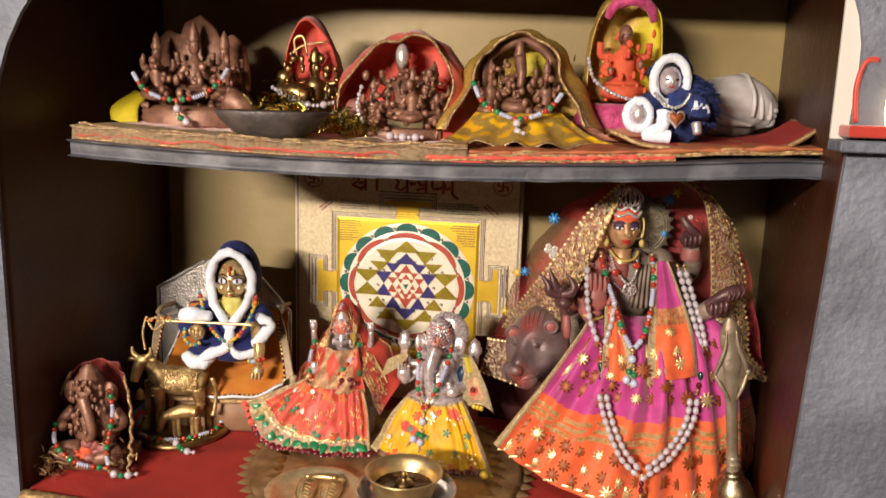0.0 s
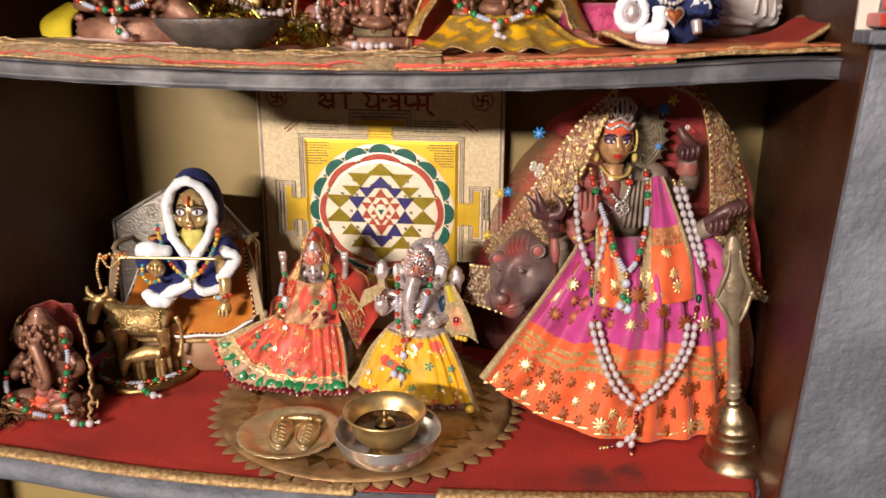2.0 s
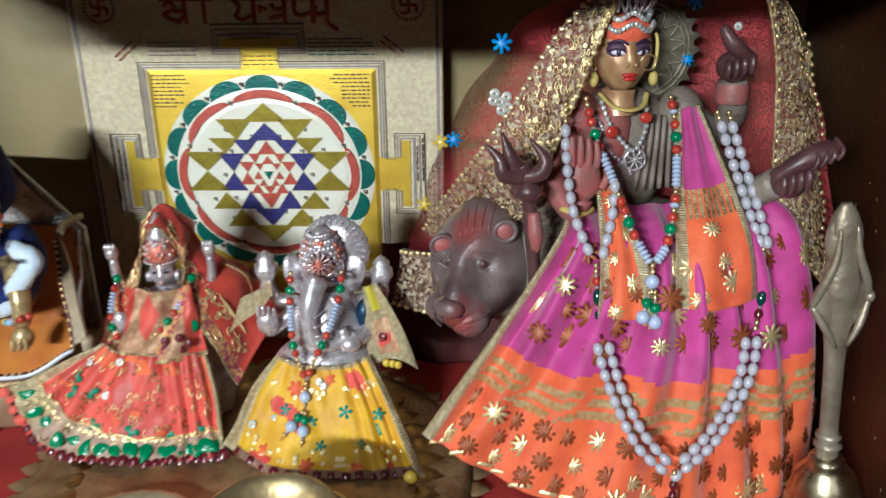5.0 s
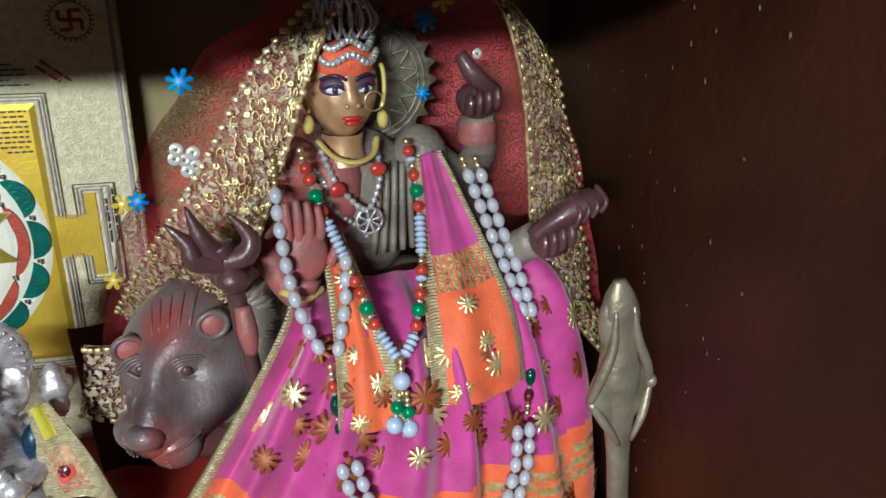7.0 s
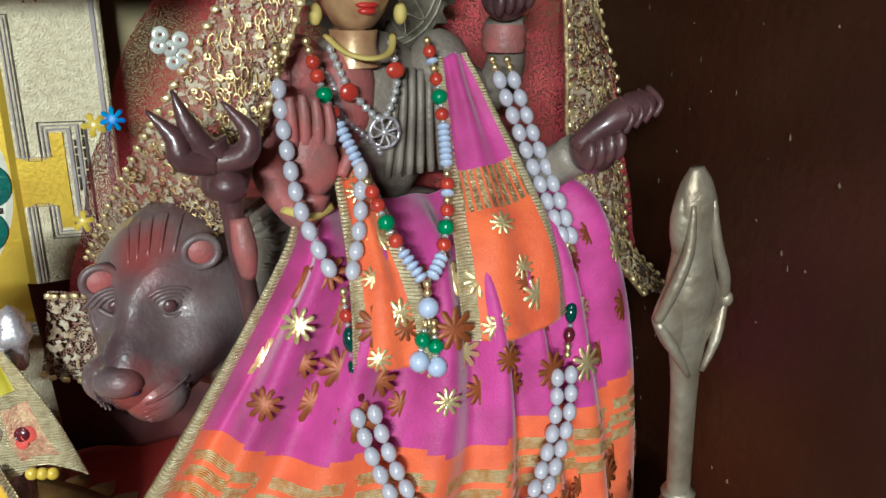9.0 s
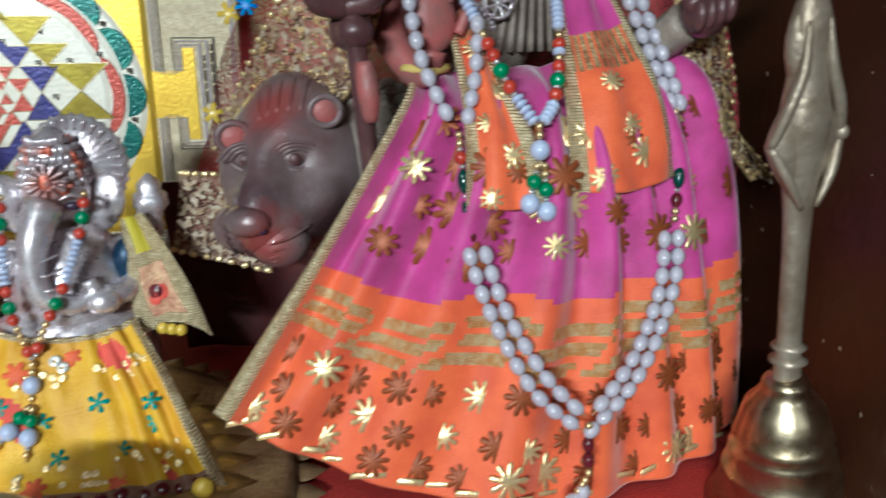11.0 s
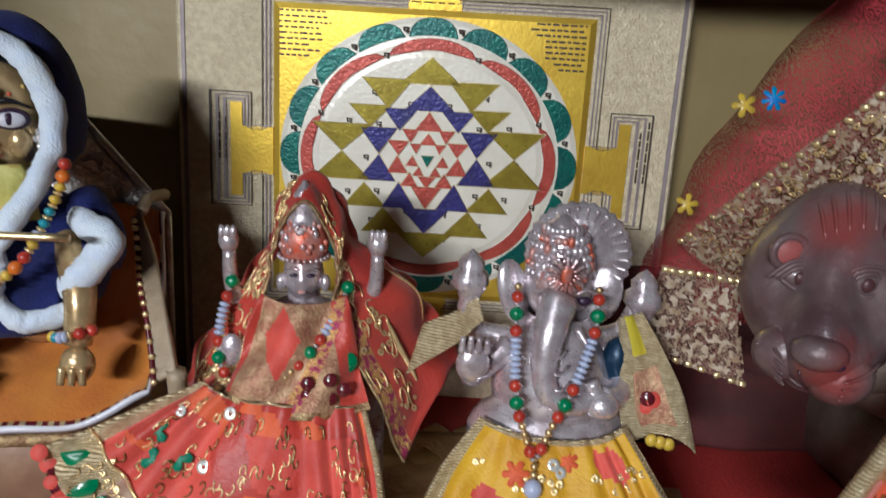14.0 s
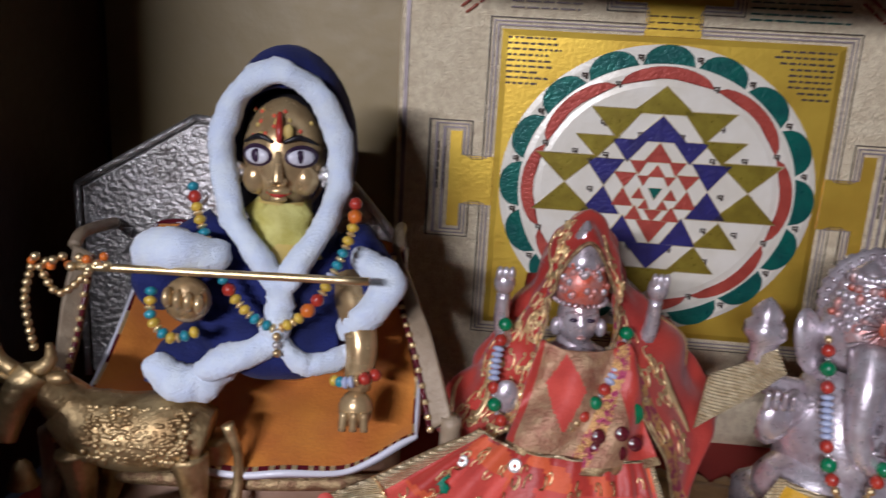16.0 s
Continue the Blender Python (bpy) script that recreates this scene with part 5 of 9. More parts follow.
# two hanging stole panels
def stole(rows, border, name_seed):
    st = thing("stole_panel", "orange and magenta stole panel with gold borders", "stole", rows[-1][0], group="stole panels on the goddess statue")
    s = Shape()

    def mf(u, v):
        if u < border[0] or u > 1 - border[1]:
            return PALEGOLD
        if v < border[2]:
            return MAGENTA
        if v < border[2] + 0.14:
            return GOLDBRAID if int(u * 40) % 3 else ORANGE
        return ORANGE

    at = s.loft(rows, 40, 40, ORANGE, disp=lambda u, v: 0.0012 * math.sin(u * 14 + v * 3) + 0.001 * noise.noise(V(u * 5, v * 6, name_seed)), matf=mf)
    part("stole_cloth", s, st, solid=0.0008)
    scatter_motifs(at, st, [(0.5 + 0.16 * math.sin(i * 2.3), border[2] + 0.2 + i * 0.17, "g") for i in range(4) if border[2] + 0.2 + i * 0.17 < 0.97] + [(0.3, 0.92, "g"), (0.62, 0.78, "c")], {"g": FLOWER_GOLD, "c": FLOWER_COPPER}, size=(0.75, 1.0))


stole([[(0.176, 0.842, 1.222), (0.181, 0.840, 1.223), (0.186, 0.840, 1.224)], [(0.173, 0.815, 1.195), (0.183, 0.811, 1.195), (0.192, 0.812, 1.197)], [(0.170, 0.797, 1.172), (0.184, 0.792, 1.172), (0.198, 0.792, 1.172)], [(0.168, 0.790, 1.150), (0.185, 0.785, 1.148), (0.201, 0.785, 1.150)]], (0.2, 0.28, 0.0), 1)
stole([[(0.226, 0.846, 1.256), (0.231, 0.845, 1.258), (0.238, 0.846, 1.258)], [(0.220, 0.826, 1.215), (0.235, 0.821, 1.216), (0.252, 0.824, 1.22)], [(0.214, 0.800, 1.185), (0.235, 0.795, 1.185), (0.259, 0.800, 1.188)], [(0.213, 0.789, 1.153), (0.236, 0.784, 1.152), (0.263, 0.791, 1.156)]], (0.2, 0.12, 0.36), 2)

# garlands
gar = thing("pearl_garland", "long double-strand pearl garland with green and gold beads", "garland", (0.207, 0.756, 1.03))
string_beads(gar, [(0.156, 0.840, 1.264), (0.1545, 0.827, 1.235), (0.157, 0.815, 1.205), (0.165, 0.803, 1.182)], ["gold_bead"] * 4 + ["pearl"] * 40)
string_beads(gar, [(0.182, 0.819, 1.222), (0.179, 0.812, 1.2), (0.172, 0.802, 1.181)], ["pearl"])
string_beads(gar, [(0.168, 0.801, 1.178), (0.1685, 0.796, 1.16), (0.170, 0.790, 1.136)], ["gold_bead", "gold_bead", "tiny_silver", "red_bead", "tiny_silver", "dark_green_bar", "tiny_silver", "dark_green_bar", "tiny_silver", "maroon_bead", "gold_bead", "gold_bead", "gold_bead"])
string_beads(gar, [(0.268, 0.805, 1.186), (0.268, 0.797, 1.165), (0.262, 0.788, 1.136)], ["gold_bead", "gold_bead", "gold_bead", "maroon_bead", "tiny_silver", "dark_green_bar", "dark_green_bar", "tiny_silver", "maroon_bead", "gold_bead", "gold_bead"])
for d in (0, 1):
    string_beads(gar, [(0.2445 + d * 0.006, 0.834 - d * 0.002, 1.258), (0.2545 + d * 0.0065, 0.824, 1.226), (0.262 + d * 0.006, 0.812, 1.2), (0.2665 + d * 0.004, 0.803, 1.184)], ["gold_bead", "gold_bead"] + ["pearl"] * 40)
    k = -0.0034 + d * 0.0068
    string_beads(gar, [(0.1705 + k, 0.787, 1.134), (0.1765 + k, 0.777, 1.11), (0.189 + k * 0.6, 0.762, 1.083 + k), (0.2055, 0.7535, 1.067 + k)], ["pearl"])
    string_beads(gar, [(0.259 - k, 0.785, 1.134), (0.2535 - k, 0.777, 1.11), (0.233 - k * 0.6, 0.763, 1.084 + k), (0.2085, 0.7535, 1.067 + k)], ["pearl"])
string_beads(gar, [(0.207, 0.753, 1.068), (0.207, 0.7525, 1.055), (0.2065, 0.750, 1.045)], ["gold_bead", "gold_bead", "maroon_bead", "maroon_bead", "gold_bead"])
string_beads(gar, [(0.2065, 0.752, 1.044), (0.205, 0.752, 1.034), (0.2035, 0.7515, FLOOR + 0.006), (0.2030, 0.745, FLOOR + 0.006)], ["gold_bead", "pearl", "tiny_silver", "pearl", "maroon_bead", "gold_bead"])
string_beads(gar, [(0.206, 0.752, 1.042), (0.197, 0.7535, 1.028), (0.183, 0.757, FLOOR + 0.006), (0.175, 0.755, FLOOR + 0.006)], ["gold_bead", "gold_bead", "pearl", "tiny_silver", "pearl", "maroon_bead", "gold_bead"])
nk = thing("bead_necklace", "red, green and pale blue bead necklace on the goddess statue", "necklace", (0.197, 0.785, 1.16), group="bead necklaces")
PAT = ["red_bead", "tiny_silver", "green_bead", "tiny_silver", "red_bead", "tiny_silver"] + ["lilac_ring"] * 7 + ["tiny_silver"]
string_beads(nk, [(0.169, 0.846, 1.266), (0.1735, 0.837, 1.245), (0.182, 0.818, 1.218), (0.188, 0.800, 1.196), (0.1955, 0.788, 1.181)], ["gold_bead", "gold_bead", "red_bead"] + PAT, k=1.08)
string_beads(nk, [(0.222, 0.850, 1.265), (0.2235, 0.838, 1.24), (0.217, 0.815, 1.21), (0.207, 0.796, 1.19), (0.198, 0.788, 1.181)], ["gold_bead", "red_bead", "lilac_ring", "gold_bead"] + PAT, k=1.08)
string_beads(nk, [(0.1965, 0.787, 1.182), (0.1962, 0.784, 1.165)], ["gold_bead", "gold_bead", "lilac_ball", "gold_bead", "gold_bead"])
string_beads(nk, [(0.195, 0.784, 1.167), (0.191, 0.783, 1.146)], ["gold_bead", "tiny_silver", "green_bead", "tiny_silver", "lilac_ball", "tiny_silver"])
string_beads(nk, [(0.198, 0.784, 1.167), (0.1995, 0.783, 1.144)], ["gold_bead", "gold_bead", "tiny_silver", "green_bead", "tiny_silver", "lilac_ball", "tiny_silver"])
sn = thing("stone_necklace", "silver rhinestone necklace with round filigree pendant", "necklace", (0.2, 0.845, 1.225))
string_beads(sn, [(0.181, 0.855, 1.262), (0.186, 0.848, 1.247), (0.1945, 0.845, 1.236), (0.201, 0.8465, 1.231)], ["rhinestone"])
string_beads(sn, [(0.208, 0.856, 1.264), (0.2085, 0.849, 1.25), (0.2055, 0.846, 1.24), (0.2015, 0.8465, 1.231)], ["rhinestone"])
s = Shape()
pc = V(0.2015, 0.8455, 1.2265)
for i in range(8):
    a = 2 * math.pi * i / 8
    s.tube([pc, pc + V(0.0055 * math.cos(a + 0.3), -0.001, 0.0055 * math.sin(a + 0.3)), pc + V(0.0062 * math.cos(a), 0, 0.0062 * math.sin(a))], 0.0006, SILVER, 5)
s.tube([pc + V(0.0065 * math.cos(2 * math.pi * i / 16), 0, 0.0065 * math.sin(2 * math.pi * i / 16)) for i in range(17)], 0.0008, SILVER, 6, 32)
s.ball(pc, 0.0018, SILVERBEAD)
part("pendant", s, sn)
part("ruby_drop", Shape().ball((0.2065, 0.8455, 1.252), (0.0042, 0.002, 0.0034), REDBEAD), sn)
part("ruby_drop", Shape().ball((0.186, 0.8445, 1.244), (0.004, 0.002, 0.0038), REDBEAD), sn)

# net veil arched behind the statue, with lace borders
veil = thing("net_veil", "red net veil with gold lace borders draped over the goddess statue", "veil", (0.21, 0.9, 1.12))
rim = [(0.062, 0.978, 1.10), (0.075, 0.970, 1.155), (0.094, 0.945, 1.22), (0.124, 0.89, 1.29), (0.163, 0.873, 1.325), (0.205, 0.872, 1.342), (0.262, 0.872, 1.345), (0.306, 0.868, 1.296), (0.331, 0.864, 1.235), (0.347, 0.86, 1.165), (0.362, 0.86, 1.135)]
mid = [(0.095, 0.995, 1.09), (0.108, 0.985, 1.16), (0.125, 0.965, 1.22), (0.147, 0.925, 1.275), (0.173, 0.905, 1.3), (0.207, 0.905, 1.312), (0.255, 0.905, 1.312), (0.288, 0.903, 1.28), (0.308, 0.9, 1.23), (0.325, 0.9, 1.165), (0.335, 0.9, 1.12)]
deep = [(0.15 + i * 0.012, 0.922, 1.12 + 0.1 * math.sin(math.pi * i / 10)) for i in range(11)]
s = Shape()
s.loft([rim, mid, deep], 90, 24, REDNET, disp=lambda u, v: 0.002 * math.sin(u * 70 + 4 * v) * (1 - 0.5 * v) + 0.003 * noise.noise(V(u * 8, v * 3, 8)))
part("net_cloth", s, veil)
s = Shape()
lace_l = [[(0.078, 0.955, 1.150), (0.092, 0.91, 1.19), (0.107, 0.868, 1.227), (0.128, 0.854, 1.262), (0.152, 0.855, 1.3), (0.178, 0.856, 1.326), (0.195, 0.856, 1.341)],
          [(0.090, 0.945, 1.14), (0.108, 0.895, 1.18), (0.124, 0.860, 1.212), (0.140, 0.848, 1.243), (0.160, 0.845, 1.282), (0.1815, 0.847, 1.316), (0.193, 0.85, 1.336)],
          [(0.105, 0.93, 1.132), (0.124, 0.885, 1.168), (0.139, 0.855, 1.195), (0.148, 0.845, 1.226), (0.163, 0.842, 1.267), (0.178, 0.845, 1.306), (0.1905, 0.848, 1.332)]]
AL = s.loft(lace_l, 70, 16, LACE, disp=lambda u, v: 0.0016 * math.sin(u * 34) * v)
part("lace_border", s, veil, "gold thread lace border", solid=0.0005)
lace_r = [[(0.232, 0.852, 1.344), (0.262, 0.838, 1.33), (0.272, 0.828, 1.295), (0.277, 0.826, 1.255), (0.283, 0.828, 1.215), (0.300, 0.822, 1.175), (0.322, 0.815, 1.145)],
          [(0.245, 0.858, 1.348), (0.278, 0.846, 1.324), (0.292, 0.838, 1.288), (0.297, 0.834, 1.25), (0.303, 0.832, 1.21), (0.315, 0.826, 1.17), (0.335, 0.818, 1.143)],
          [(0.255, 0.866, 1.347), (0.291, 0.856, 1.312), (0.309, 0.85, 1.275), (0.318, 0.846, 1.235), (0.323, 0.842, 1.195), (0.330, 0.836, 1.16), (0.352, 0.826, 1.136)]]
s = Shape()
AR = s.loft(lace_r, 70, 16, LACE, disp=lambda u, v: 0.0016 * math.sin(u * 30) * v)
part("lace_border", s, veil, "gold thread lace border", solid=0.0005)
s = Shape()
s.loft([[(x, y + 0.0022, z) for x, y, z in r] for r in lace_l], 50, 8, LACENET)
s.loft([[(x, y + 0.0022, z) for x, y, z in r] for r in lace_r], 50, 8, LACENET)
part("lace_backing", s, veil, "beige net backing")
GEM = Shape().box((0, 0, 0), (0.0034, 0.0026, 0.0016), ZARI, bev=0.3).mesh("foil_square")
for at, edges in ((AL, (0.03, 0.97)), (AR, (0.06, 0.96))):
    for e in edges:
        for i in range(40):
            p, n = at((i + 0.5) / 40, e)
            piece("foil_square", GEM, facing(p + n * 0.0012, n, random.uniform(-0.5, 0.5)), veil)
    cord = Shape().tube([at(i / 24, 1.0 if at is AL else 0.0)[0] for i in range(25)], 0.0012, GOLDBRAID, 6, 70)
    part("edge_cord", cord, veil)
rnd = random.Random(8)
for at in (AL, AR):
    for i in range(120):
        u, v = rnd.uniform(0.03, 0.97), rnd.uniform(0.12, 0.88)
        p, n = at(u, v)
        piece("sequin", SEQUIN, facing(p + n * 0.0008, n, 0, scale=rnd.uniform(0.45, 0.8)), veil)
for at, seed in ((AL, 1), (AR, 2)):
    rnd = random.Random(seed)
    sc = Shape()
    for i in range(330):
        u, v = rnd.uniform(0.03, 0.97), rnd.uniform(0.12, 0.88)
        a, turn = rnd.uniform(0, 6.28), rnd.choice((-1, 1))
        pts = []
        for q in range(7):
            r = 0.0006 + 0.00034 * q
            p, n = at(min(max(u + r * math.cos(a + turn * q * 0.8) * 4.5, 0.01), 0.99), min(max(v + r * math.sin(a + turn * q * 0.8) * 26, 0.02), 0.98))
            pts.append(p + n * 0.0011)
        sc.tube(pts, 0.00032, ZARI if i % 3 else OLDBRASS, 5, 12)
    ob = part("gold_embroidery", sc, veil, "curled gold thread embroidery")
    ob["kind"] = "stuff"
s = Shape()
lace_e = [[(0.060, 0.925, 1.145), (0.076, 0.920, 1.144), (0.094, 0.915, 1.143)], [(0.056, 0.925, 1.122), (0.075, 0.918, 1.120), (0.097, 0.913, 1.117)], [(0.052, 0.925, 1.103), (0.075, 0.916, 1.097), (0.102, 0.910, 1.090)]]
LE = s.loft(lace_e, 30, 24, LACE, disp=lambda u, v: 0.0015 * math.sin(u * 9))
part("lace_end", s, veil, "gold thread lace end", solid=0.0005)
s = Shape()
s.loft([[(x, y + 0.0025, z) for x, y, z in r] for r in lace_e], 16, 12, LACENET)
part("lace_backing", s, veil, "beige net backing")
for e in (0.04, 0.95):
    for i in range(9):
        p, n = LE((i + 0.5) / 9, e)
        piece("foil_square", GEM, facing(p + n * 0.0012, n, random.uniform(-0.4, 0.4)), veil)
# Added dark sheet behind the lion; its colour stands for the shade there.
s = Shape()
s.loft([[(0.046, 0.997, 1.125), (0.085, 0.994, 1.125), (0.125, 0.99, 1.125), (0.19, 0.985, 1.125)], [(0.05, 0.994, 1.07), (0.09, 0.988, 1.068), (0.13, 0.984, 1.066), (0.19, 0.978, 1.066)], [(0.054, 0.99, FLOOR + 0.005), (0.09, 0.982, FLOOR + 0.005), (0.13, 0.977, FLOOR + 0.005), (0.19, 0.97, FLOOR + 0.005)]], 40, 20, SHADERED, disp=lambda u, v: 0.003 * math.sin(u * 17 + 2 * v) + 0.002 * noise.noise(V(u * 5, v * 3, 4)))
part("shade_sheet", s, veil, "dark red sheet standing in for the shade below the lion", solid=0.0006)
BLUEPETAL = petal_disc(0.0065, 7, 0.3, BLUEFEATHER, 0.0008).mesh("blue_flower")
for x, y, z, sc in ((0.122, 0.872, 1.295, 1.0), (0.098, 0.925, 1.226, 0.9), (0.240, 0.876, 1.318, 1.0), (0.237, 0.872, 1.283, 0.6)):
    piece("blue_flower", BLUEPETAL, facing(V(x, y - 0.006, z), V(-0.2, -1, 0.2), x * 90, scale=sc), veil)
YELPETAL = petal_disc(0.006, 5, 0.3, YELBEAD, 0.0006).mesh("yellow_flower")
for x, y, z in ((0.09, 0.935, 1.222), (0.079, 0.958, 1.17), (0.248, 0.872, 1.327)):
    piece("yellow_flower", YELPETAL, facing(V(x, y - 0.005, z), V(-0.2, -1, 0.2), x * 50), veil)
for dx, dz in ((0, 0), (0.004, 0.003), (-0.004, 0.001), (0.001, -0.005), (0.0045, -0.003), (-0.003, 0.005)):
    piece("white_sequin", SEQUIN_WHITE, facing(V(0.1195 + dx, 0.855, 1.262 + dz), V(-0.1, -1, 0.15)), veil)
piece("white_sequin", SEQUIN_WHITE, facing(V(0.257, 0.845, 1.304), V(0, -1, 0.1), scale=0.8), veil)

s = Shape()
rnd = random.Random(77)
for i in range(70):
    v, w = rnd.uniform(0.0, 0.26), rnd.uniform(0.05, 0.32)
    f = (v - VF(UR)) / (DEPTH - VF(UR))
    u = leaning(UR, w) * (1 - f) + URB * f - 0.0014
    a, b = rnd.uniform(0.0003, 0.0008), rnd.uniform(0.0004, 0.0018)
    q = NICHE @ V(u, v, w)
    s.add([q + NICHE.to_3x3() @ V(-0.0003, dx * a, dz * b) for dx, dz in ((-1, -0.3), (0, -1), (1, 0.2), (0.2, 1))], [(0, 1, 2, 3)], GOLDNET)
single("paint_flecks", s, "scattered pale paint flecks on the brown side wall", "paint flecks", NICHE @ V(UR, 0.1, 0.1), kind="stuff", smooth=False)
# ---- silver goddess in a red dress ----
def face_bits(s, c, r, skin, eye=EYEDARK, k=1.0):
    """Simple nose, eyes and mouth on a small statue's head."""
    s.ball(c + V(0, -r * 0.98, -r * 0.1), (r * 0.14, r * 0.2, r * 0.3), skin, seg=8, ring=6)
    for sx in (-1, 1):
        s.ball(c + V(r * 0.38 * sx, -r * 0.86, r * 0.08), (r * 0.24, r * 0.12, r * 0.12), eye, seg=8, ring=6)
    s.ball(c + V(0, -r * 0.9, -r * 0.55), (r * 0.25, r * 0.14, r * 0.09), LIPRED, seg=8, ring=6)


s = Shape()
C = V(-0.110, 0.926, 1.1365)
s.ball(C, (0.0092, 0.0104, 0.0128), SILVER, seg=26, ring=18, squash=sculpted((0.0092, 0.0104, 0.0128), [((0, -1, -0.1), 0.0022, 0.16), ((0.42, -0.9, 0.14), -0.0013, 0.24), ((-0.42, -0.9, 0.14), -0.0013, 0.24), ((0, -0.9, -0.5), 0.0010, 0.2), ((0, -0.7, -0.8), 0.0010, 0.3)]))
for sx in (-1, 1):
    s.ball(C + V(0.0036 * sx, -0.0092, 0.0014), (0.0021, 0.0010, 0.0009), EYEDARK, seg=8, ring=6)
    s.tube([C + V(0.0012 * sx, -0.0106, 0.0042), C + V(0.0042 * sx, -0.0098, 0.0050), C + V(0.0072 * sx, -0.0072, 0.0036)], 0.0006, SILVER, 5)
s.ball(C + V(0, -0.0104, -0.0062), (0.0024, 0.0010, 0.0009), SILVERRED, seg=8, ring=6)
s.ball(C + V(0, 0.0005, 0.0150), (0.0114, 0.0116, 0.0138), FACEVERM, seg=20)
for i in range(40):
    r = random.Random(i + 500)
    a, e = r.uniform(-2.6, -0.5), r.uniform(-0.2, 1.0)
    s.ball(C + V(0.0114 * math.cos(a) * math.cos(e), 0.0005 + 0.0116 * math.sin(a) * math.cos(e), 0.015 + 0.0138 * math.sin(e)), (0.0015, 0.0010, 0.0017), SILVERRED if i % 3 else SILVER, seg=6, ring=5)
s.lathe([(0.0115, 0.0), (0.0122, 0.003), (0.0105, 0.006), (0.009, 0.010), (0.0062, 0.013), (0.0072, 0.015), (0.004, 0.019), (0.001, 0.023)], SILVER, Matrix.Translation(C + V(0, 0, 0.0235)) @ Matrix.Diagonal((0.72, 0.72, 0.85, 1)), 20, wave=lambda a, z: 0.08 * math.sin(a * 9))
s.lathe([(0.026, -0.055), (0.024, -0.04), (0.02, -0.026), (0.017, -0.018), (0.008, -0.013), (0.007, -0.008)], SILVER, Matrix.Translation(C + V(0, 0.004, 0)), 20)
for sx in (-1, 1):
    s.tube([C + V(0.016 * sx, 0.004, -0.02), C + V(0.028 * sx, 0.004, -0.018), C + V(0.033 * sx, 0.002, -0.006), C + V(0.0335 * sx, 0, 0.0095)], [0.005, 0.0042, 0.0036, 0.003], SILVER, 8)
    s.ball(C + V(0.0335 * sx, -0.001, 0.0145), (0.0046, 0.0042, 0.0056), SILVER)
    for q in range(3):
        s.ball(C + V(0.0335 * sx + (q - 1) * 0.0026, -0.0035, 0.0190), (0.0016, 0.0018, 0.0034), SILVER, seg=8, ring=6)
s.tube([C + V(-0.018, 0.002, -0.022), C + V(-0.031, -0.004, -0.036), C + V(-0.030, -0.012, -0.040)], [0.005, 0.0045, 0.004], SILVER, 8)
s.ball(C + V(-0.0305, -0.014, -0.033), (0.0058, 0.0035, 0.0078), SILVER)
s.ball((-0.108, 0.93, 1.075), (0.042, 0.026, 0.022), SILVER)
s.box((-0.108, 0.935, FLOOR + 0.03), (0.075, 0.05, 0.05), SILVER)
for i in range(26):
    a = 2 * math.pi * i / 26
    s.ball(C + V(0.0112 * math.cos(a), 0.0114 * math.sin(a) - 0.0005, 0.0085), 0.0012, SILVER, seg=7, ring=5)
    if math.sin(a) < 0:
        s.ball(C + V(0.0165 * math.cos(a), 0.012 * math.sin(a), -0.018), 0.0015, SILVERRED, seg=7, ring=5)
for sx in (-1, 1):
    s.ball(C + V(0.0100 * sx, -0.002, -0.004), (0.0024, 0.003, 0.0042), SILVER)
s.ball(C + V(0, -0.006, -0.0165), (0.0075, 0.005, 0.0045), SILVER)
single("seated_goddess_statue", s, "silver-plated seated goddess statue with vermilion on her brow", "statue", (-0.108, 0.93, FLOOR + 0.005))

dress = thing("statue_dress", "red and coral skirt fanned out with sequin border", "skirt", (-0.13, 0.88, FLOOR + 0.006))
rows = [[(-0.152, 0.902, 1.093), (-0.138, 0.892, 1.09), (-0.118, 0.888, 1.089), (-0.098, 0.888, 1.088), (-0.08, 0.894, 1.086)],
        [(-0.178, 0.895, 1.083), (-0.155, 0.884, 1.066), (-0.125, 0.876, 1.059), (-0.095, 0.875, 1.058), (-0.072, 0.880, 1.06)],
        [(-0.198, 0.889, 1.075), (-0.172, 0.877, 1.045), (-0.132, 0.868, 1.034), (-0.095, 0.866, 1.034), (-0.069, 0.868, 1.036)],
        [(-0.2165, 0.885, 1.069), (-0.192, 0.869, 1.030), (-0.142, 0.857, 1.024), (-0.098, 0.855, 1.0235), (-0.066, 0.857, 1.024)]]


def dress_mat(u, v):
    if u < 0.06 or u > 0.955 or v < 0.03:
        return PALEGOLD
    if v > 0.92:
        return MAROON if int(u * 70) % 2 else CORAL
    if v > 0.64:
        return PALEGOLD if u < 0.16 else HEMNET
    return CORAL if noise.noise(V(u * 6, v * 3, 12)) > -0.08 and v > 0.15 else REDSATIN if noise.noise(V(u * 9, v * 5, 2)) < 0.2 else ORANGE


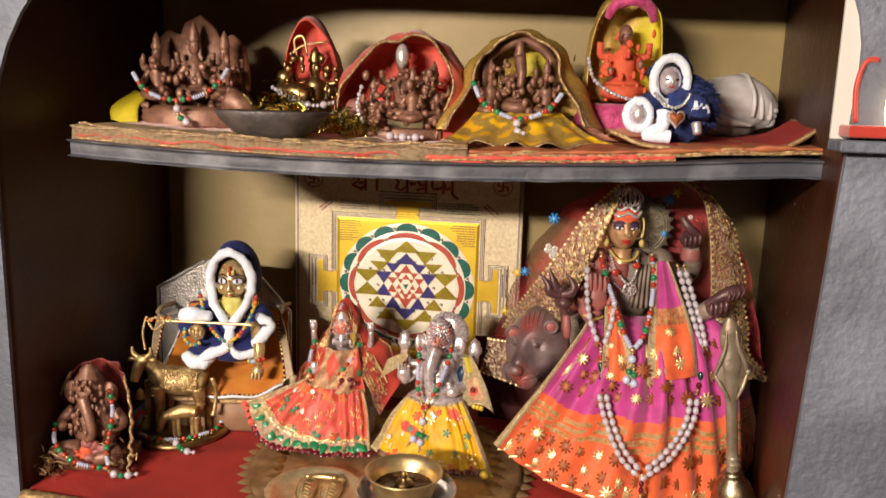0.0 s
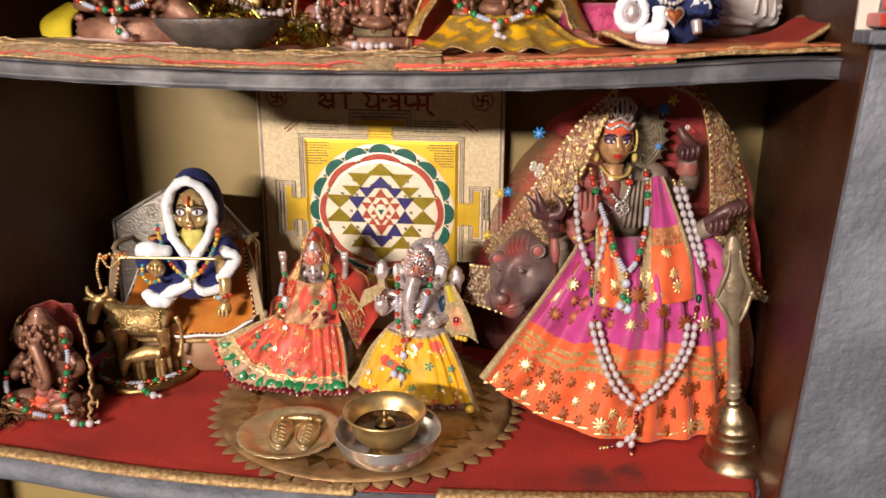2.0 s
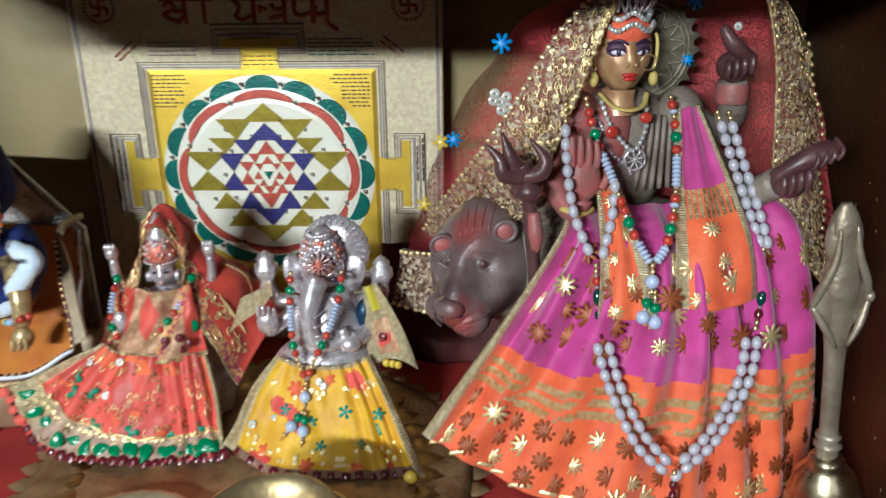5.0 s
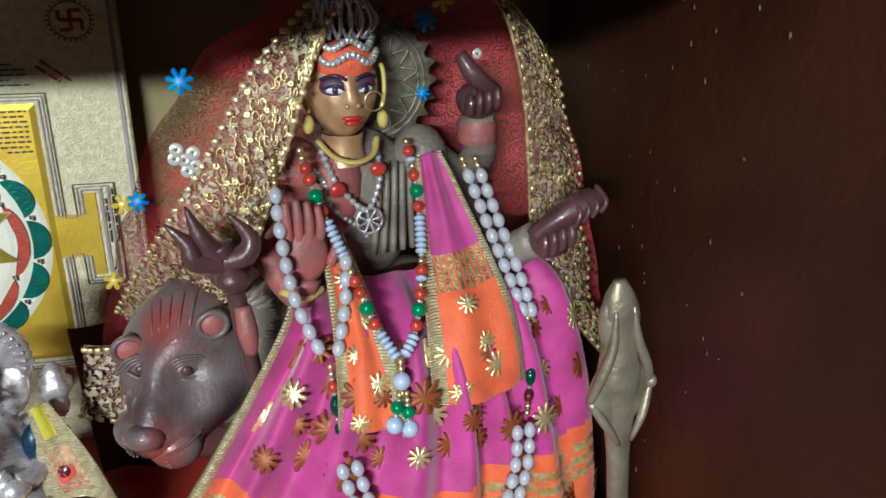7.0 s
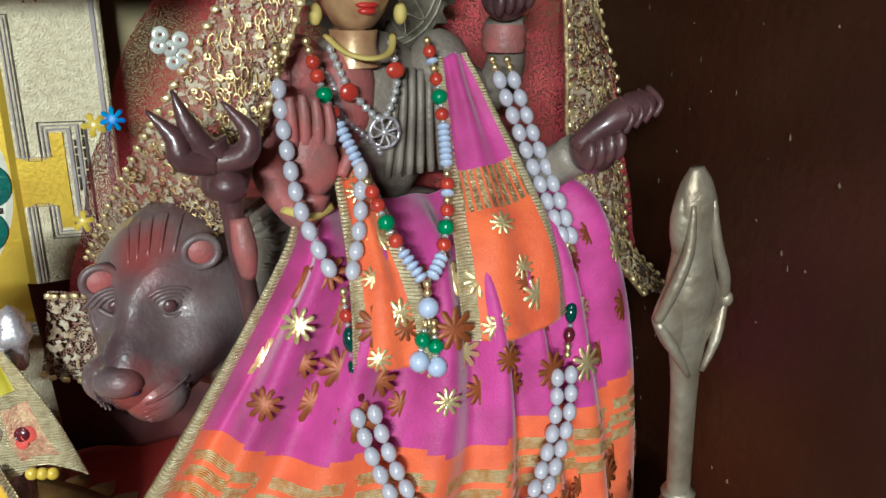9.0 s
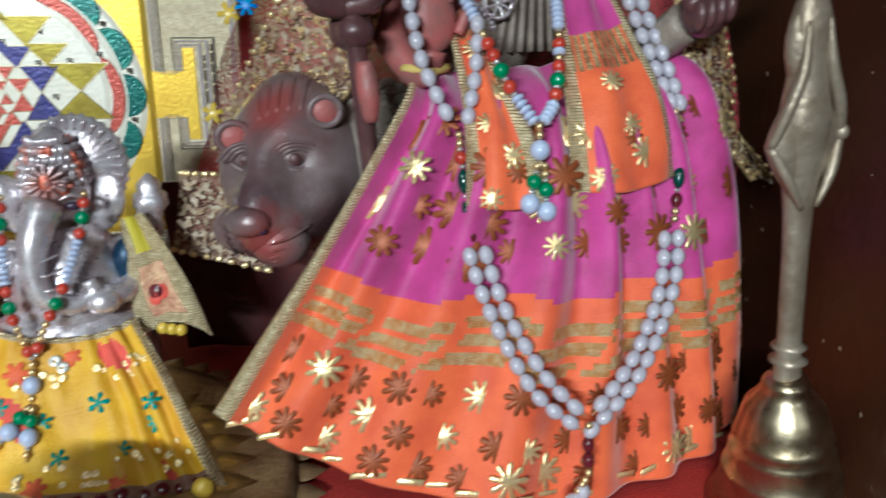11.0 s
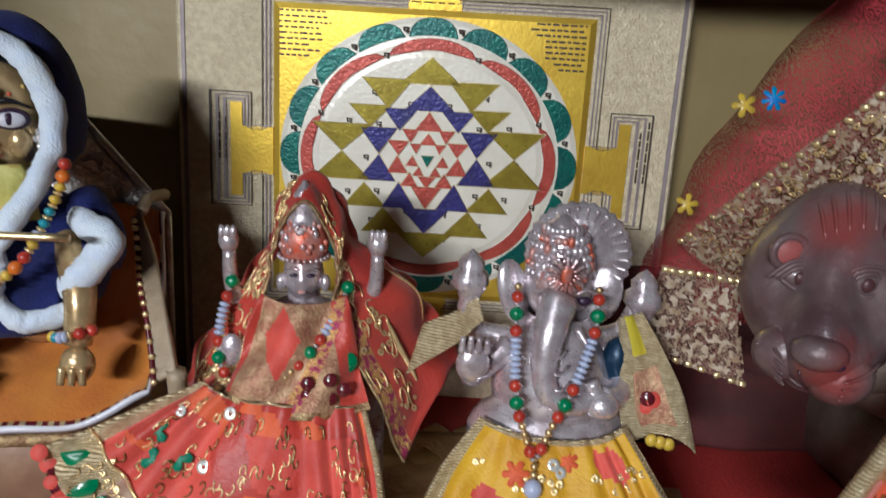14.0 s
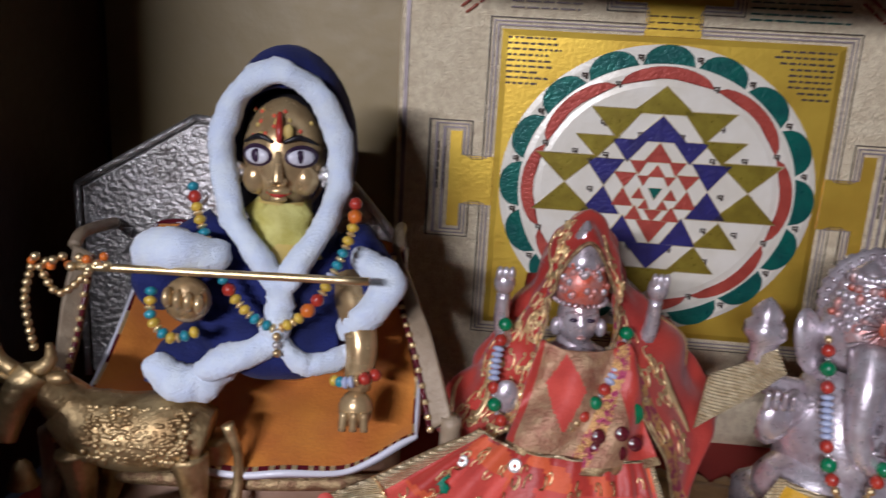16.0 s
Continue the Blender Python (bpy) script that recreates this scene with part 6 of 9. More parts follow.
BODICENET = mat("pale_gold_net", (0.55, 0.36, 0.2), 0.5, 0.3, (0.38, 0.17, 0.1), 160, 0.8, 600)
HEMNET = mat("pale_beige_hem_net", (0.50, 0.36, 0.26), 0.6, 0.1, (0.33, 0.20, 0.14), 190, 0.6, 700)
GOLDNETTAN = mat("dusky_beige_net", (0.30, 0.17, 0.11), 0.6, 0.1, (0.2, 0.1, 0.07), 150, 0.6, 700)
s = Shape()
LK = s.loft(rows, 130, 50, REDSATIN, disp=lambda u, v: (0.0006 + 0.0034 * v * (1 - 0.4 * v)) * math.sin(u * 44 + 5 * math.sin(u * 7) + 1.5 * noise.noise(V(u * 5, v * 2, 2))) + 0.0022 * noise.noise(V(u * 12, v * 5, 6)), matf=dress_mat)
part("skirt_cloth", s, dress, solid=0.0008)
scatter_motifs(LK, dress, [(0.075 + i * 0.058, 0.79 + 0.03 * (i % 2), "G") for i in range(16)], {"G": PAISLEY}, 0.0006, size=(0.95, 1.3))
scatter_motifs(LK, dress, [(0.02 + i * 0.037, 0.965, "M" if i > 3 else "C") for i in range(27)], {"M": SEQUIN_MAROON, "C": SEQUIN_CORAL}, 0.0006)
scatter_motifs(LK, dress, [(0.18, 0.45, "L"), (0.24, 0.36, "L"), (0.33, 0.6, "L"), (0.5, 0.58, "L"), (0.68, 0.6, "L"), (0.83, 0.58, "L"), (0.13, 0.33, "L")], {"L": LEAF_GREEN}, 0.0008, size=(0.95, 1.3))
scatter_motifs(LK, dress, [(0.12 + 0.8 * ((i * 0.618) % 1), 0.62 + 0.1 * ((i * 0.377) % 1), "s") for i in range(44)], {"s": SEQUIN}, 0.0008, size=(0.35, 0.7))
scatter_motifs(LK, dress, [(0.3, 0.1, "w"), (0.32, 0.34, "w"), (0.12, 0.2, "w")], {"w": SEQUIN_WHITE}, 0.001, size=(0.8, 1.1))
em = Shape()
rnd = random.Random(71)
for i in range(150):
    u, v = rnd.uniform(0.09, 0.93), rnd.uniform(0.1, 0.9)
    a, turn = rnd.uniform(0, 6.28), rnd.choice((-1, 1))
    pts = []
    for q in range(6):
        r = 0.0007 + 0.0005 * q
        pt, n = LK(min(max(u + r * math.cos(a + turn * q * 0.8) * 5, 0.01), 0.99), min(max(v + r * math.sin(a + turn * q * 0.8) * 14, 0.01), 0.98))
        pts.append(pt + n * 0.0008)
    em.tube(pts, 0.0004, ZARI if i % 2 else OLDBRASS, 5, 12)
scroll = part("gold_embroidery", em, dress, "curled gold thread embroidery")
scroll["kind"] = "stuff"
b = Shape().tube([LK(i / 40, 0.63)[0] + LK(i / 40, 0.63)[1] * 0.001 + V(0, 0, 0.0012 * math.sin(i * 1.1)) for i in range(41)], 0.0008, ZARI, 6, 120)
part("scroll_cord", b, dress, "gold scroll cord")

lv = thing("statue_veil", "red satin veil with gold trim over the silver goddess", "veil", (-0.1, 0.93, 1.08))
rows = [[(-0.146, 0.910, 1.080), (-0.132, 0.906, 1.105), (-0.1255, 0.917, 1.128), (-0.1235, 0.921, 1.15), (-0.1095, 0.919, 1.171), (-0.0960, 0.921, 1.15), (-0.0950, 0.917, 1.128), (-0.085, 0.904, 1.102), (-0.060, 0.898, 1.056)],
        [(-0.166, 0.93, 1.075), (-0.148, 0.93, 1.105), (-0.1285, 0.932, 1.142), (-0.1195, 0.934, 1.168), (-0.1075, 0.936, 1.182), (-0.0955, 0.935, 1.168), (-0.085, 0.936, 1.145), (-0.060, 0.936, 1.116), (-0.044, 0.926, 1.080)],
        [(-0.172, 0.95, 1.072), (-0.152, 0.955, 1.102), (-0.131, 0.957, 1.138), (-0.12, 0.957, 1.162), (-0.1075, 0.957, 1.172), (-0.095, 0.957, 1.162), (-0.082, 0.957, 1.14), (-0.05, 0.957, 1.114), (-0.034, 0.946, 1.088)]]
s = Shape()
BROCADE = mat("gold_magenta_brocade", (0.70, 0.40, 0.14), 0.42, 0.35, (0.42, 0.05, 0.13), 330, 0.9, 900, contrast=(0.45, 0.58))
LV = s.loft(rows, 130, 40, VEILRED, disp=lambda u, v: (0.0026 * math.sin(u * 30 + 5 * v + 2 * noise.noise(V(u * 4, v * 3, 5))) + 0.0014 * math.sin(u * 63 - 4 * v)) * min(1, abs(u - 0.5) * 3) + 0.0022 * noise.noise(V(u * 9, v * 5, 16)), matf=lambda u, v: BROCADE if v < 0.16 and (u < 0.40 or u > 0.62) else GOLDBRAID if v < 0.05 else VEILRED)
part("veil_cloth", s, lv, solid=0.0007)
rnd = random.Random(5)
scatter_motifs(LV, lv, [(rnd.uniform(0.05, 0.42), rnd.uniform(0.08, 0.4), "s") for i in range(60)] + [(rnd.uniform(0.6, 0.97), rnd.uniform(0.05, 0.3), "s") for i in range(40)], {"s": SEQUIN}, 0.0007, size=(0.4, 0.9))
b = Shape().tube([LV(i / 60, 0.0)[0] for i in range(61)], 0.0008, GOLDBRAID, 6, 160)
fuzz(b, 0.0006, 600)
part("veil_cord", b, lv, "gold cord edge")
for u0, v0, u1, v1 in ((0.05, 0.35, 0.16, 0.5), (0.02, 0.7, 0.1, 0.8), (0.86, 0.3, 0.95, 0.35), (0.8, 0.6, 0.9, 0.7)):
    b = Shape().tube([LV(u0 + (u1 - u0) * i / 5, v0 + (v1 - v0) * i / 5)[0] + V(0, -0.001, 0) for i in range(6)], [0.0006, 0.0016, 0.002, 0.002, 0.0016, 0.0006], ZARI, 6, flat=0.4)
    part("gold_stroke", b, lv)
s = Shape()
s.loft([[(-0.127, 0.913, 1.130), (-0.117, 0.9085, 1.1275), (-0.102, 0.9085, 1.1275), (-0.09, 0.913, 1.130)], [(-0.142, 0.897, 1.088), (-0.12, 0.886, 1.084), (-0.1, 0.885, 1.083), (-0.078, 0.892, 1.085)]], 90, 40, GOLDNETTAN, matf=lambda u, v: CORAL if abs(u - 0.34) / 0.17 + abs(v - 0.36) / 0.3 < 1 else BROCADE if abs((u - 0.66) + (v - 0.5) * 0.55) < 0.07 else GOLDBRAID if v > 0.9 else VEILRED if u > 0.8 or u < 0.08 else BODICENET, disp=lambda u, v: 0.0022 * math.sin(u * 13 + 7 * v) + 0.003 * noise.noise(V(u * 4, v * 4, 9)))
BO = s
em = Shape()
rnd = random.Random(31)
for i in range(150):
    u, v = (rnd.uniform(0.04, 0.44), rnd.uniform(0.05, 0.55)) if i < 110 else (rnd.uniform(0.56, 0.95), rnd.uniform(0.03, 0.3))
    a, turn = rnd.uniform(0, 6.28), rnd.choice((-1, 1))
    pts = []
    for q in range(6):
        r = 0.0008 + 0.0005 * q
        p, n = LV(min(max(u + r * math.cos(a + turn * q * 0.8) * 6, 0.01), 0.99), min(max(v + r * math.sin(a + turn * q * 0.8) * 14, 0.01), 0.98))
        pts.append(p + n * 0.0008)
    em.tube(pts, 0.00045, ZARI, 5, 12)
embroidery = part("gold_embroidery", em, lv, "curled gold thread embroidery")
embroidery["kind"] = "stuff"
part("bodice", BO, lv, "coral and gold bodice cloth", solid=0.0008)
for q in range(5):
    a = q * 1.257
    piece("maroon_sequin", SEQUIN_MAROON, facing(V(-0.098 + 0.0085 * math.cos(a), 0.889, 1.0955 + 0.0045 * math.sin(a)), V(0, -1, 0.35), scale=0.85), lv)
piece("green_sequin", SEQUIN_GREEN, facing(V(-0.0885, 0.899, 1.104), V(0.2, -1, 0.3), scale=1.1), lv)

ln = thing("bead_necklace", "red, green and pale blue bead necklace on the silver goddess", "necklace", (-0.13, 0.9, 1.06), group="bead necklaces")
string_beads(ln, [(-0.141, 0.925, 1.135), (-0.1455, 0.917, 1.118), (-0.1455, 0.909, 1.10), (-0.137, 0.902, 1.088), (-0.132, 0.896, 1.078)], ["green_bead", "tiny_silver", "red_bead"] + ["lilac_ring"] * 6 + ["red_bead", "tiny_silver", "green_bead", "tiny_silver", "red_bead", "gold_bead", "gold_bead", "gold_bead"])
string_beads(ln, [(-0.0885, 0.922, 1.134), (-0.096, 0.908, 1.119), (-0.106, 0.9, 1.106), (-0.117, 0.895, 1.096), (-0.1305, 0.895, 1.078)], ["green_bead", "tiny_silver", "red_bead"] + ["lilac_ring"] * 6 + ["red_bead", "tiny_silver", "green_bead", "tiny_silver", "red_bead", "gold_bead", "gold_bead", "gold_bead", "gold_bead"])
string_beads(ln, [(-0.1315, 0.892, 1.077), (-0.132, 0.886, 1.058)], ["gold_bead", "lilac_ball", "gold_bead", "gold_bead"])
string_beads(ln, [(-0.132, 0.886, 1.062), (-0.150, 0.883, 1.044)], ["gold_bead", "gold_bead", "gold_bead", "gold_bead", "lilac_ball", "tiny_silver"])
string_beads(ln, [(-0.131, 0.886, 1.062), (-0.124, 0.878, 1.038)], ["gold_bead", "gold_bead", "gold_bead", "green_bead", "lilac_ball", "tiny_silver"])

# ---- silver elephant-headed statue ----
s = Shape()
G = V(0.004, 0.905, 1.142)
s.ball(G, (0.0155, 0.0155, 0.018), SILVER, seg=24, ring=16)
s.ball(G + V(-0.001, -0.0085, 0.002), (0.0115, 0.0080, 0.0100), SILVERRED)
s.lathe([(0.0185, 0.004), (0.0192, 0.008), (0.0175, 0.012), (0.0178, 0.015), (0.014, 0.02), (0.0142, 0.022), (0.009, 0.027), (0.0092, 0.0285), (0.003, 0.0325), (0, 0.034)], SILVER, Matrix.Translation(G + V(0, 0.001, 0)) @ Matrix.Diagonal((0.76, 0.85, 0.92, 1)), 28, wave=lambda a, z: 0.03 * math.sin(a * 14))
for i in range(12):
    a = 2 * math.pi * i / 12
    s.tube([G + V(-0.001 + 0.003 * math.cos(a), -0.0178, 0.008 + 0.003 * math.sin(a)), G + V(-0.001 + 0.0088 * math.cos(a), -0.0165, 0.008 + 0.0085 * math.sin(a))], [0.0008, 0.0014], SILVER, 5)
hm = pose(0.014, 0.913, 1.153, 90, 0, -14)
s.plate([((0.0235 + 0.0013 * (i % 2)) * math.cos(2 * math.pi * i / 60), (0.0235 + 0.0013 * (i % 2)) * math.sin(2 * math.pi * i / 60)) for i in range(60)], 0.0035, SILVER, hm)
for i in range(30):
    a = 2 * math.pi * i / 30
    s.tube([hm @ V(0.017 * math.cos(a), 0.017 * math.sin(a), 0.0035), hm @ V(0.0225 * math.cos(a), 0.0225 * math.sin(a), 0.0042)], [0.0007, 0.0013], SILVER, 5)
s.tube([G + V(-0.003, -0.015, -0.003), G + V(-0.0075, -0.0235, -0.015), G + V(-0.0095, -0.0265, -0.030), G + V(-0.006, -0.0285, -0.0425), G + V(0.006, -0.0275, -0.0475), G + V(0.014, -0.025, -0.043), G + V(0.012, -0.025, -0.037)], [0.0088, 0.0072, 0.0058, 0.005, 0.0045, 0.0038, 0.003], SILVER, 12)
for sx, w in ((-1, 0.8), (1, 1.15)):
    s.ball(G + V(0.0190 * sx, 0.003, -0.006), (0.0100 * w, 0.0035, 0.0155), SILVER, Matrix.Rotation(0.3 * sx, 3, "Y") @ Matrix.Rotation(-0.4 * sx, 3, "Z"))
    s.ball(G + V(0.0085 * sx, -0.0148, -0.004), (0.0032, 0.0018, 0.0021), EYEDARK)
    s.tube([G + V(0.004 * sx, -0.017, -0.0005), G + V(0.0085 * sx, -0.0168, 0.0015), G + V(0.013 * sx, -0.0135, -0.001)], 0.0009, SILVER, 5)
    s.tube([G + V(0.008 * sx - 0.002, -0.017, -0.016), G + V(0.012 * sx - 0.002, -0.022, -0.022)], [0.0022, 0.0008], SILVER, 6)
    s.tube([G + V(0.018 * sx, 0.006, -0.03), G + V(0.034 * sx, 0.008, -0.026), G + V(0.0385 * sx, 0.004, -0.012)], [0.0062, 0.005, 0.004], SILVER, 8)
    b = G + V(0.039 * sx + (0.002 if sx > 0 else 0), 0.002, -0.006 - (0.007 if sx > 0 else 0))
    s.lathe([(0.004, -0.012), (0.0052, -0.008), (0.0045, -0.004), (0.0058, 0.0), (0.0082, 0.003), (0.0078, 0.008), (0.0055, 0.010), (0.006, 0.013), (0.003, 0.017), (0, 0.0195)], SILVER, Matrix.Translation(b), 14, wave=lambda a, z: 0.14 * math.sin(a * 5))
s.lathe([(0.027, -0.062), (0.0285, -0.048), (0.024, -0.034), (0.0195, -0.024), (0.014, -0.015)], SILVER, Matrix.Translation(G + V(0.002, 0.002, 0)), 22)
s.tube([G + V(-0.02, -0.002, -0.03), G + V(-0.036, -0.008, -0.042), G + V(-0.038, -0.014, -0.04)], [0.006, 0.005, 0.0042], SILVER, 8)
s.ball(G + V(-0.0385, -0.017, -0.033), (0.0074, 0.004, 0.0088), SILVER)
for q in range(4):
    s.tube([G + V(-0.0438 + q * 0.0036, -0.019, -0.027), G + V(-0.0436 + q * 0.0035, -0.0195, -0.0205 + 0.0012 * math.sin(q + 0.6))], [0.0017, 0.0012], SILVER, 6)
s.tube([G + V(0.022, 0, -0.03), G + V(0.031, -0.006, -0.041), G + V(0.026, -0.019, -0.046), G + V(0.018, -0.024, -0.045)], [0.0068, 0.006, 0.0055, 0.005], SILVER, 9)
s.ball(G + V(0.0175, -0.0265, -0.0475), (0.0078, 0.0065, 0.0062), SILVER)
s.ball(G + V(0.0285, -0.008, -0.034), (0.0072, 0.0068, 0.0115), mat("blue_shawl_paint", (0.01, 0.04, 0.09), 0.35, 0.3))
s.ball(G + V(0, -0.006, -0.068), (0.038, 0.024, 0.018), SILVER)
s.box((0.006, 0.912, FLOOR + 0.028), (0.07, 0.046, 0.046), SILVER)
for k in range(6):
    q = 0.006 + k * 0.0042
    rr = 0.0192 * math.sqrt(max(0.05, 1 - (q / 0.034) ** 2))
    for i in range(13):
        a, r = math.pi * (i + 0.5 * (k % 2)) / 13, random.Random(k * 20 + i)
        s.ball(G + V(rr * 0.78 * math.cos(a), 0.001 - rr * 0.85 * math.sin(a), q * 0.92), (0.0019, 0.0017, r.uniform(0.0016, 0.0030)), SILVERRED if r.random() < 0.25 else SILVER, seg=7, ring=5)
for k in range(5):
    f = 0.25 + k * 0.13
    b = G + V(-0.0075 + 0.001 * k, -0.0225 - 0.0015 * k, -0.012 - 0.0065 * k)
    s.tube([b + V(-0.006, 0.003, 0.001), b + V(0, -0.0042, 0), b + V(0.006, 0.003, 0.001)], 0.0007, SILVER, 5)
for i in range(16):
    a = math.pi * i / 15
    s.ball(G + V(0.019 * math.cos(a), -0.014 * math.sin(a) - 0.004, -0.0285 - 0.006 * math.sin(a)), 0.0016, SILVER, seg=7, ring=5)
s.ball(G + V(-0.001, -0.0172, 0.0085), (0.0026, 0.0016, 0.0046), SILVERRED)
smear(SILVER, (0.42, 0.10, 0.055), [(tuple(G + V(-0.001, -0.016, 0.006) - V(0.006, 0.91, FLOOR + 0.005)), 0.011)])
single("elephant_god_statue", s, "silver-plated elephant-headed statue with ribbed crown", "statue", (0.006, 0.91, FLOOR + 0.005))

gd = thing("statue_dress", "yellow printed skirt with gold ribbon borders on silver statue", "skirt", (0.005, 0.85, FLOOR + 0.006))
rows = [[(-0.030, 0.884, 1.086), (-0.016, 0.876, 1.083), (0.002, 0.873, 1.081), (0.02, 0.873, 1.082), (0.034, 0.88, 1.085)],
        [(-0.047, 0.876, 1.066), (-0.024, 0.862, 1.058), (0.003, 0.857, 1.056), (0.03, 0.855, 1.058), (0.047, 0.858, 1.064)],
        [(-0.058, 0.866, 1.047), (-0.03, 0.847, 1.036), (0.005, 0.841, 1.034), (0.038, 0.838, 1.037), (0.058, 0.838, 1.043)],
        [(-0.067, 0.858, 1.034), (-0.035, 0.834, 1.0245), (0.006, 0.826, 1.0235), (0.044, 0.822, 1.0235), (0.068, 0.820, 1.025)]]
s = Shape()
GS = s.loft(rows, 110, 46, YELLOWCLOTH, disp=lambda u, v: (0.0006 + 0.003 * v * (1 - 0.5 * v)) * math.sin(u * 38 + 4 * math.sin(u * 8) + 1.5 * noise.noise(V(u * 5, v * 2, 4))) + 0.0022 * noise.noise(V(u * 12, v * 5, 26)), matf=lambda u, v: PALEGOLD if u < 0.07 or u > 0.93 or v < 0.05 else GOLDNETTAN if v > 0.88 else CORAL if noise.noise(V(u * 7, v * 4, 31)) > 0.33 else YELLOWCLOTH)
part("skirt_cloth", s, gd, solid=0.0008)
rnd = random.Random(15)
TEAL = petal_disc(0.0046, 5, 0.15, mat("teal_print", (0.01, 0.28, 0.22), 0.5, 0, None, 200, 0.4)).mesh("teal_motif")
scatter_motifs(GS, gd, [(0.83, 0.42, "T"), (0.8, 0.52, "T"), (0.66, 0.62, "T"), (0.62, 0.35, "T"), (0.42, 0.42, "T"), (0.46, 0.62, "T"), (0.26, 0.36, "T")], {"T": TEAL}, 0.0006, size=(0.8, 1.2))
scatter_motifs(GS, gd, [(0.2, 0.75, "O"), (0.4, 0.82, "O"), (0.62, 0.83, "O"), (0.3, 0.2, "O"), (0.55, 0.12, "O")], {"O": PATCH_ORANGE}, 0.0005)
scatter_motifs(GS, gd, [(rnd.uniform(0.1, 0.9), rnd.choice((0.2, 0.24, 0.68, 0.74, 0.8)) + rnd.uniform(-0.02, 0.02), "s") for i in range(60)], {"s": SEQUIN}, 0.0008, size=(0.5, 0.85))
scatter_motifs(GS, gd, [(0.47, 0.14, "w"), (0.5, 0.17, "w"), (0.2, 0.45, "w"), (0.11, 0.6, "w")], {"w": SEQUIN_WHITE}, 0.001, size=(0.7, 1.0))
scatter_motifs(GS, gd, [(0.1 + i * 0.058, 0.945, "M") for i in range(15)], {"M": SEQUIN_MAROON}, 0.0006, size=(0.7, 0.9))
piece("yellow_tuft", Shape().ball((0, 0, 0), (0.005, 0.004, 0.005), YELBEAD, seg=10, ring=6).mesh("yellow_tuft"), Matrix.Translation((0.0585, 0.817, FLOOR + 0.012)), gd)
sc = thing("scarf_end", "pale gold scarf end with pink patch hanging from the silver statue", "scarf", (0.06, 0.88, 1.07))
s = Shape()
SC = s.loft([[(0.032, 0.899, 1.128), (0.036, 0.896, 1.13), (0.041, 0.897, 1.131)], [(0.033, 0.893, 1.108), (0.042, 0.889, 1.112), (0.051, 0.891, 1.114)], [(0.034, 0.888, 1.086), (0.046, 0.883, 1.092), (0.060, 0.885, 1.096)], [(0.037, 0.885, 1.074), (0.053, 0.88, 1.08), (0.068, 0.882, 1.070)]], 30, 30, PALEGOLD, disp=lambda u, v: 0.002 * math.sin(u * 7 + v * 2), matf=lambda u, v: LEAFYEL if 0.3 < u < 0.62 and v < 0.3 else BODICENET if 0.28 < u < 0.75 and 0.4 < v < 0.85 else PALEGOLD)
part("scarf_cloth", s, sc, solid=0.0008)
scatter_motifs(SC, sc, [(0.45, 0.6, "M"), (0.55, 0.62, "C"), (0.4, 0.66, "C")], {"M": SEQUIN_MAROON, "C": SEQUIN_CORAL}, 0.0008, size=(0.8, 1.2))
for i in range(3):
    piece("yellow_tuft", bpy.data.meshes["yellow_tuft"], Matrix.Translation((0.046 + i * 0.004, 0.879, 1.078 - 0.001 * i)) @ Matrix.Scale(0.6, 4), sc)
s = Shape()
s.loft([[(-0.032, 0.9, 1.135), (-0.04, 0.905, 1.128), (-0.055, 0.91, 1.118)], [(-0.03, 0.893, 1.127), (-0.04, 0.897, 1.116), (-0.062, 0.9, 1.098)]], 20, 8, PALEGOLD, disp=lambda u, v: 0.001 * math.sin(u * 9))
part("scarf_sash", s, sc, solid=0.0008)
gn = thing("bead_necklace", "red, green and pale blue bead necklace on elephant-headed statue", "necklace", (-0.01, 0.88, 1.06), group="bead necklaces")
string_beads(gn, [(-0.0165, 0.892, 1.145), (-0.0175, 0.884, 1.125), (-0.017, 0.876, 1.1), (-0.013, 0.870, 1.085), (-0.009, 0.866, 1.074)], ["gold_bead", "red_bead", "tiny_silver", "green_bead", "tiny_silver", "red_bead"] + ["lilac_ring"] * 7 + ["red_bead", "tiny_silver", "green_bead", "red_bead", "gold_bead", "gold_bead"])
string_beads(gn, [(0.0185, 0.890, 1.145), (0.0155, 0.880, 1.128), (0.006, 0.872, 1.104), (-0.003, 0.868, 1.088), (-0.0085, 0.866, 1.074)], ["gold_bead", "red_bead", "tiny_silver", "green_bead", "tiny_silver", "red_bead"] + ["lilac_ring"] * 8 + ["red_bead", "tiny_silver", "green_bead", "red_bead", "gold_bead", "gold_bead"])
string_beads(gn, [(-0.009, 0.865, 1.075), (-0.0105, 0.857, 1.056)], ["gold_bead", "gold_bead", "lilac_ball", "gold_bead", "gold_bead"])
string_beads(gn, [(-0.0105, 0.856, 1.058), (-0.027, 0.845, 1.042)], ["gold_bead", "green_bead", "lilac_ball", "tiny_silver"])
string_beads(gn, [(-0.0095, 0.855, 1.058), (-0.013, 0.842, 1.038)], ["gold_bead", "green_bead", "lilac_ball", "tiny_silver"])

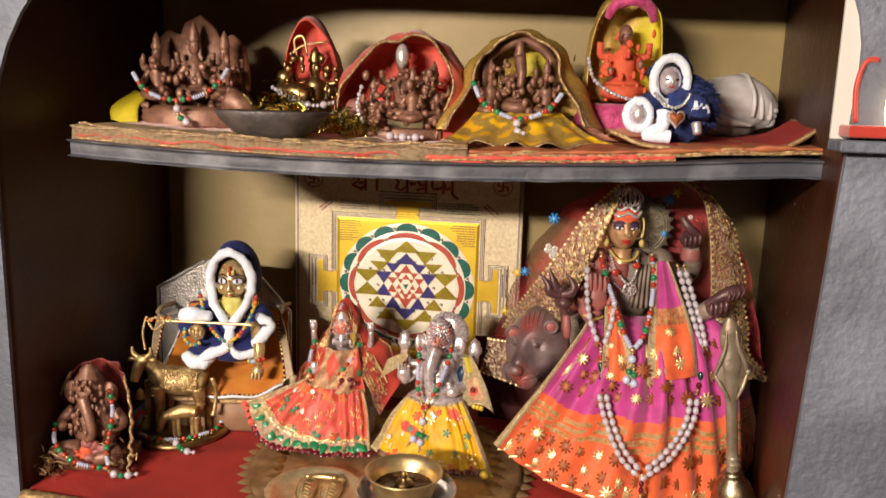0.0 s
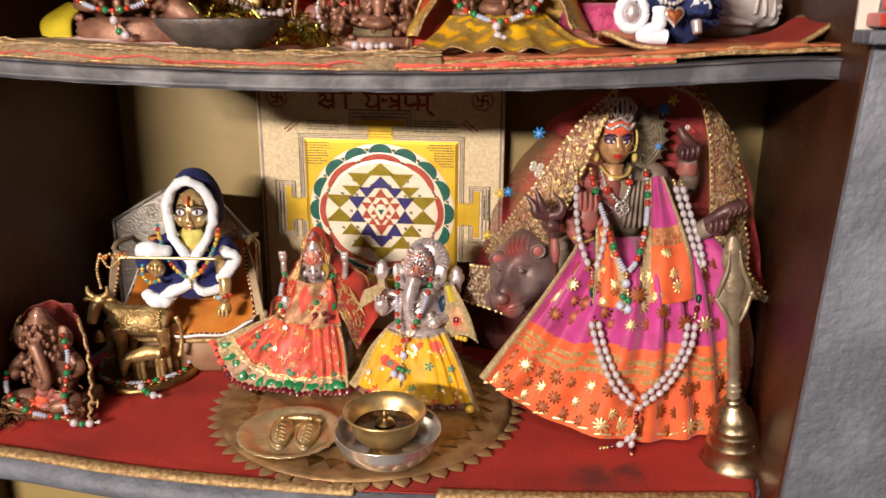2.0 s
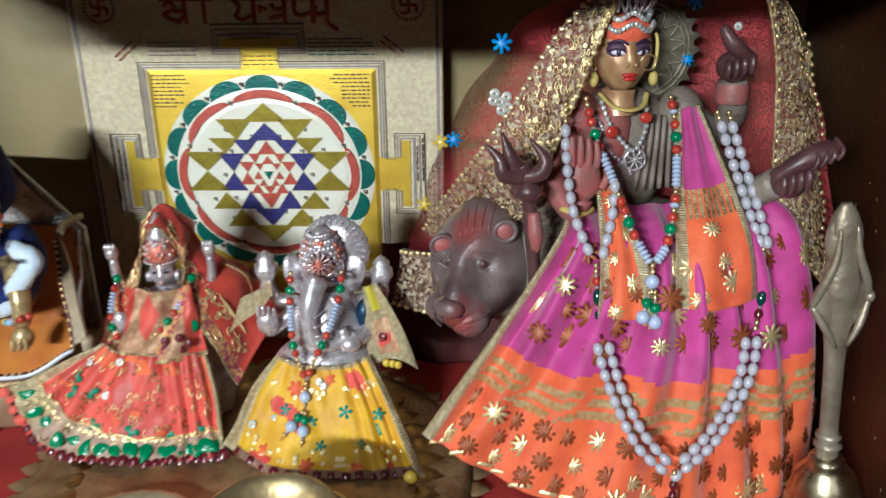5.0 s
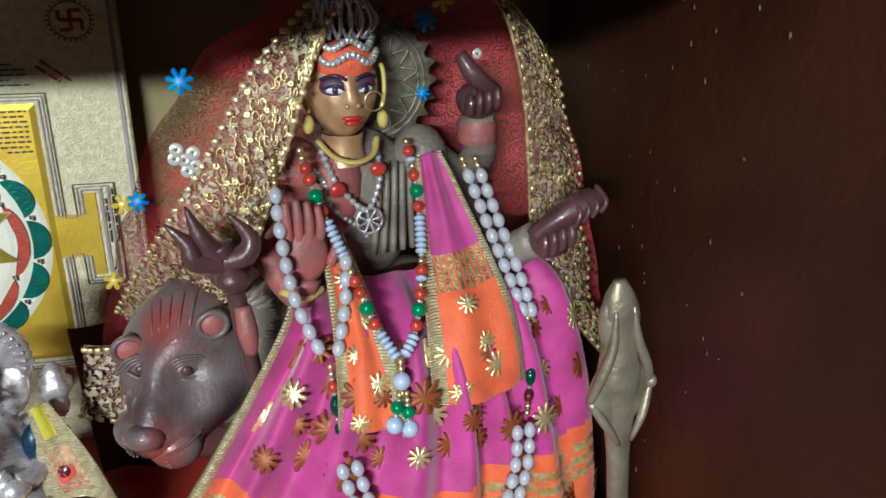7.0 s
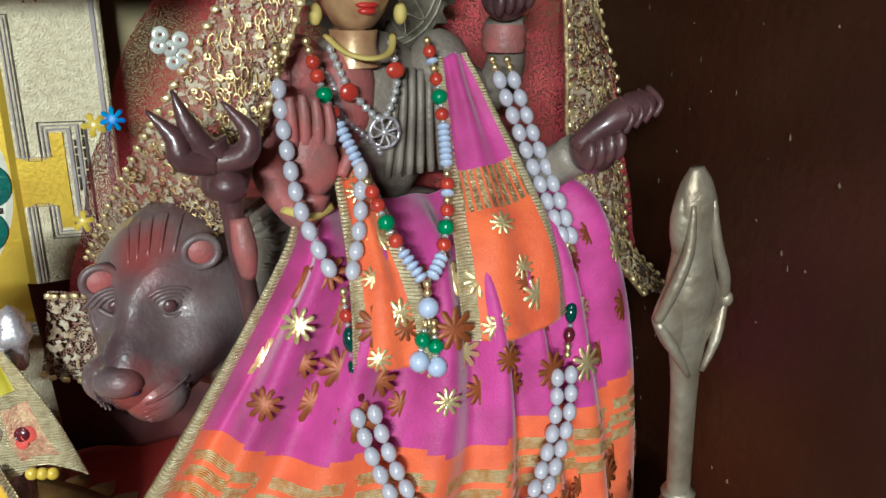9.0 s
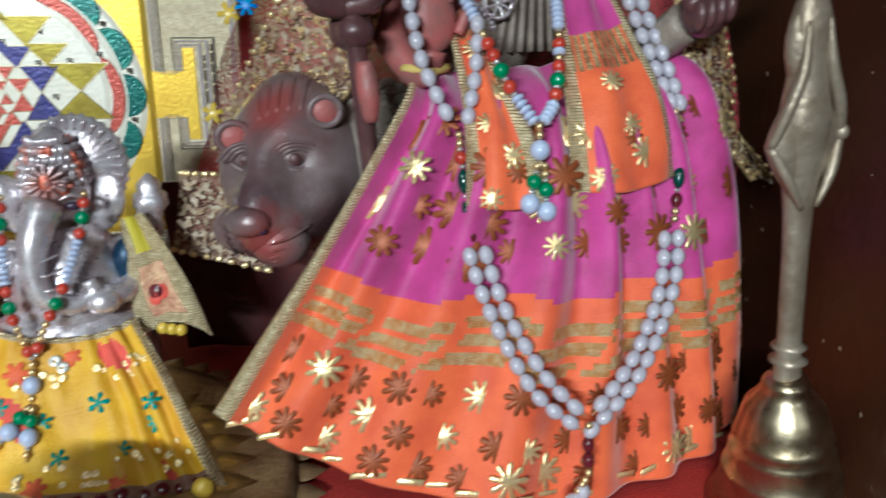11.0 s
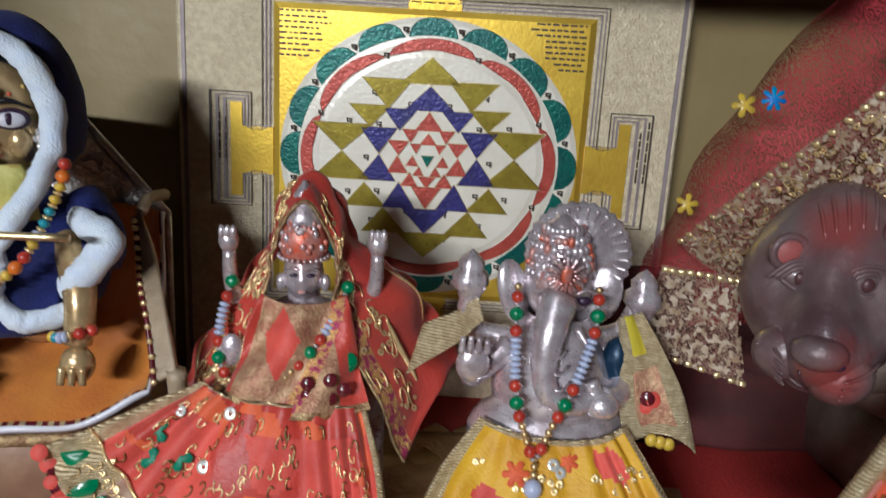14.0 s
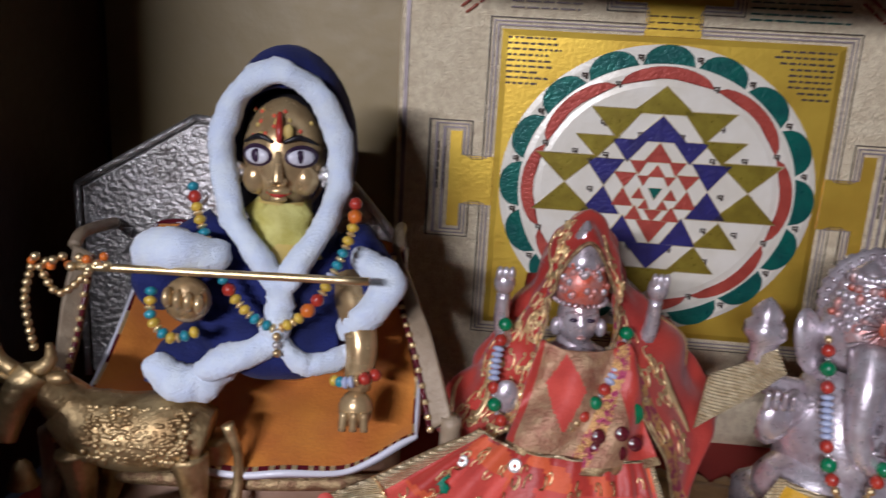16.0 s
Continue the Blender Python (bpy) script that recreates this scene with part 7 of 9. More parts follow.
# ---- child god on a small throne ----
th = thing("throne", "small gilt throne with silver embossed back and saffron cushion", "throne", (-0.262, 0.965, FLOOR + 0.003))
part("base_box", Shape().box((-0.262, 0.962, FLOOR + 0.024), (0.152, 0.095, 0.043), mat("pinkish_worn_wood", (0.33, 0.2, 0.12), 0.5, 0.1, (0.24, 0.13, 0.08), 40, 0.3, 200)), th, "worn pinkish wooden base")
part("gold_rail", Shape().tube([(-0.338, 0.913, 1.061), (-0.3, 0.909, 1.0605), (-0.24, 0.908, 1.060), (-0.186, 0.912, 1.061)], 0.0035, GOLDBRAID, 8, 40), th)
bk = pose(-0.268, 1.012, 1.06, 90, 0, TURN_Z)
o = [(-0.094, 0.0), (0.08, 0.0), (0.08, 0.085), (0.03, 0.142), (-0.03, 0.146), (-0.094, 0.108)]
backrest = part("backrest", Shape().plate(o, 0.008, SILVERBACK, bk, 0.15), th, "embossed silver sheet backrest", smooth=False)
orn = Shape()
rnd = random.Random(7)
for q in range(42):
    x, y = rnd.uniform(-0.07, 0.07), rnd.uniform(0.02, 0.12)
    if y > 0.14 - abs(x) * 0.6:
        continue
    a = rnd.uniform(0, 6)
    orn.tube([bk @ V(x, y, 0.008), bk @ V(x + 0.006 * math.cos(a), y + 0.006 * math.sin(a), 0.0095), bk @ V(x + 0.009 * math.cos(a + 1), y + 0.009 * math.sin(a + 1), 0.0085)], 0.0009, SILVERBACK, 5)
part("scrollwork", orn, backrest)
part("red_stone", Shape().ball(bk @ V(-0.04, 0.088, 0.009), (0.0125, 0.003, 0.0055), MAROON), backrest)
part("green_stone", Shape().ball(bk @ V(-0.052, 0.062, 0.009), (0.011, 0.003, 0.011), DARKGREEN), backrest)
for (x0, y0), (x1, y1) in zip(o[1:], o[2:] + o[:1]):
    part("edge_bead", Shape().tube([bk @ V(x0, y0, 0.006), bk @ V(x1, y1, 0.006)], 0.002, SILVERBACK, 6, 4), backrest)
ARMS = (([(-0.1908, 0.96, 1.1547), (-0.1818, 0.945, 1.1376), (-0.1719, 0.925, 1.1183), (-0.164, 0.907, 1.095)], [(-0.1955, 0.957, 1.150), (-0.194, 0.942, 1.128), (-0.189, 0.924, 1.112), (-0.181, 0.905, 1.083)]),
        ([(-0.340, 0.955, 1.150), (-0.3395, 0.94, 1.130), (-0.338, 0.925, 1.1075), (-0.337, 0.912, 1.080)], [(-0.3237, 0.957, 1.142), (-0.324, 0.942, 1.1127), (-0.3266, 0.925, 1.0944), (-0.329, 0.910, 1.070)]))
for outer, inner in ARMS:
    inner = [tuple(a + (b - a) * 0.55 for a, b in zip(q, w)) for q, w in zip(outer, inner)]
    p = Shape()
    at = p.loft([outer, [tuple((a + b) / 2 for a, b in zip(q, w)) for q, w in zip(outer, inner)], inner], 24, 8, BEIGEARM, disp=lambda u, v: 0.0008 * math.sin(u * 11 + v * 3))
    arm = part("arm_panel", p, th, "sloping beige cloth-covered arm", solid=0.003)
    br = Shape().tube([at(i / 12, 0.86)[0] + V(0, -0.0022, 0) for i in range(13)], 0.0014, MAROON, 6, 40, flat=0.6)
    for i in range(16):
        br.ball(at((i + 0.5) / 16, 0.86)[0] + V(0, -0.0032, 0), (0.0015, 0.001, 0.0016), ZARI, seg=6, ring=5)
    part("zigzag_braid", br, arm, "gold and dark zigzag braid")
    post = Shape().tube([outer[0], tuple(outer[0][k] + (0.0, 0.012, 0.004)[k] for k in range(3)), (outer[0][0], 1.004, outer[0][2])], 0.003, BEIGEARM, 8, 12)
    part("arm_rail", post, th)
    foot = Shape().tube([outer[-1], (outer[-1][0], 0.914, 1.06), (outer[-1][0] - 0.004, 0.916, 1.04)], [0.0045, 0.005, 0.004], BEIGEARM, 8, 12)
    part("arm_foot", foot, th)
cu = thing("cushion_cloth", "saffron cloth with white and gold zigzag trim on throne seat", "cushion", (-0.258, 0.94, 1.062))
rows = [[(-0.318, 1.002, 1.15), (-0.29, 1.002, 1.152), (-0.25, 1.0, 1.152), (-0.205, 0.996, 1.15), (-0.188, 0.99, 1.148)], [(-0.322, 0.97, 1.12), (-0.29, 0.985, 1.105), (-0.25, 0.985, 1.1), (-0.21, 0.975, 1.105), (-0.183, 0.965, 1.118)],
        [(-0.326, 0.94, 1.096), (-0.29, 0.95, 1.088), (-0.25, 0.95, 1.086), (-0.21, 0.945, 1.088), (-0.178, 0.94, 1.096)], [(-0.328, 0.912, 1.082), (-0.29, 0.905, 1.070), (-0.25, 0.902, 1.066), (-0.21, 0.905, 1.068), (-0.178, 0.915, 1.08)]]
s = Shape()
s.loft(rows, 70, 44, SAFFRON, disp=lambda u, v: 0.002 * noise.noise(V(u * 6, v * 5, 7)) + 0.0008 * math.sin(u * 20 + v * 14), matf=lambda u, v: SAFFRON if 0.035 < u < 0.965 and v < 0.955 else EYEWHITE if (v > 0.975 or u > 0.985 or u < 0.015) else (ZARI if int((u if v > 0.955 else v) * 80) % 2 else MAROON))
part("cloth", s, cu, solid=0.003)

s = Shape()
K = V(-0.2395, 0.935, 1.199)
s.ball(K, (0.0185, 0.018, 0.0235), FACEBRASS, seg=24, ring=16, squash=lambda p: V(p.x * (1 - 0.2 * max(0, -p.z / 0.0245)), p.y, p.z))
s.ball(K + V(0, 0.0055, 0.0045), (0.0205, 0.0172, 0.0222), BLACKHAIR, seg=18)
s.tube([K + V(0, -0.0172, 0.004), K + V(0, -0.0195, -0.003), K + V(0, -0.0200, -0.0068)], [0.0012, 0.0022, 0.0027], FACEBRASS, 10, 12)
for sx in (-1, 1):
    s.ball(K + V(0.0024 * sx, -0.0188, -0.0068), (0.0017, 0.0018, 0.0015), FACEBRASS, seg=8, ring=6)
    s.ball(K + V(0.0105 * sx, -0.0118, -0.0068), (0.0058, 0.0046, 0.0062), FACEBRASS, seg=12)
s.ball(K + V(0, -0.0162, -0.0105), (0.0055, 0.003, 0.002), FACEBRASS, seg=10)
s.ball(K + V(0, -0.0168, -0.0134), (0.0038, 0.0022, 0.0016), FACEBRASS, seg=10)
s.tube([K + V(-0.0052, -0.0162, -0.0112), K + V(0, -0.0186, -0.0122), K + V(0.0052, -0.0162, -0.0112)], [0.0003, 0.0007, 0.0003], LIPRED, 5)
for i in range(22):
    r = random.Random(i + 300)
    x, z = r.uniform(-0.013, 0.013), r.uniform(0.009, 0.0185)
    s.ball(K + V(x, -0.0178 * math.sqrt(max(0.05, 1 - (x / 0.0185) ** 2 - (z / 0.0235) ** 2)), z), (0.0009, 0.0007, 0.0009), VERMILION if i % 2 else YELLOWPASTE, seg=6, ring=5)
for sx in (-1, 1):
    e = K + V(0.0092 * sx, -0.0152, 0.0022)
    rot = Matrix.Rotation(0.45 * sx, 3, "Z")
    s.ball(e + V(0, 0.0006, 0), (0.0075, 0.002, 0.0044), EYEDARK, rot, seg=14)
    s.ball(e + V(0, -0.0004, -0.0001), (0.0060, 0.002, 0.0031), EYEWHITE, rot, seg=14)
    s.ball(e + V(-0.0003, -0.0014, 0.0001), (0.0024, 0.0014, 0.0026), EYEDARK, rot, seg=10)
    s.tube([K + V(0.0022 * sx, -0.0174, 0.0075), K + V(0.0085 * sx, -0.0162, 0.0095), K + V(0.0155 * sx, -0.0108, 0.0065)], [0.0007, 0.0011, 0.0004], BLACKHAIR, 6)
    s.ball(K + V(0.0195 * sx, -0.0075, -0.0055), 0.0042, SILVERBEAD, seg=10)
    for q in range(6):
        a = q * math.pi / 3
        s.ball(K + V(0.0198 * sx + 0.0032 * math.cos(a), -0.0105, -0.0055 + 0.0032 * math.sin(a)), 0.0015, SILVERBEAD, seg=6, ring=5)
s.tube([K + V(0.0004, -0.0184, 0.0075), K + V(0.0003, -0.0172, 0.013), K + V(0, -0.0142, 0.018)], [0.0012, 0.0016, 0.001], REDBEAD, 6)
s.ball(K + V(0.004, -0.0168, 0.0115), (0.0022, 0.001, 0.0028), YELLOWPASTE, seg=8, ring=6)
s.v = [K + V((p.x - K.x) * 0.97, (p.y - K.y) * 1.0, (p.z - K.z) * 1.1) for p in s.v]
s.lathe([(0.021, -0.040), (0.0155, -0.031), (0.0115, -0.024), (0.0115, -0.017)], YELLOWPASTE, Matrix.Translation(K + V(0, -0.003, 0)), 20, wave=lambda a, z: 0.05 * math.sin(a * 7))
s.ball((-0.240, 0.958, 1.124), (0.03, 0.022, 0.037), FACEBRASS)
s.tube([(-0.212, 0.925, 1.15), (-0.2035, 0.909, 1.128), (-0.2045, 0.905, 1.108)], [0.008, 0.007, 0.006], FACEBRASS, 10)
s.ball((-0.2045, 0.9035, 1.099), (0.0075, 0.0065, 0.0085), FACEBRASS)
for q in range(3):
    s.tube([(-0.209 + q * 0.0042, 0.898, 1.1), (-0.2095 + q * 0.0045, 0.896, 1.0925)], [0.002, 0.0017], FACEBRASS, 6)
s.ball((-0.2715, 0.898, 1.146), (0.0095, 0.008, 0.0095), FACEBRASS)
for q in range(4):
    s.ball((-0.277 + q * 0.004, 0.891, 1.149 - 0.0008 * q), (0.0022, 0.004, 0.0042), FACEBRASS, seg=8, ring=6)
s.tube([(-0.27, 0.915, 1.108), (-0.282, 0.905, 1.092), (-0.284, 0.905, 1.082)], [0.011, 0.009, 0.007], FACEBRASS, 10)
single("child_god_statue", s, "polished brass crawling child statue with painted eyes", "statue", (-0.24, 0.94, 1.075))

coat = thing("hooded_coat", "navy velvet hooded coat with white fleece trim on statue", "coat", (-0.24, 0.93, 1.085))


def hood_arc(r, h, y, lift=0.0):
    return [K + V(r * math.sin(a) * (1.0 if abs(a) < 2 else 0.8), y + 0.006 * abs(math.sin(a)), lift + (h * math.cos(a) if math.cos(a) > 0 else 0.036 * math.cos(a))) for a in [-2.75 + 5.5 * i / 14 for i in range(15)]]


s = Shape()
s.loft([hood_arc(0.022, 0.030, -0.013), hood_arc(0.0275, 0.041, -0.004, 0.001), hood_arc(0.0275, 0.043, 0.012, 0.001), hood_arc(0.016, 0.022, 0.026)], 60, 16, NAVY)
fuzz(s, 0.0006, 300)
hood = part("hood", s, coat, solid=0.002)
trim = [K + V(x, y, z) for x, y, z in ((0.0045, -0.030, -0.058), (0.001, -0.0295, -0.047), (-0.0075, -0.026, -0.036), (-0.0185, -0.020, -0.021), (-0.0235, -0.013, -0.004), (-0.0225, -0.012, 0.014), (-0.0155, -0.0135, 0.028), (-0.001, -0.015, 0.0355), (0.0145, -0.0135, 0.028), (0.0225, -0.012, 0.014), (0.0245, -0.013, -0.004), (0.0205, -0.020, -0.021), (0.012, -0.026, -0.036), (0.0035, -0.030, -0.048))]
s = Shape().tube(trim, 0.0052, FUR, 12, 110)
fuzz(s, 0.0018, 95)
fuzz(s, 0.0008, 420)
part("hood_trim", s, hood, "white fleece trim")
s = Shape().lathe([(0.0105, -0.017), (0.0135, -0.022), (0.0125, -0.026), (0.0155, -0.031), (0.0145, -0.035), (0.018, -0.042)], LIMESCARF, Matrix.Translation(K + V(0, -0.006, 0)), 40, wave=lambda a, z: 0.06 * math.sin(a * 5 + z * 400))
fuzz(s, 0.0022, 160)
part("neck_scarf", s, coat, "crumpled yellow cloth at the neck")
s = Shape()
s.ball((-0.242, 0.937, 1.136), (0.043, 0.028, 0.037), NAVY, seg=24, ring=14)
s.tube([(-0.268, 0.922, 1.13), (-0.245, 0.915, 1.121), (-0.215, 0.92, 1.12)], [0.012, 0.014, 0.011], NAVY, 14, 20)
for pts, r in (([(-0.266, 0.935, 1.166), (-0.281, 0.925, 1.155), (-0.287, 0.915, 1.150), (-0.283, 0.906, 1.147)], [0.011, 0.013, 0.012, 0.010]), ([(-0.212, 0.94, 1.163), (-0.201, 0.93, 1.15), (-0.2, 0.922, 1.14)], [0.011, 0.011, 0.0105])):
    sl = Shape().tube(pts, r, NAVY, 14, 24)
    fuzz(sl, 0.0008, 260)
    part("sleeve", sl, coat)
s.tube([(-0.262, 0.93, 1.122), (-0.278, 0.918, 1.11), (-0.282, 0.912, 1.1)], [0.016, 0.015, 0.0135], NAVY, 14, 20)
fuzz(s, 0.0008, 260)
coat_body = part("coat_body", s, coat)
for pts, r in (([(-0.290, 0.914, 1.157), (-0.287, 0.905, 1.163), (-0.276, 0.899, 1.166), (-0.263, 0.902, 1.163)], 0.0085),
               ([(-0.2365, 0.906, 1.146), (-0.237, 0.904, 1.139), (-0.238, 0.9035, 1.132), (-0.2385, 0.903, 1.127)], 0.0062),
               ([(-0.2035, 0.918, 1.160), (-0.193, 0.914, 1.152), (-0.2, 0.911, 1.140), (-0.208, 0.913, 1.132)], 0.0072),
               ([(-0.241, 0.903, 1.127), (-0.252, 0.901, 1.121), (-0.259, 0.9, 1.119), (-0.266, 0.9, 1.115)], 0.0064),
               ([(-0.237, 0.903, 1.128), (-0.229, 0.904, 1.120), (-0.219, 0.906, 1.118), (-0.209, 0.909, 1.121)], 0.005),
               ([(-0.286, 0.905, 1.114), (-0.279, 0.901, 1.1095), (-0.268, 0.902, 1.108), (-0.260, 0.906, 1.113)], 0.0078)):
    s = Shape().tube(pts, [r * 0.85, r, r, r * 0.85], FUR, 12, 30)
    s.ball(pts[0], r * 0.85, FUR).ball(pts[-1], r * 0.85, FUR)
    fuzz(s, 0.0020, 95)
    fuzz(s, 0.0009, 380)
    part("fleece_trim", s, coat_body, "white fleece trim")
fl = thing("flute", "thin brass flute with jewelled gilt tassel end", "flute", (-0.26, 0.893, 1.159))
part("flute_tube", Shape().tube([(-0.315, 0.892, 1.1595), (-0.2, 0.892, 1.1585)], 0.0016, BRASS, 10, 8), fl)
for q in range(14):
    j = Shape().ball((-0.328 + q * 0.0022, 0.892 - 0.002 * math.sin(q * 2), 1.161 + 0.0022 * math.sin(q * 1.7)), 0.0018, ORANGEBEAD if q % 3 == 0 else BRASS, seg=8, ring=6)
    part("jewel", j, fl)
string_beads(fl, [(-0.328, 0.892, 1.16), (-0.332, 0.892, 1.145), (-0.33, 0.892, 1.125)], ["gold_bead"])
string_beads(fl, [(-0.326, 0.892, 1.16), (-0.318, 0.89, 1.149), (-0.306, 0.89, 1.158)], ["gold_bead"])
kn = thing("bead_necklace", "yellow, gold and turquoise bead necklace over navy coat", "necklace", (-0.24, 0.9, 1.135), group="bead necklaces")
KP = ["yellow_bead", "gold_ring", "yellow_bead", "gold_ring", "turquoise_bead", "gold_ring", "turquoise_bead", "gold_ring", "lilac_ring", "gold_ring", "yellow_bead", "gold_ring"]
string_beads(kn, [(-0.273, 0.914, 1.19), (-0.268, 0.906, 1.176), (-0.258, 0.899, 1.155), (-0.247, 0.897, 1.141), (-0.2365, 0.8975, 1.135)], ["turquoise_bead", "red_bead"] + KP)
string_beads(kn, [(-0.2075, 0.914, 1.187), (-0.2085, 0.906, 1.174), (-0.218, 0.899, 1.152), (-0.227, 0.897, 1.141), (-0.2365, 0.8975, 1.135)], ["red_bead", "orange_bead"] + KP)
string_beads(kn, [(-0.2365, 0.897, 1.134), (-0.2362, 0.896, 1.124)], ["gold_bead", "rhinestone", "gold_bead"])
br = thing("bracelet", "bracelet of red, white and blue beads", "bracelet", (-0.205, 0.9, 1.112), group="bracelets")
string_beads(br, [(-0.2145, 0.903, 1.112), (-0.209, 0.8975, 1.1135), (-0.203, 0.897, 1.115), (-0.1965, 0.902, 1.1155)], ["yellow_bead", "turquoise_bead", "lilac_ring", "lilac_ring", "gold_ring", "red_bead", "red_bead", "gold_ring", "lilac_ring", "lilac_ring"])
br = thing("bracelet", "bracelet of yellow and turquoise beads", "bracelet", (-0.272, 0.89, 1.135), group="bracelets")
string_beads(br, [(-0.284, 0.894, 1.152), (-0.283, 0.889, 1.141), (-0.275, 0.8865, 1.134), (-0.266, 0.889, 1.136)], ["turquoise_bead", "yellow_bead", "gold_ring"])

# ---- cow with calf ----
cow = Shape()
CB = V(-0.301, 0.92, FLOOR + 0.003)
cow.lathe([(0.0, 0.004), (0.05, 0.0045), (0.054, 0.005), (0.058, 0.004), (0.0595, 0.0015), (0.058, 0.0)], OLDBRASS, Matrix.Translation(CB) @ Matrix.Diagonal((0.98, 1.08, 1.5, 1)), 48)
cy = 0.903
cow.tube([(-0.266, cy, 1.083), (-0.28, cy, 1.086), (-0.3, cy, 1.085), (-0.315, cy, 1.089), (-0.325, cy - 0.001, 1.097)], [0.013, 0.0165, 0.0165, 0.0148, 0.0105], COWBRASS, 16, 36)
cow.tube([(-0.322, cy, 1.096), (-0.332, cy - 0.004, 1.107), (-0.337, cy - 0.008, 1.109)], [0.0105, 0.0085, 0.0075], COWBRASS, 12, 16)
cow.tube([(-0.333, cy - 0.006, 1.112), (-0.3385, cy - 0.012, 1.103), (-0.342, cy - 0.017, 1.088)], [0.0078, 0.0068, 0.0048], COWBRASS, 12, 16)
for sx in (-1, 1):
    b = V(-0.3355, cy - 0.008, 1.114)
    cow.tube([b + V(0.004 * sx, 0, 0), b + V(0.010 * sx, 0, 0.005), b + V(0.0105 * sx, -0.001, 0.0125)], [0.0032, 0.0028, 0.0014], COWBRASS, 8)
    cow.tube([b + V(0.005 * sx, 0.001, -0.004), b + V(0.013 * sx, 0.001, -0.003), b + V(0.0165 * sx, 0.001, -0.005)], [0.0018, 0.0032, 0.001], COWBRASS, 8)
for x, y in ((-0.318, cy - 0.008), (-0.312, cy + 0.008), (-0.272, cy - 0.008), (-0.266, cy + 0.008)):
    cow.tube([(x, y, 1.08), (x + 0.002, y, 1.06), (x - 0.001, y, 1.044), (x, y, FLOOR + 0.009)], [0.0085, 0.0055, 0.0038, 0.0045], COWBRASS, 10, 20)
cow.tube([(-0.258, cy, 1.09), (-0.2535, cy, 1.075), (-0.2545, cy - 0.002, 1.055), (-0.257, cy - 0.003, 1.045)], [0.003, 0.0022, 0.0026, 0.0035], COWBRASS, 8)
for i in range(240):
    a, q = random.Random(i).uniform(-0.5, 1.1), random.Random(i + 99).uniform(-0.312, -0.27)
    cow.ball((q, cy - 0.0161 * math.cos(a), 1.0855 + 0.0161 * math.sin(a)), (0.0017, 0.0010, 0.0013), COWBRASS, seg=6, ring=5)
cow.lathe([(0.0065, 0.0), (0.005, 0.004), (0.0035, 0.009), (0.001, 0.0115)], COWBRASS, Matrix.Translation((-0.336, cy - 0.016, 1.068)), 14)
cx0 = 0.885
cow.tube([(-0.27, cx0, 1.055), (-0.285, cx0, 1.055), (-0.3, cx0 - 0.002, 1.051)], [0.0068, 0.008, 0.007], COWBRASS, 12, 18)
cow.tube([(-0.298, cx0, 1.052), (-0.307, cx0 - 0.003, 1.047), (-0.311, cx0 - 0.006, 1.036)], [0.006, 0.0052, 0.0035], COWBRASS, 10, 14)
for x in (-0.296, -0.291, -0.275, -0.270):
    cow.tube([(x, cx0, 1.05), (x - 0.001, cx0, 1.036), (x, cx0, FLOOR + 0.009)], [0.004, 0.0026, 0.003], COWBRASS, 8)
for i in range(40):
    a = 2 * math.pi * i / 40
    cow.ball(CB + V(0.05 * math.cos(a), 0.055 * math.sin(a), 0.0085), (0.0036, 0.0036, 0.0012), OLDBRASS, seg=8, ring=5)
single("cow_statue", cow, "brass cow and calf figurine on an oval base", "statue", CB)
PATS = ["lilac_ring"] * 5 + ["tiny_silver", "red_bead", "green_bead", "tiny_silver", "red_bead", "gold_bead"]
cn = thing("bead_necklace", "red, green and white bead string on the brass base", "necklace", CB + V(0, -0.05, 0.01), group="bead necklaces")
zz = FLOOR + 0.0125
string_beads(cn, [(-0.345, 0.91, zz + 0.01), (-0.343, 0.89, zz), (-0.325, 0.873, zz), (-0.305, 0.868, zz), (-0.29, 0.869, zz)], PATS)
string_beads(cn, [(-0.252, 0.925, zz + 0.008), (-0.254, 0.905, zz), (-0.265, 0.885, zz), (-0.28, 0.873, zz), (-0.29, 0.869, zz)], PATS)
string_beads(cn, [(-0.29, 0.868, zz), (-0.285, 0.86, zz - 0.001), (-0.275, 0.853, FLOOR + 0.0075), (-0.262, 0.849, FLOOR + 0.0075)], ["gold_bead", "round_pearl", "green_bead", "green_bead", "round_pearl", "tiny_silver", "small_pearl"])

# ---- small clay group with red cloth ----
LF = V(-0.358, 0.824, FLOOR + 0.003)
s = Shape()
s.box(LF + V(0.002, 0.004, 0.008), (0.07, 0.05, 0.016), CLAY)
s.ball(LF + V(0, 0.004, 0.045), (0.026, 0.02, 0.036), CLAY)
s.ball(LF + V(-0.004, -0.002, 0.082), (0.0165, 0.0155, 0.0165), CLAY)
s.lathe([(0.0165, 0), (0.0172, 0.004), (0.014, 0.009), (0.0145, 0.011), (0.009, 0.018), (0.0095, 0.02), (0.002, 0.027)], CLAY, Matrix.Translation(LF + V(-0.004, 0, 0.085)), 20, wave=lambda a, z: 0.06 * math.sin(a * 8))
s.tube([LF + V(-0.004, -0.015, 0.08), LF + V(0.004, -0.022, 0.062), LF + V(0.008, -0.024, 0.044), LF + V(0.002, -0.025, 0.036)], [0.007, 0.0055, 0.0045, 0.0035], CLAY, 10)
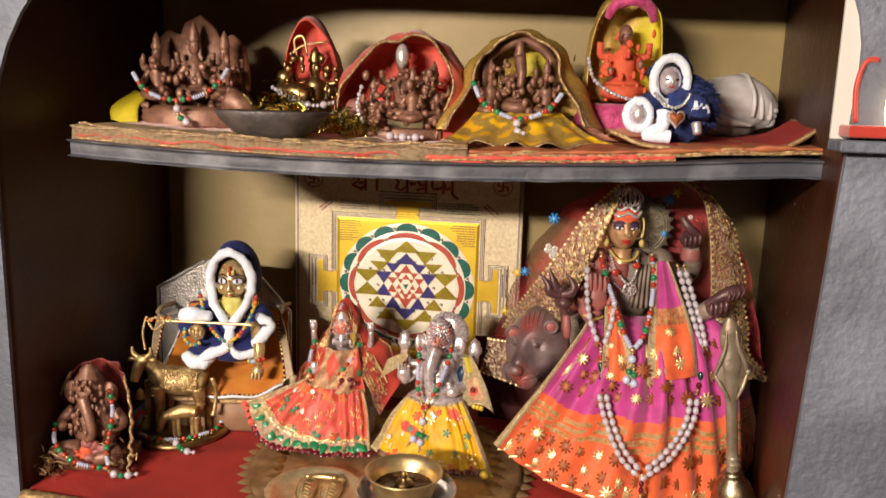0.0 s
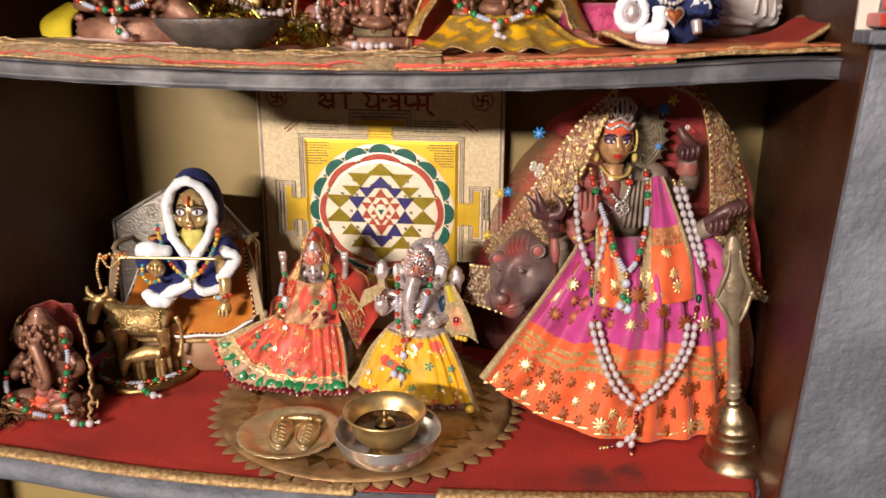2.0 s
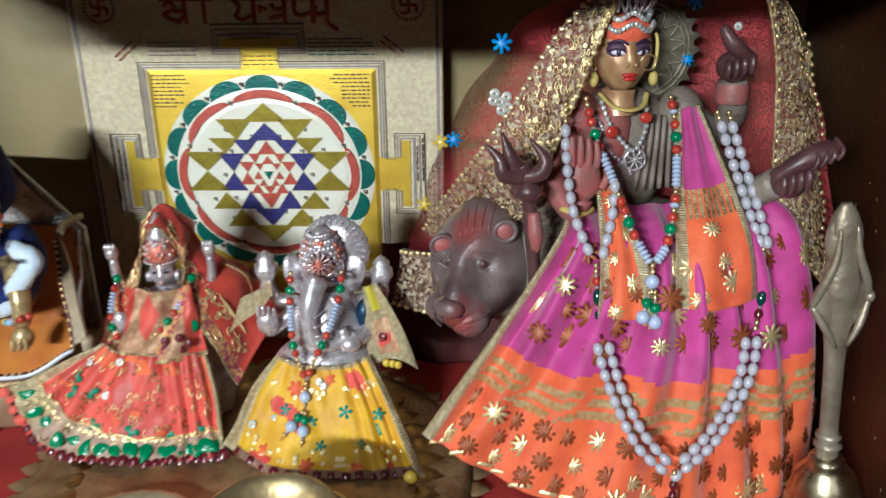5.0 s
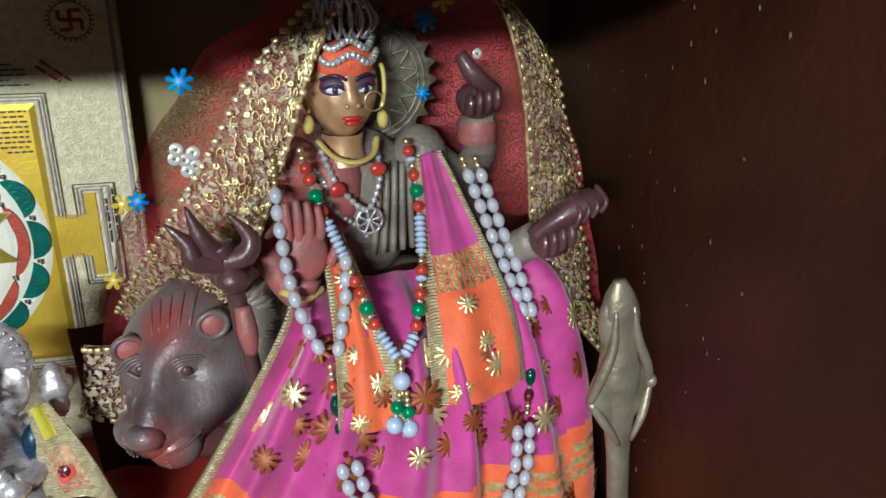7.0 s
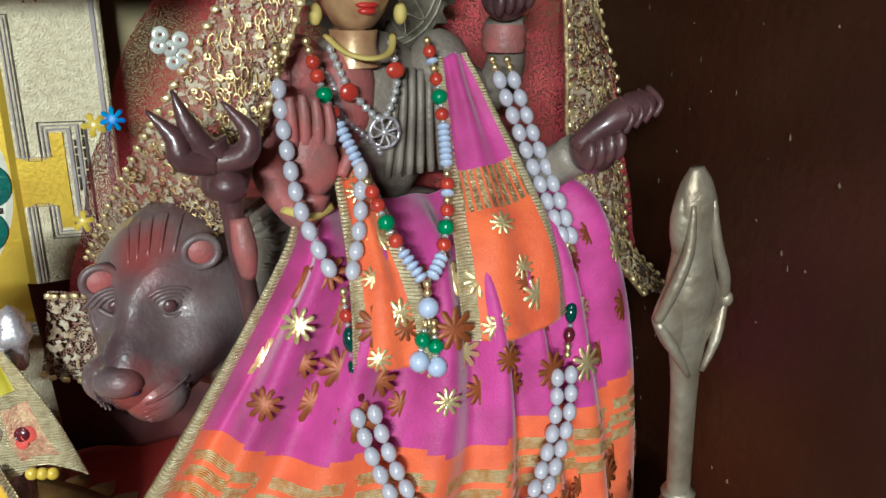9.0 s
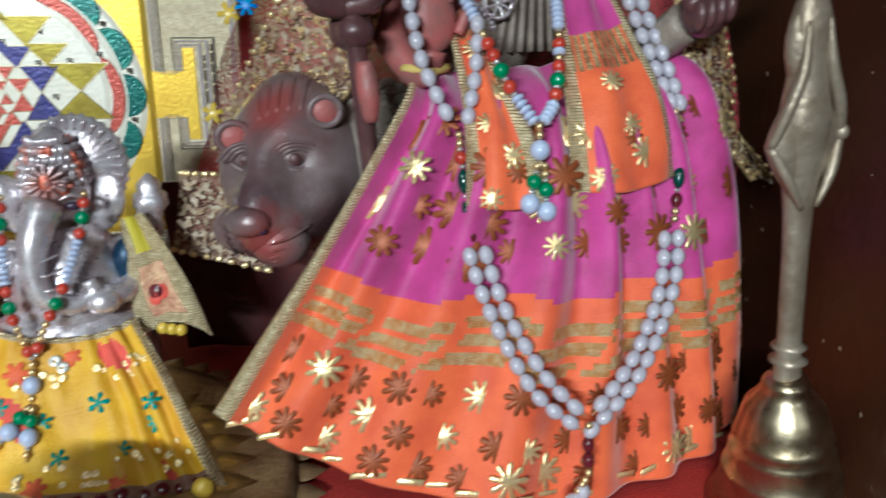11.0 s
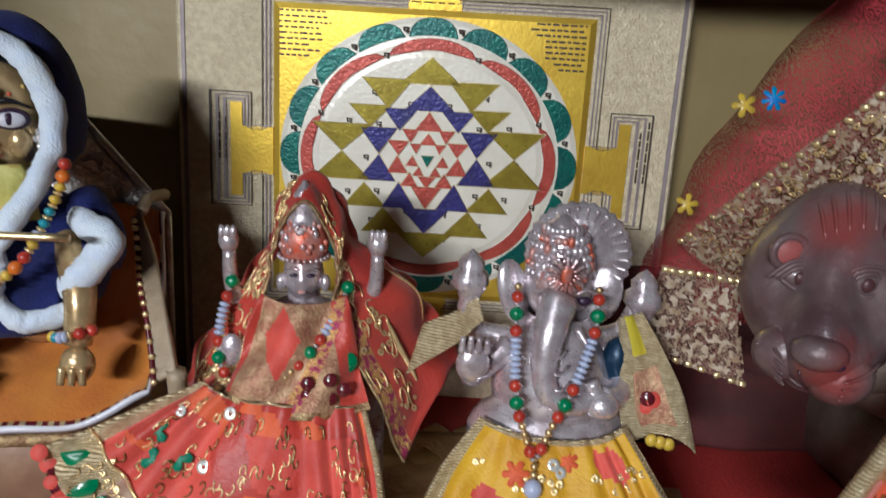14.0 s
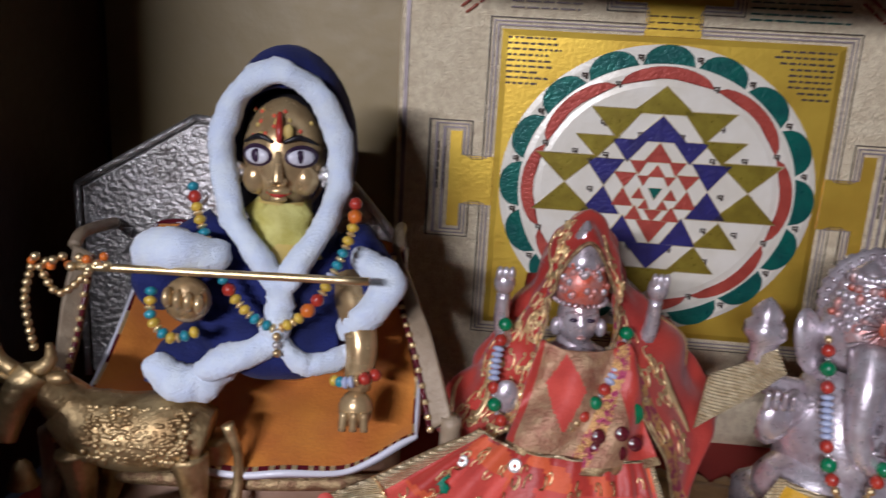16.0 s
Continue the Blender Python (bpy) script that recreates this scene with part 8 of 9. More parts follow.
for sx in (-1, 1):
    s.ball(LF + V(-0.004 + 0.02 * sx, 0.002, 0.079), (0.0095, 0.004, 0.013), CLAY)
    s.tube([LF + V(0.022 * sx, 0, 0.06), LF + V(0.032 * sx, -0.006, 0.05), LF + V(0.026 * sx, -0.016, 0.046)], [0.007, 0.006, 0.005], CLAY, 9)
    s.tube([LF + V(0.012 * sx, -0.012, 0.022), LF + V(0.03 * sx, -0.022, 0.022), LF + V(0.01 * sx, -0.028, 0.018)], [0.01, 0.009, 0.006], CLAY, 9)
for i in range(9):
    r = random.Random(i + 40)
    s.ball(LF + V(r.uniform(-0.012, 0.022), -0.02 - r.uniform(0, 0.006), r.uniform(0.016, 0.036)), (0.007, 0.005, 0.006), VERMILION if i % 2 else REDPALM)
for i in range(60):
    r = random.Random(i)
    s.ball(LF + V(r.uniform(-0.02, 0.02), -0.012 - r.uniform(0, 0.008), r.uniform(0.04, 0.1)), (0.0025, 0.002, 0.0035), CLAY, seg=6, ring=5)
single("clay_god_statue", s, "small bronzed clay elephant-headed statue with vermilion", "statue", LF)
rc = thing("draped_cloth", "dark red cloth with tarnished gold tinsel edge", "cloth", LF + V(0, 0.01, 0))
s = Shape()
RC = s.loft([[LF + V(-0.03, 0.012, 0.098), LF + V(-0.012, 0.024, 0.108), LF + V(0.014, 0.024, 0.106), LF + V(0.027, 0.012, 0.095)], [LF + V(-0.045, 0.0, 0.06), LF + V(-0.02, 0.03, 0.07), LF + V(0.02, 0.03, 0.07), LF + V(0.037, 0.002, 0.06)], [LF + V(-0.044, -0.02, 0.022), LF + V(-0.025, 0.03, 0.03), LF + V(0.022, 0.03, 0.03), LF + V(0.042, -0.014, 0.022)], [LF + V(-0.043, -0.042, 0.003), LF + V(-0.03, 0.03, 0.004), LF + V(0.022, 0.03, 0.004), LF + V(0.045, -0.03, 0.003)]], 50, 30, DARKREDCLOTH, disp=lambda u, v: 0.002 * math.sin(u * 25))
part("cloth", s, rc, solid=0.001)
rnd = random.Random(3)


def tinsel(owner, center, spread, count, seed, material=TINSEL, length=0.014):
    rnd = random.Random(seed)
    s = Shape()
    for i in range(count):
        p = V(center[0] + rnd.gauss(0, spread[0]), center[1] + rnd.gauss(0, spread[1]), center[2] + abs(rnd.gauss(0, spread[2])))
        d = V(rnd.uniform(-1, 1), rnd.uniform(-1, 0.4), rnd.uniform(-0.2, 1)).normalized() * length * rnd.uniform(0.5, 1.1)
        w = d.cross(V(rnd.uniform(-1, 1), rnd.uniform(-1, 1), rnd.uniform(-1, 1))).normalized() * 0.0008
        s.add([p - w, p + w, p + d * 0.5 + w + V(0, 0, 0.001), p + d + w * 0.3, p + d - w * 0.3, p + d * 0.5 - w + V(0, 0, 0.001)], [(0, 1, 2, 5), (5, 2, 3, 4)], material)
    ob = part("tinsel_fringe", s, owner, smooth=False)
    ob["kind"] = "stuff"


for u in (0.02, 0.98):
    b = Shape().tube([RC(u, i / 16)[0] + V(0.0015 * math.sin(i * 3), -0.001, 0) for i in range(17)], 0.0016, GOLDBRAID, 6, 60)
    fuzz(b, 0.0016, 500)
    part("tinsel_edge", b, rc)
tinsel(rc, LF + V(-0.03, -0.03, 0.003), (0.008, 0.006, 0.01), 90, 31, GOLDBRAID, 0.012)
tinsel(rc, LF + V(0.022, -0.022, 0.004), (0.012, 0.008, 0.012), 90, 32, GOLDBRAID, 0.010)
fn = thing("bead_necklace", "red, green and white bead string on the small clay statue", "necklace", LF + V(0.02, -0.04, 0), group="bead necklaces")
string_beads(fn, [LF + V(0.02, -0.008, 0.088), LF + V(0.026, -0.014, 0.068), LF + V(0.027, -0.025, 0.048), LF + V(0.026, -0.032, 0.03), LF + V(0.028, -0.034, 0.016)], ["red_bead", "green_bead", "red_bead"] + PATS)
string_beads(fn, [LF + V(-0.037, -0.012, 0.05), LF + V(-0.03, -0.028, 0.035), LF + V(-0.012, -0.037, 0.022), LF + V(0.01, -0.04, 0.016), LF + V(0.028, -0.035, 0.012)], ["green_bead", "red_bead"] + PATS)
string_beads(fn, [LF + V(0.028, -0.036, 0.01), LF + V(0.04, -0.036, 0.005), LF + V(0.058, -0.03, 0.005)], ["gold_bead", "round_pearl", "green_bead", "round_pearl", "tiny_silver", "small_pearl"])
# ---- upper shelf ----
def shelf_z(u):
    """Height of the sagging shelf's top over the alcove floor."""
    t = (u - (UL + UR) / 2) / 0.33
    return 0.3595 - 0.0125 * max(0.0, 1 - t * t)


def shelf_row(v, dz):
    return [NICHE @ V(-0.318 + 0.640 * i / 20 + max(0, (i - 10) / 10) * 0.15 * max(v, 0), v - 0.006 * (1 - ((i - 10) / 10) ** 2) * (v < 0.05), shelf_z(-0.318 + 0.640 * i / 20) + dz) for i in range(21)]


s = Shape()
s.loft([shelf_row(DEPTH - 0.003, 0), shelf_row(0.1, 0), shelf_row(-0.018, 0), shelf_row(-0.021, -0.003), shelf_row(-0.021, -0.012), shelf_row(-0.018, -0.0145), shelf_row(0.1, -0.0145), shelf_row(DEPTH - 0.003, -0.0145)], 80, 42, SLATE, disp=lambda u, v: 0.0007 * noise.noise(V(u * 30, v * 9, 3)))
tagged(new("shelf", s.mesh("shelf")), "sagging dark slate-painted shelf board with chipped edge", "shelf", kind="structure")
SH = FLOOR + 0.349


def on_shelf(x, y):
    loc = NICHE.inverted() @ V(x, y, 0)
    return FLOOR + shelf_z(loc.x)


def cloth_row(x0, x1, y, dz, n=12, slope=-0.0717):
    out = []
    for i in range(n + 1):
        x = x0 + (x1 - x0) * i / n
        out.append(V(x, y + slope * x, on_shelf(x, y) + dz))
    return out


def shelf_cloth(name, label, x0, x1, yb_, yf, dz, material, edge, seed, droop=0.006, edge_w=0.16, tilt=0.0):
    t = thing(name, label, "cloth", V((x0 + x1) / 2, yf, SH))
    s = Shape()
    rows = [cloth_row(x0, x1, yb_, dz), cloth_row(x0, x1, (yb_ + yf) / 2, dz), cloth_row(x0, x1, yf + 0.008, dz + 0.001), cloth_row(x0, x1, yf, dz - 0.0005), cloth_row(x0, x1, yf - 0.003, dz - droop)]
    at = s.loft(rows, 90, 30, material, disp=lambda u, v: 0.0032 * noise.noise(V(u * 9, v * 3, seed)) + 0.002 * noise.noise(V(u * 26, v * 4, seed)) + tilt * v * v, matf=lambda u, v: edge if v > 1 - edge_w * 2.2 or u < 0.02 or u > 0.98 else material)
    part("cloth", s, t, solid=0.0012)
    for k in range(3):
        vv = 0.99 - k * edge_w * 0.85
        c = Shape().tube([at(i / 60, vv)[0] + V(0, -0.0008, 0.0008) for i in range(61)], 0.0011, GOLDBRAID, 6, 240)
        fuzz(c, 0.0009, 700)
        part("gold_cord", c, t)
    return at


shelf_cloth("shelf_cloth", "red cloth with wide beige-gold woven border", -0.322, 0.03, 0.99, 0.718, 0.0105, REDSATIN, BEIGEBRAID, 3, 0.016, 0.3)
shelf_cloth("shelf_cloth", "thin red cloth with gold hem hanging over the shelf edge", -0.316, -0.02, 0.98, 0.718, 0.0035, REDSATIN, REDSATIN, 5, 0.013, 0.1)
shelf_cloth("shelf_cloth", "dull orange cloth with gold edge", -0.04, 0.335, 0.98, 0.722, 0.0075, mat("dull_orange_cloth", (0.45, 0.15, 0.06), 0.6, 0.1, (0.33, 0.09, 0.04), 60, 0.5, 600), GOLDBRAID, 9, 0.004, 0.12)
sc = shelf_cloth("shelf_cloth", "red cloth printed with yellow paisleys hanging at the shelf edge", -0.005, 0.20, 0.9, 0.715, 0.003, CORAL, CORAL, 11, 0.009, 0.1)

# seat mat of the small blue-coated figure, with a curled corner
mm = thing("seat_mat", "red velvet seat mat with gold cord and curled corner", "mat", (0.25, 0.82, SH + 0.012))
rows = [[(0.185, 0.90, 1.380), (0.23, 0.9, 1.381), (0.28, 0.895, 1.382), (0.33, 0.89, 1.386), (0.362, 0.885, 1.402)], [(0.168, 0.83, 1.385), (0.22, 0.83, 1.380), (0.27, 0.826, 1.380), (0.325, 0.822, 1.386), (0.357, 0.82, 1.405)], [(0.158, 0.762, 1.390), (0.19, 0.75, 1.379), (0.245, 0.742, 1.377), (0.30, 0.742, 1.381), (0.345, 0.75, 1.406)]]
s = Shape()
MM = s.loft(rows, 60, 30, REDMAT, disp=lambda u, v: 0.001 * noise.noise(V(u * 8, v * 8, 4)))
part("velvet", s, mm, solid=0.002)
ring = [MM(u, 1.0)[0] for u in [i / 20 for i in range(21)]] + [MM(1.0, 1 - i / 10)[0] for i in range(1, 11)]
c = Shape().tube(ring, 0.0022, GOLDBRAID, 8, 120)
fuzz(c, 0.0009, 500)
part("cord_edge", c, mm, "frayed gold cord")
c = Shape().tube([MM(0.0, i / 10)[0] for i in range(11)], 0.0022, GOLDBRAID, 8, 60)
fuzz(c, 0.0009, 500)
part("cord_edge", c, mm, "frayed gold cord")
s = Shape()
s.loft([[(0.30, 0.93, 1.377), (0.34, 0.93, 1.379), (0.372, 0.925, 1.381)], [(0.31, 0.80, 1.377), (0.35, 0.79, 1.379), (0.362, 0.785, 1.380)]], 20, 12, MUSTARD)
single("gold_cloth_corner", s, "corner of mustard gold brocade cloth on the shelf", "cloth", (0.34, 0.86, 1.378), solid=0.001)


def small_figure(s, base, h, body, face, lean=0.0, arms=True, crown=True, seat=True, wide=1.0):
    """A little seated figure: base, crossed legs, torso, arms, head and tiered crown."""
    b = Vector(base)
    r = h * 0.5 * wide
    if seat:
        s.lathe([(0, 0), (r * 0.62, 0), (r * 0.66, h * 0.03), (r * 0.6, h * 0.06), (r * 0.64, h * 0.09), (r * 0.5, h * 0.12), (0, h * 0.12)], body, Matrix.Translation(b) @ Matrix.Diagonal((1, 0.7, 1, 1)), 20)
    s.ball(b + V(0, 0, h * 0.2), (r * 0.52, r * 0.36, h * 0.11), body)
    s.tube([b + V(-r * 0.45, -r * 0.15, h * 0.19), b + V(0, -r * 0.4, h * 0.17), b + V(r * 0.4, -r * 0.1, h * 0.2)], [h * 0.06, h * 0.07, h * 0.06], body, 8)
    s.lathe([(r * 0.26, h * 0.2), (r * 0.23, h * 0.3), (r * 0.29, h * 0.44), (r * 0.3, h * 0.5), (r * 0.12, h * 0.56), (r * 0.1, h * 0.6)], body, Matrix.Translation(b), 16)
    c = b + V(lean, -r * 0.03, h * 0.68)
    s.ball(c, (r * 0.17, r * 0.17, h * 0.1), face)
    face_bits(s, c, r * 0.17, face)
    if crown:
        s.lathe([(r * 0.18, 0), (r * 0.2, h * 0.03), (r * 0.14, h * 0.08), (r * 0.15, h * 0.1), (r * 0.08, h * 0.16), (r * 0.01, h * 0.21)], body, Matrix.Translation(c + V(0, 0, h * 0.06)), 14, wave=lambda a, z: 0.09 * math.sin(a * 7))
    if arms:
        for sx in (-1, 1):
            s.tube([b + V(r * 0.27 * sx, 0, h * 0.48), b + V(r * 0.46 * sx, -r * 0.06, h * 0.36), b + V(r * 0.34 * sx, -r * 0.26, h * 0.34 + h * 0.06 * (sx > 0))], [h * 0.045, h * 0.04, h * 0.033], body, 8)
            s.ball(b + V(r * 0.33 * sx, -r * 0.3, h * 0.36 + h * 0.06 * (sx > 0)), (h * 0.035, h * 0.025, h * 0.045), face, seg=8, ring=6)
            s.tube([b + V(r * 0.27 * sx, r * 0.08, h * 0.5), b + V(r * 0.52 * sx, r * 0.06, h * 0.5), b + V(r * 0.56 * sx, 0, h * 0.62)], [h * 0.04, h * 0.034, h * 0.03], body, 8)


def carved(s, base, spread, count, seed, material, size=0.003):
    rnd = random.Random(seed)
    for i in range(count):
        p = Vector(base) + V(rnd.uniform(-1, 1) * spread[0], -rnd.uniform(0.3, 1) * spread[1], rnd.uniform(0, 1) * spread[2])
        s.ball(p, (size * rnd.uniform(0.6, 1.3), size * 0.7, size * rnd.uniform(0.6, 1.6)), material, seg=6, ring=5)


ZS = lambda x, y, d=0.009: on_shelf(x, y) + d

# three-figure clay group
p = V(-0.268, 0.90, ZS(-0.268, 0.9))
s = Shape()
s.lathe([(0, 0), (0.058, 0), (0.061, 0.003), (0.058, 0.006), (0.06, 0.009), (0.056, 0.013), (0.057, 0.017), (0.045, 0.022), (0, 0.024)], CLAY, Matrix.Translation(p) @ Matrix.Diagonal((1, 0.62, 1, 1)), 36)
for dx, h in ((-0.037, 0.085), (0.0, 0.098), (0.036, 0.088)):
    small_figure(s, p + V(dx, -0.004 + 0.01 * (dx == 0), 0.018), h, CLAY, CLAY, seat=False, wide=0.72)
s.tube([p + V(0.045, -0.02, 0.03), p + V(0.062, -0.024, 0.022), p + V(0.072, -0.018, 0.016)], [0.014, 0.012, 0.004], CLAY, 10)
s.plate([(-0.058, 0.0), (0.052, 0.0), (0.054, 0.04), (0.05, 0.075), (0.036, 0.088), (0.022, 0.082), (0.016, 0.095), (0.0, 0.108), (-0.016, 0.1), (-0.022, 0.086), (-0.036, 0.092), (-0.05, 0.08), (-0.056, 0.045)], 0.008, CLAY, Matrix.Translation(p + V(0, 0.03, 0.012)) @ pose(0, 0, 0, 90, 0, 0))
carved(s, p + V(0, -0.012, 0.02), (0.05, 0.014, 0.05), 40, 3, CLAY, 0.004)
single("clay_trio_statue", s, "bronzed clay group of three seated gods on an oval base", "statue", p)
s = Shape()
s.loft([[(-0.345, 0.93, 1.41), (-0.335, 0.915, 1.414), (-0.32, 0.91, 1.408)], [(-0.358, 0.9, 1.395), (-0.342, 0.885, 1.398), (-0.322, 0.885, 1.396)], [(-0.352, 0.885, ZS(-0.35, 0.88)), (-0.338, 0.872, ZS(-0.34, 0.88)), (-0.318, 0.872, ZS(-0.32, 0.88))]], 16, 16, LEAFYEL, disp=lambda u, v: 0.002 * math.sin(u * 9))
single("yellow_cloth_scrap", s, "crumpled bright yellow cloth scrap", "cloth", (-0.337, 0.88, ZS(-0.34, 0.88)), solid=0.001)
tn = thing("bead_necklace", "white, red and green bead string on the clay group", "necklace", p + V(0, -0.05, 0.01), group="bead necklaces")
string_beads(tn, [p + V(-0.055, -0.025, 0.055), p + V(-0.04, -0.037, 0.04), p + V(-0.022, -0.043, 0.031), p + V(-0.002, -0.046, 0.028)], PATS)
string_beads(tn, [p + V(0.047, -0.03, 0.062), p + V(0.037, -0.037, 0.045), p + V(0.02, -0.043, 0.033), p + V(-0.002, -0.046, 0.028)], PATS)
string_beads(tn, [p + V(-0.002, -0.047, 0.027), p + V(0.001, -0.048, 0.012), p + V(0.012, -0.05, 0.005)], ["gold_bead", "round_pearl", "gold_bead", "green_bead", "round_pearl", "tiny_silver"])

# small goddess with a red hood, and tinsel
p = V(-0.148, 0.935, ZS(-0.15, 0.935))
s = Shape()
small_figure(s, p + V(0.005, 0, 0.012), 0.088, OLDBRASS, OLDBRASS, wide=0.95)
s.tube([p + V(-0.034, -0.01, 0.05), p + V(-0.015, -0.016, 0.045), p + V(0.0, -0.016, 0.04)], [0.006, 0.012, 0.012], OLDBRASS, 10)
s.ball(p + V(-0.026, -0.014, 0.06), (0.009, 0.008, 0.009), OLDBRASS)
s.tube([p + V(-0.02, -0.012, 0.085), p + V(-0.006, -0.01, 0.095), p + V(0.02, -0.008, 0.10)], 0.0014, BRASS, 6)
s.tube([p + V(-0.012, -0.01, 0.08), p + V(-0.016, -0.012, 0.1), p + V(-0.006, -0.012, 0.104), p + V(-0.002, -0.01, 0.084)], 0.0014, BRASS, 6)
carved(s, p + V(0.004, -0.012, 0.015), (0.03, 0.014, 0.07), 34, 5, OLDBRASS, 0.0035)
s.box(p + V(0.004, 0, 0.006), (0.075, 0.042, 0.014), OLDBRASS)
single("small_goddess_statue", s, "tarnished brass small goddess statue riding a lion", "statue", p)
hd = thing("statue_hood", "bright red peaked cloth hood behind small goddess", "hood", p + V(0, 0.01, 0.06))
s = Shape()
s.loft([[p + V(-0.028, 0.0, 0.06), p + V(-0.024, -0.002, 0.1), p + V(-0.004, -0.002, 0.122), p + V(0.018, 0.0, 0.1), p + V(0.036, 0.0, 0.045)], [p + V(-0.03, 0.022, 0.06), p + V(-0.026, 0.024, 0.1), p + V(-0.004, 0.024, 0.125), p + V(0.02, 0.024, 0.1), p + V(0.04, 0.02, 0.045)], [p + V(-0.012, 0.024, 0.04), p + V(-0.008, 0.026, 0.06), p + V(-0.002, 0.026, 0.07), p + V(0.008, 0.026, 0.06), p + V(0.014, 0.022, 0.035)]], 40, 8, CORAL, disp=lambda u, v: 0.0012 * math.sin(u * 18))
part("cloth", s, hd, solid=0.001)
sn2 = thing("bead_necklace", "white bead string on the small goddess", "necklace", p + V(0, -0.03, 0.03), group="bead necklaces")
string_beads(sn2, [p + V(-0.04, -0.02, 0.05), p + V(-0.012, -0.028, 0.036), p + V(0.01, -0.03, 0.031), p + V(0.035, -0.026, 0.036)], ["small_pearl", "small_pearl", "round_pearl"])
for k, (x, y, sp, cnt) in enumerate(((-0.175, 0.885, (0.02, 0.01, 0.018), 420), (-0.145, 0.872, (0.012, 0.008, 0.012), 200), (-0.088, 0.84, (0.012, 0.008, 0.012), 260), (0.144, 0.925, (0.011, 0.008, 0.024), 420))):
    tg = thing("tinsel_garland", "bunched shiny gold and green tinsel garland", "garland", V(x, y, ZS(x, y)), group="tinsel garlands")
    core = Shape().ball((x, y, ZS(x, y) + sp[2] * 0.8), (sp[0] * 1.0, sp[1], sp[2] * 0.9), MUSTARD)
    fuzz(core, 0.003, 200)
    part("tinsel_core", core, tg)
    tinsel(tg, (x, y, ZS(x, y) + 0.003), sp, cnt, 70 + k, TINSEL if k < 3 else BRASS, 0.013)

# family group under a red veil
p = V(-0.040, 0.865, ZS(-0.04, 0.865))
s = Shape()
s.box(p + V(0, 0, 0.006), (0.085, 0.042, 0.013), CLAY)
small_figure(s, p + V(0.0, 0.008, 0.01), 0.098, CLAY, CLAY, seat=False, wide=0.8)
small_figure(s, p + V(-0.028, -0.008, 0.008), 0.06, CLAY, CLAY, seat=False, wide=0.8)
small_figure(s, p + V(0.012, -0.016, 0.012), 0.066, CLAY, CLAY, seat=False, wide=0.75)
small_figure(s, p + V(0.032, 0.004, 0.01), 0.075, CLAY, CLAY, seat=False, wide=0.75)
s.ball(p + V(0, -0.004, 0.085), (0.007, 0.006, 0.012), SILVERBEAD)
s.ball(p + V(-0.045, -0.002, 0.03), (0.014, 0.01, 0.012), REDPALM)
carved(s, p + V(0, -0.01, 0.012), (0.042, 0.014, 0.06), 46, 8, CLAY, 0.0034)
single("clay_family_statue", s, "bronzed clay family group of gods", "statue", p)
fv = thing("statue_veil", "orange-red satin veil with gold cord over clay family", "veil", p + V(0, 0.01, 0))
s = Shape()
FV = s.loft([[p + V(-0.066, -0.012, 0.028), p + V(-0.052, -0.012, 0.068), p + V(-0.018, -0.01, 0.096), p + V(0.014, -0.008, 0.104), p + V(0.044, -0.01, 0.085), p + V(0.05, -0.014, 0.045), p + V(0.036, -0.022, 0.004)], [p + V(-0.068, 0.01, 0.03), p + V(-0.055, 0.012, 0.07), p + V(-0.02, 0.014, 0.1), p + V(0.016, 0.014, 0.108), p + V(0.052, 0.012, 0.088), p + V(0.064, 0.008, 0.045), p + V(0.068, 0.004, 0.002)], [p + V(-0.06, 0.034, 0.03), p + V(-0.05, 0.036, 0.065), p + V(-0.02, 0.036, 0.09), p + V(0.014, 0.036, 0.098), p + V(0.05, 0.036, 0.08), p + V(0.07, 0.034, 0.045), p + V(0.08, 0.03, 0.002)], [p + V(-0.02, 0.034, 0.01), p + V(-0.015, 0.036, 0.03), p + V(-0.006, 0.036, 0.045), p + V(0.004, 0.036, 0.05), p + V(0.016, 0.036, 0.04), p + V(0.02, 0.034, 0.02), p + V(0.02, 0.03, 0.002)]], 70, 16, CORAL, disp=lambda u, v: 0.0022 * math.sin(u * 26 + 4 * v) + 0.006 * noise.noise(V(u * 5, v * 3, 21)) + 0.0025 * noise.noise(V(u * 14, v * 7, 4)))
part("cloth", s, fv, solid=0.001)
c = Shape().tube([FV(i / 40, 0.0)[0] for i in range(41)], 0.0015, GOLDBRAID, 6, 140)
fuzz(c, 0.0008, 700)
part("gold_cord", c, fv)
fb = thing("bead_necklace", "white pearl strings on the clay family group", "necklace", p + V(0, -0.035, 0), group="bead necklaces")
string_beads(fb, [p + V(-0.038, -0.022, 0.055), p + V(-0.042, -0.026, 0.035), p + V(-0.036, -0.028, 0.018)], ["small_pearl", "rhinestone"])
string_beads(fb, [p + V(-0.012, -0.036, 0.006), p + V(0.01, -0.038, 0.005), p + V(0.028, -0.036, 0.006)], ["round_pearl", "small_pearl"])

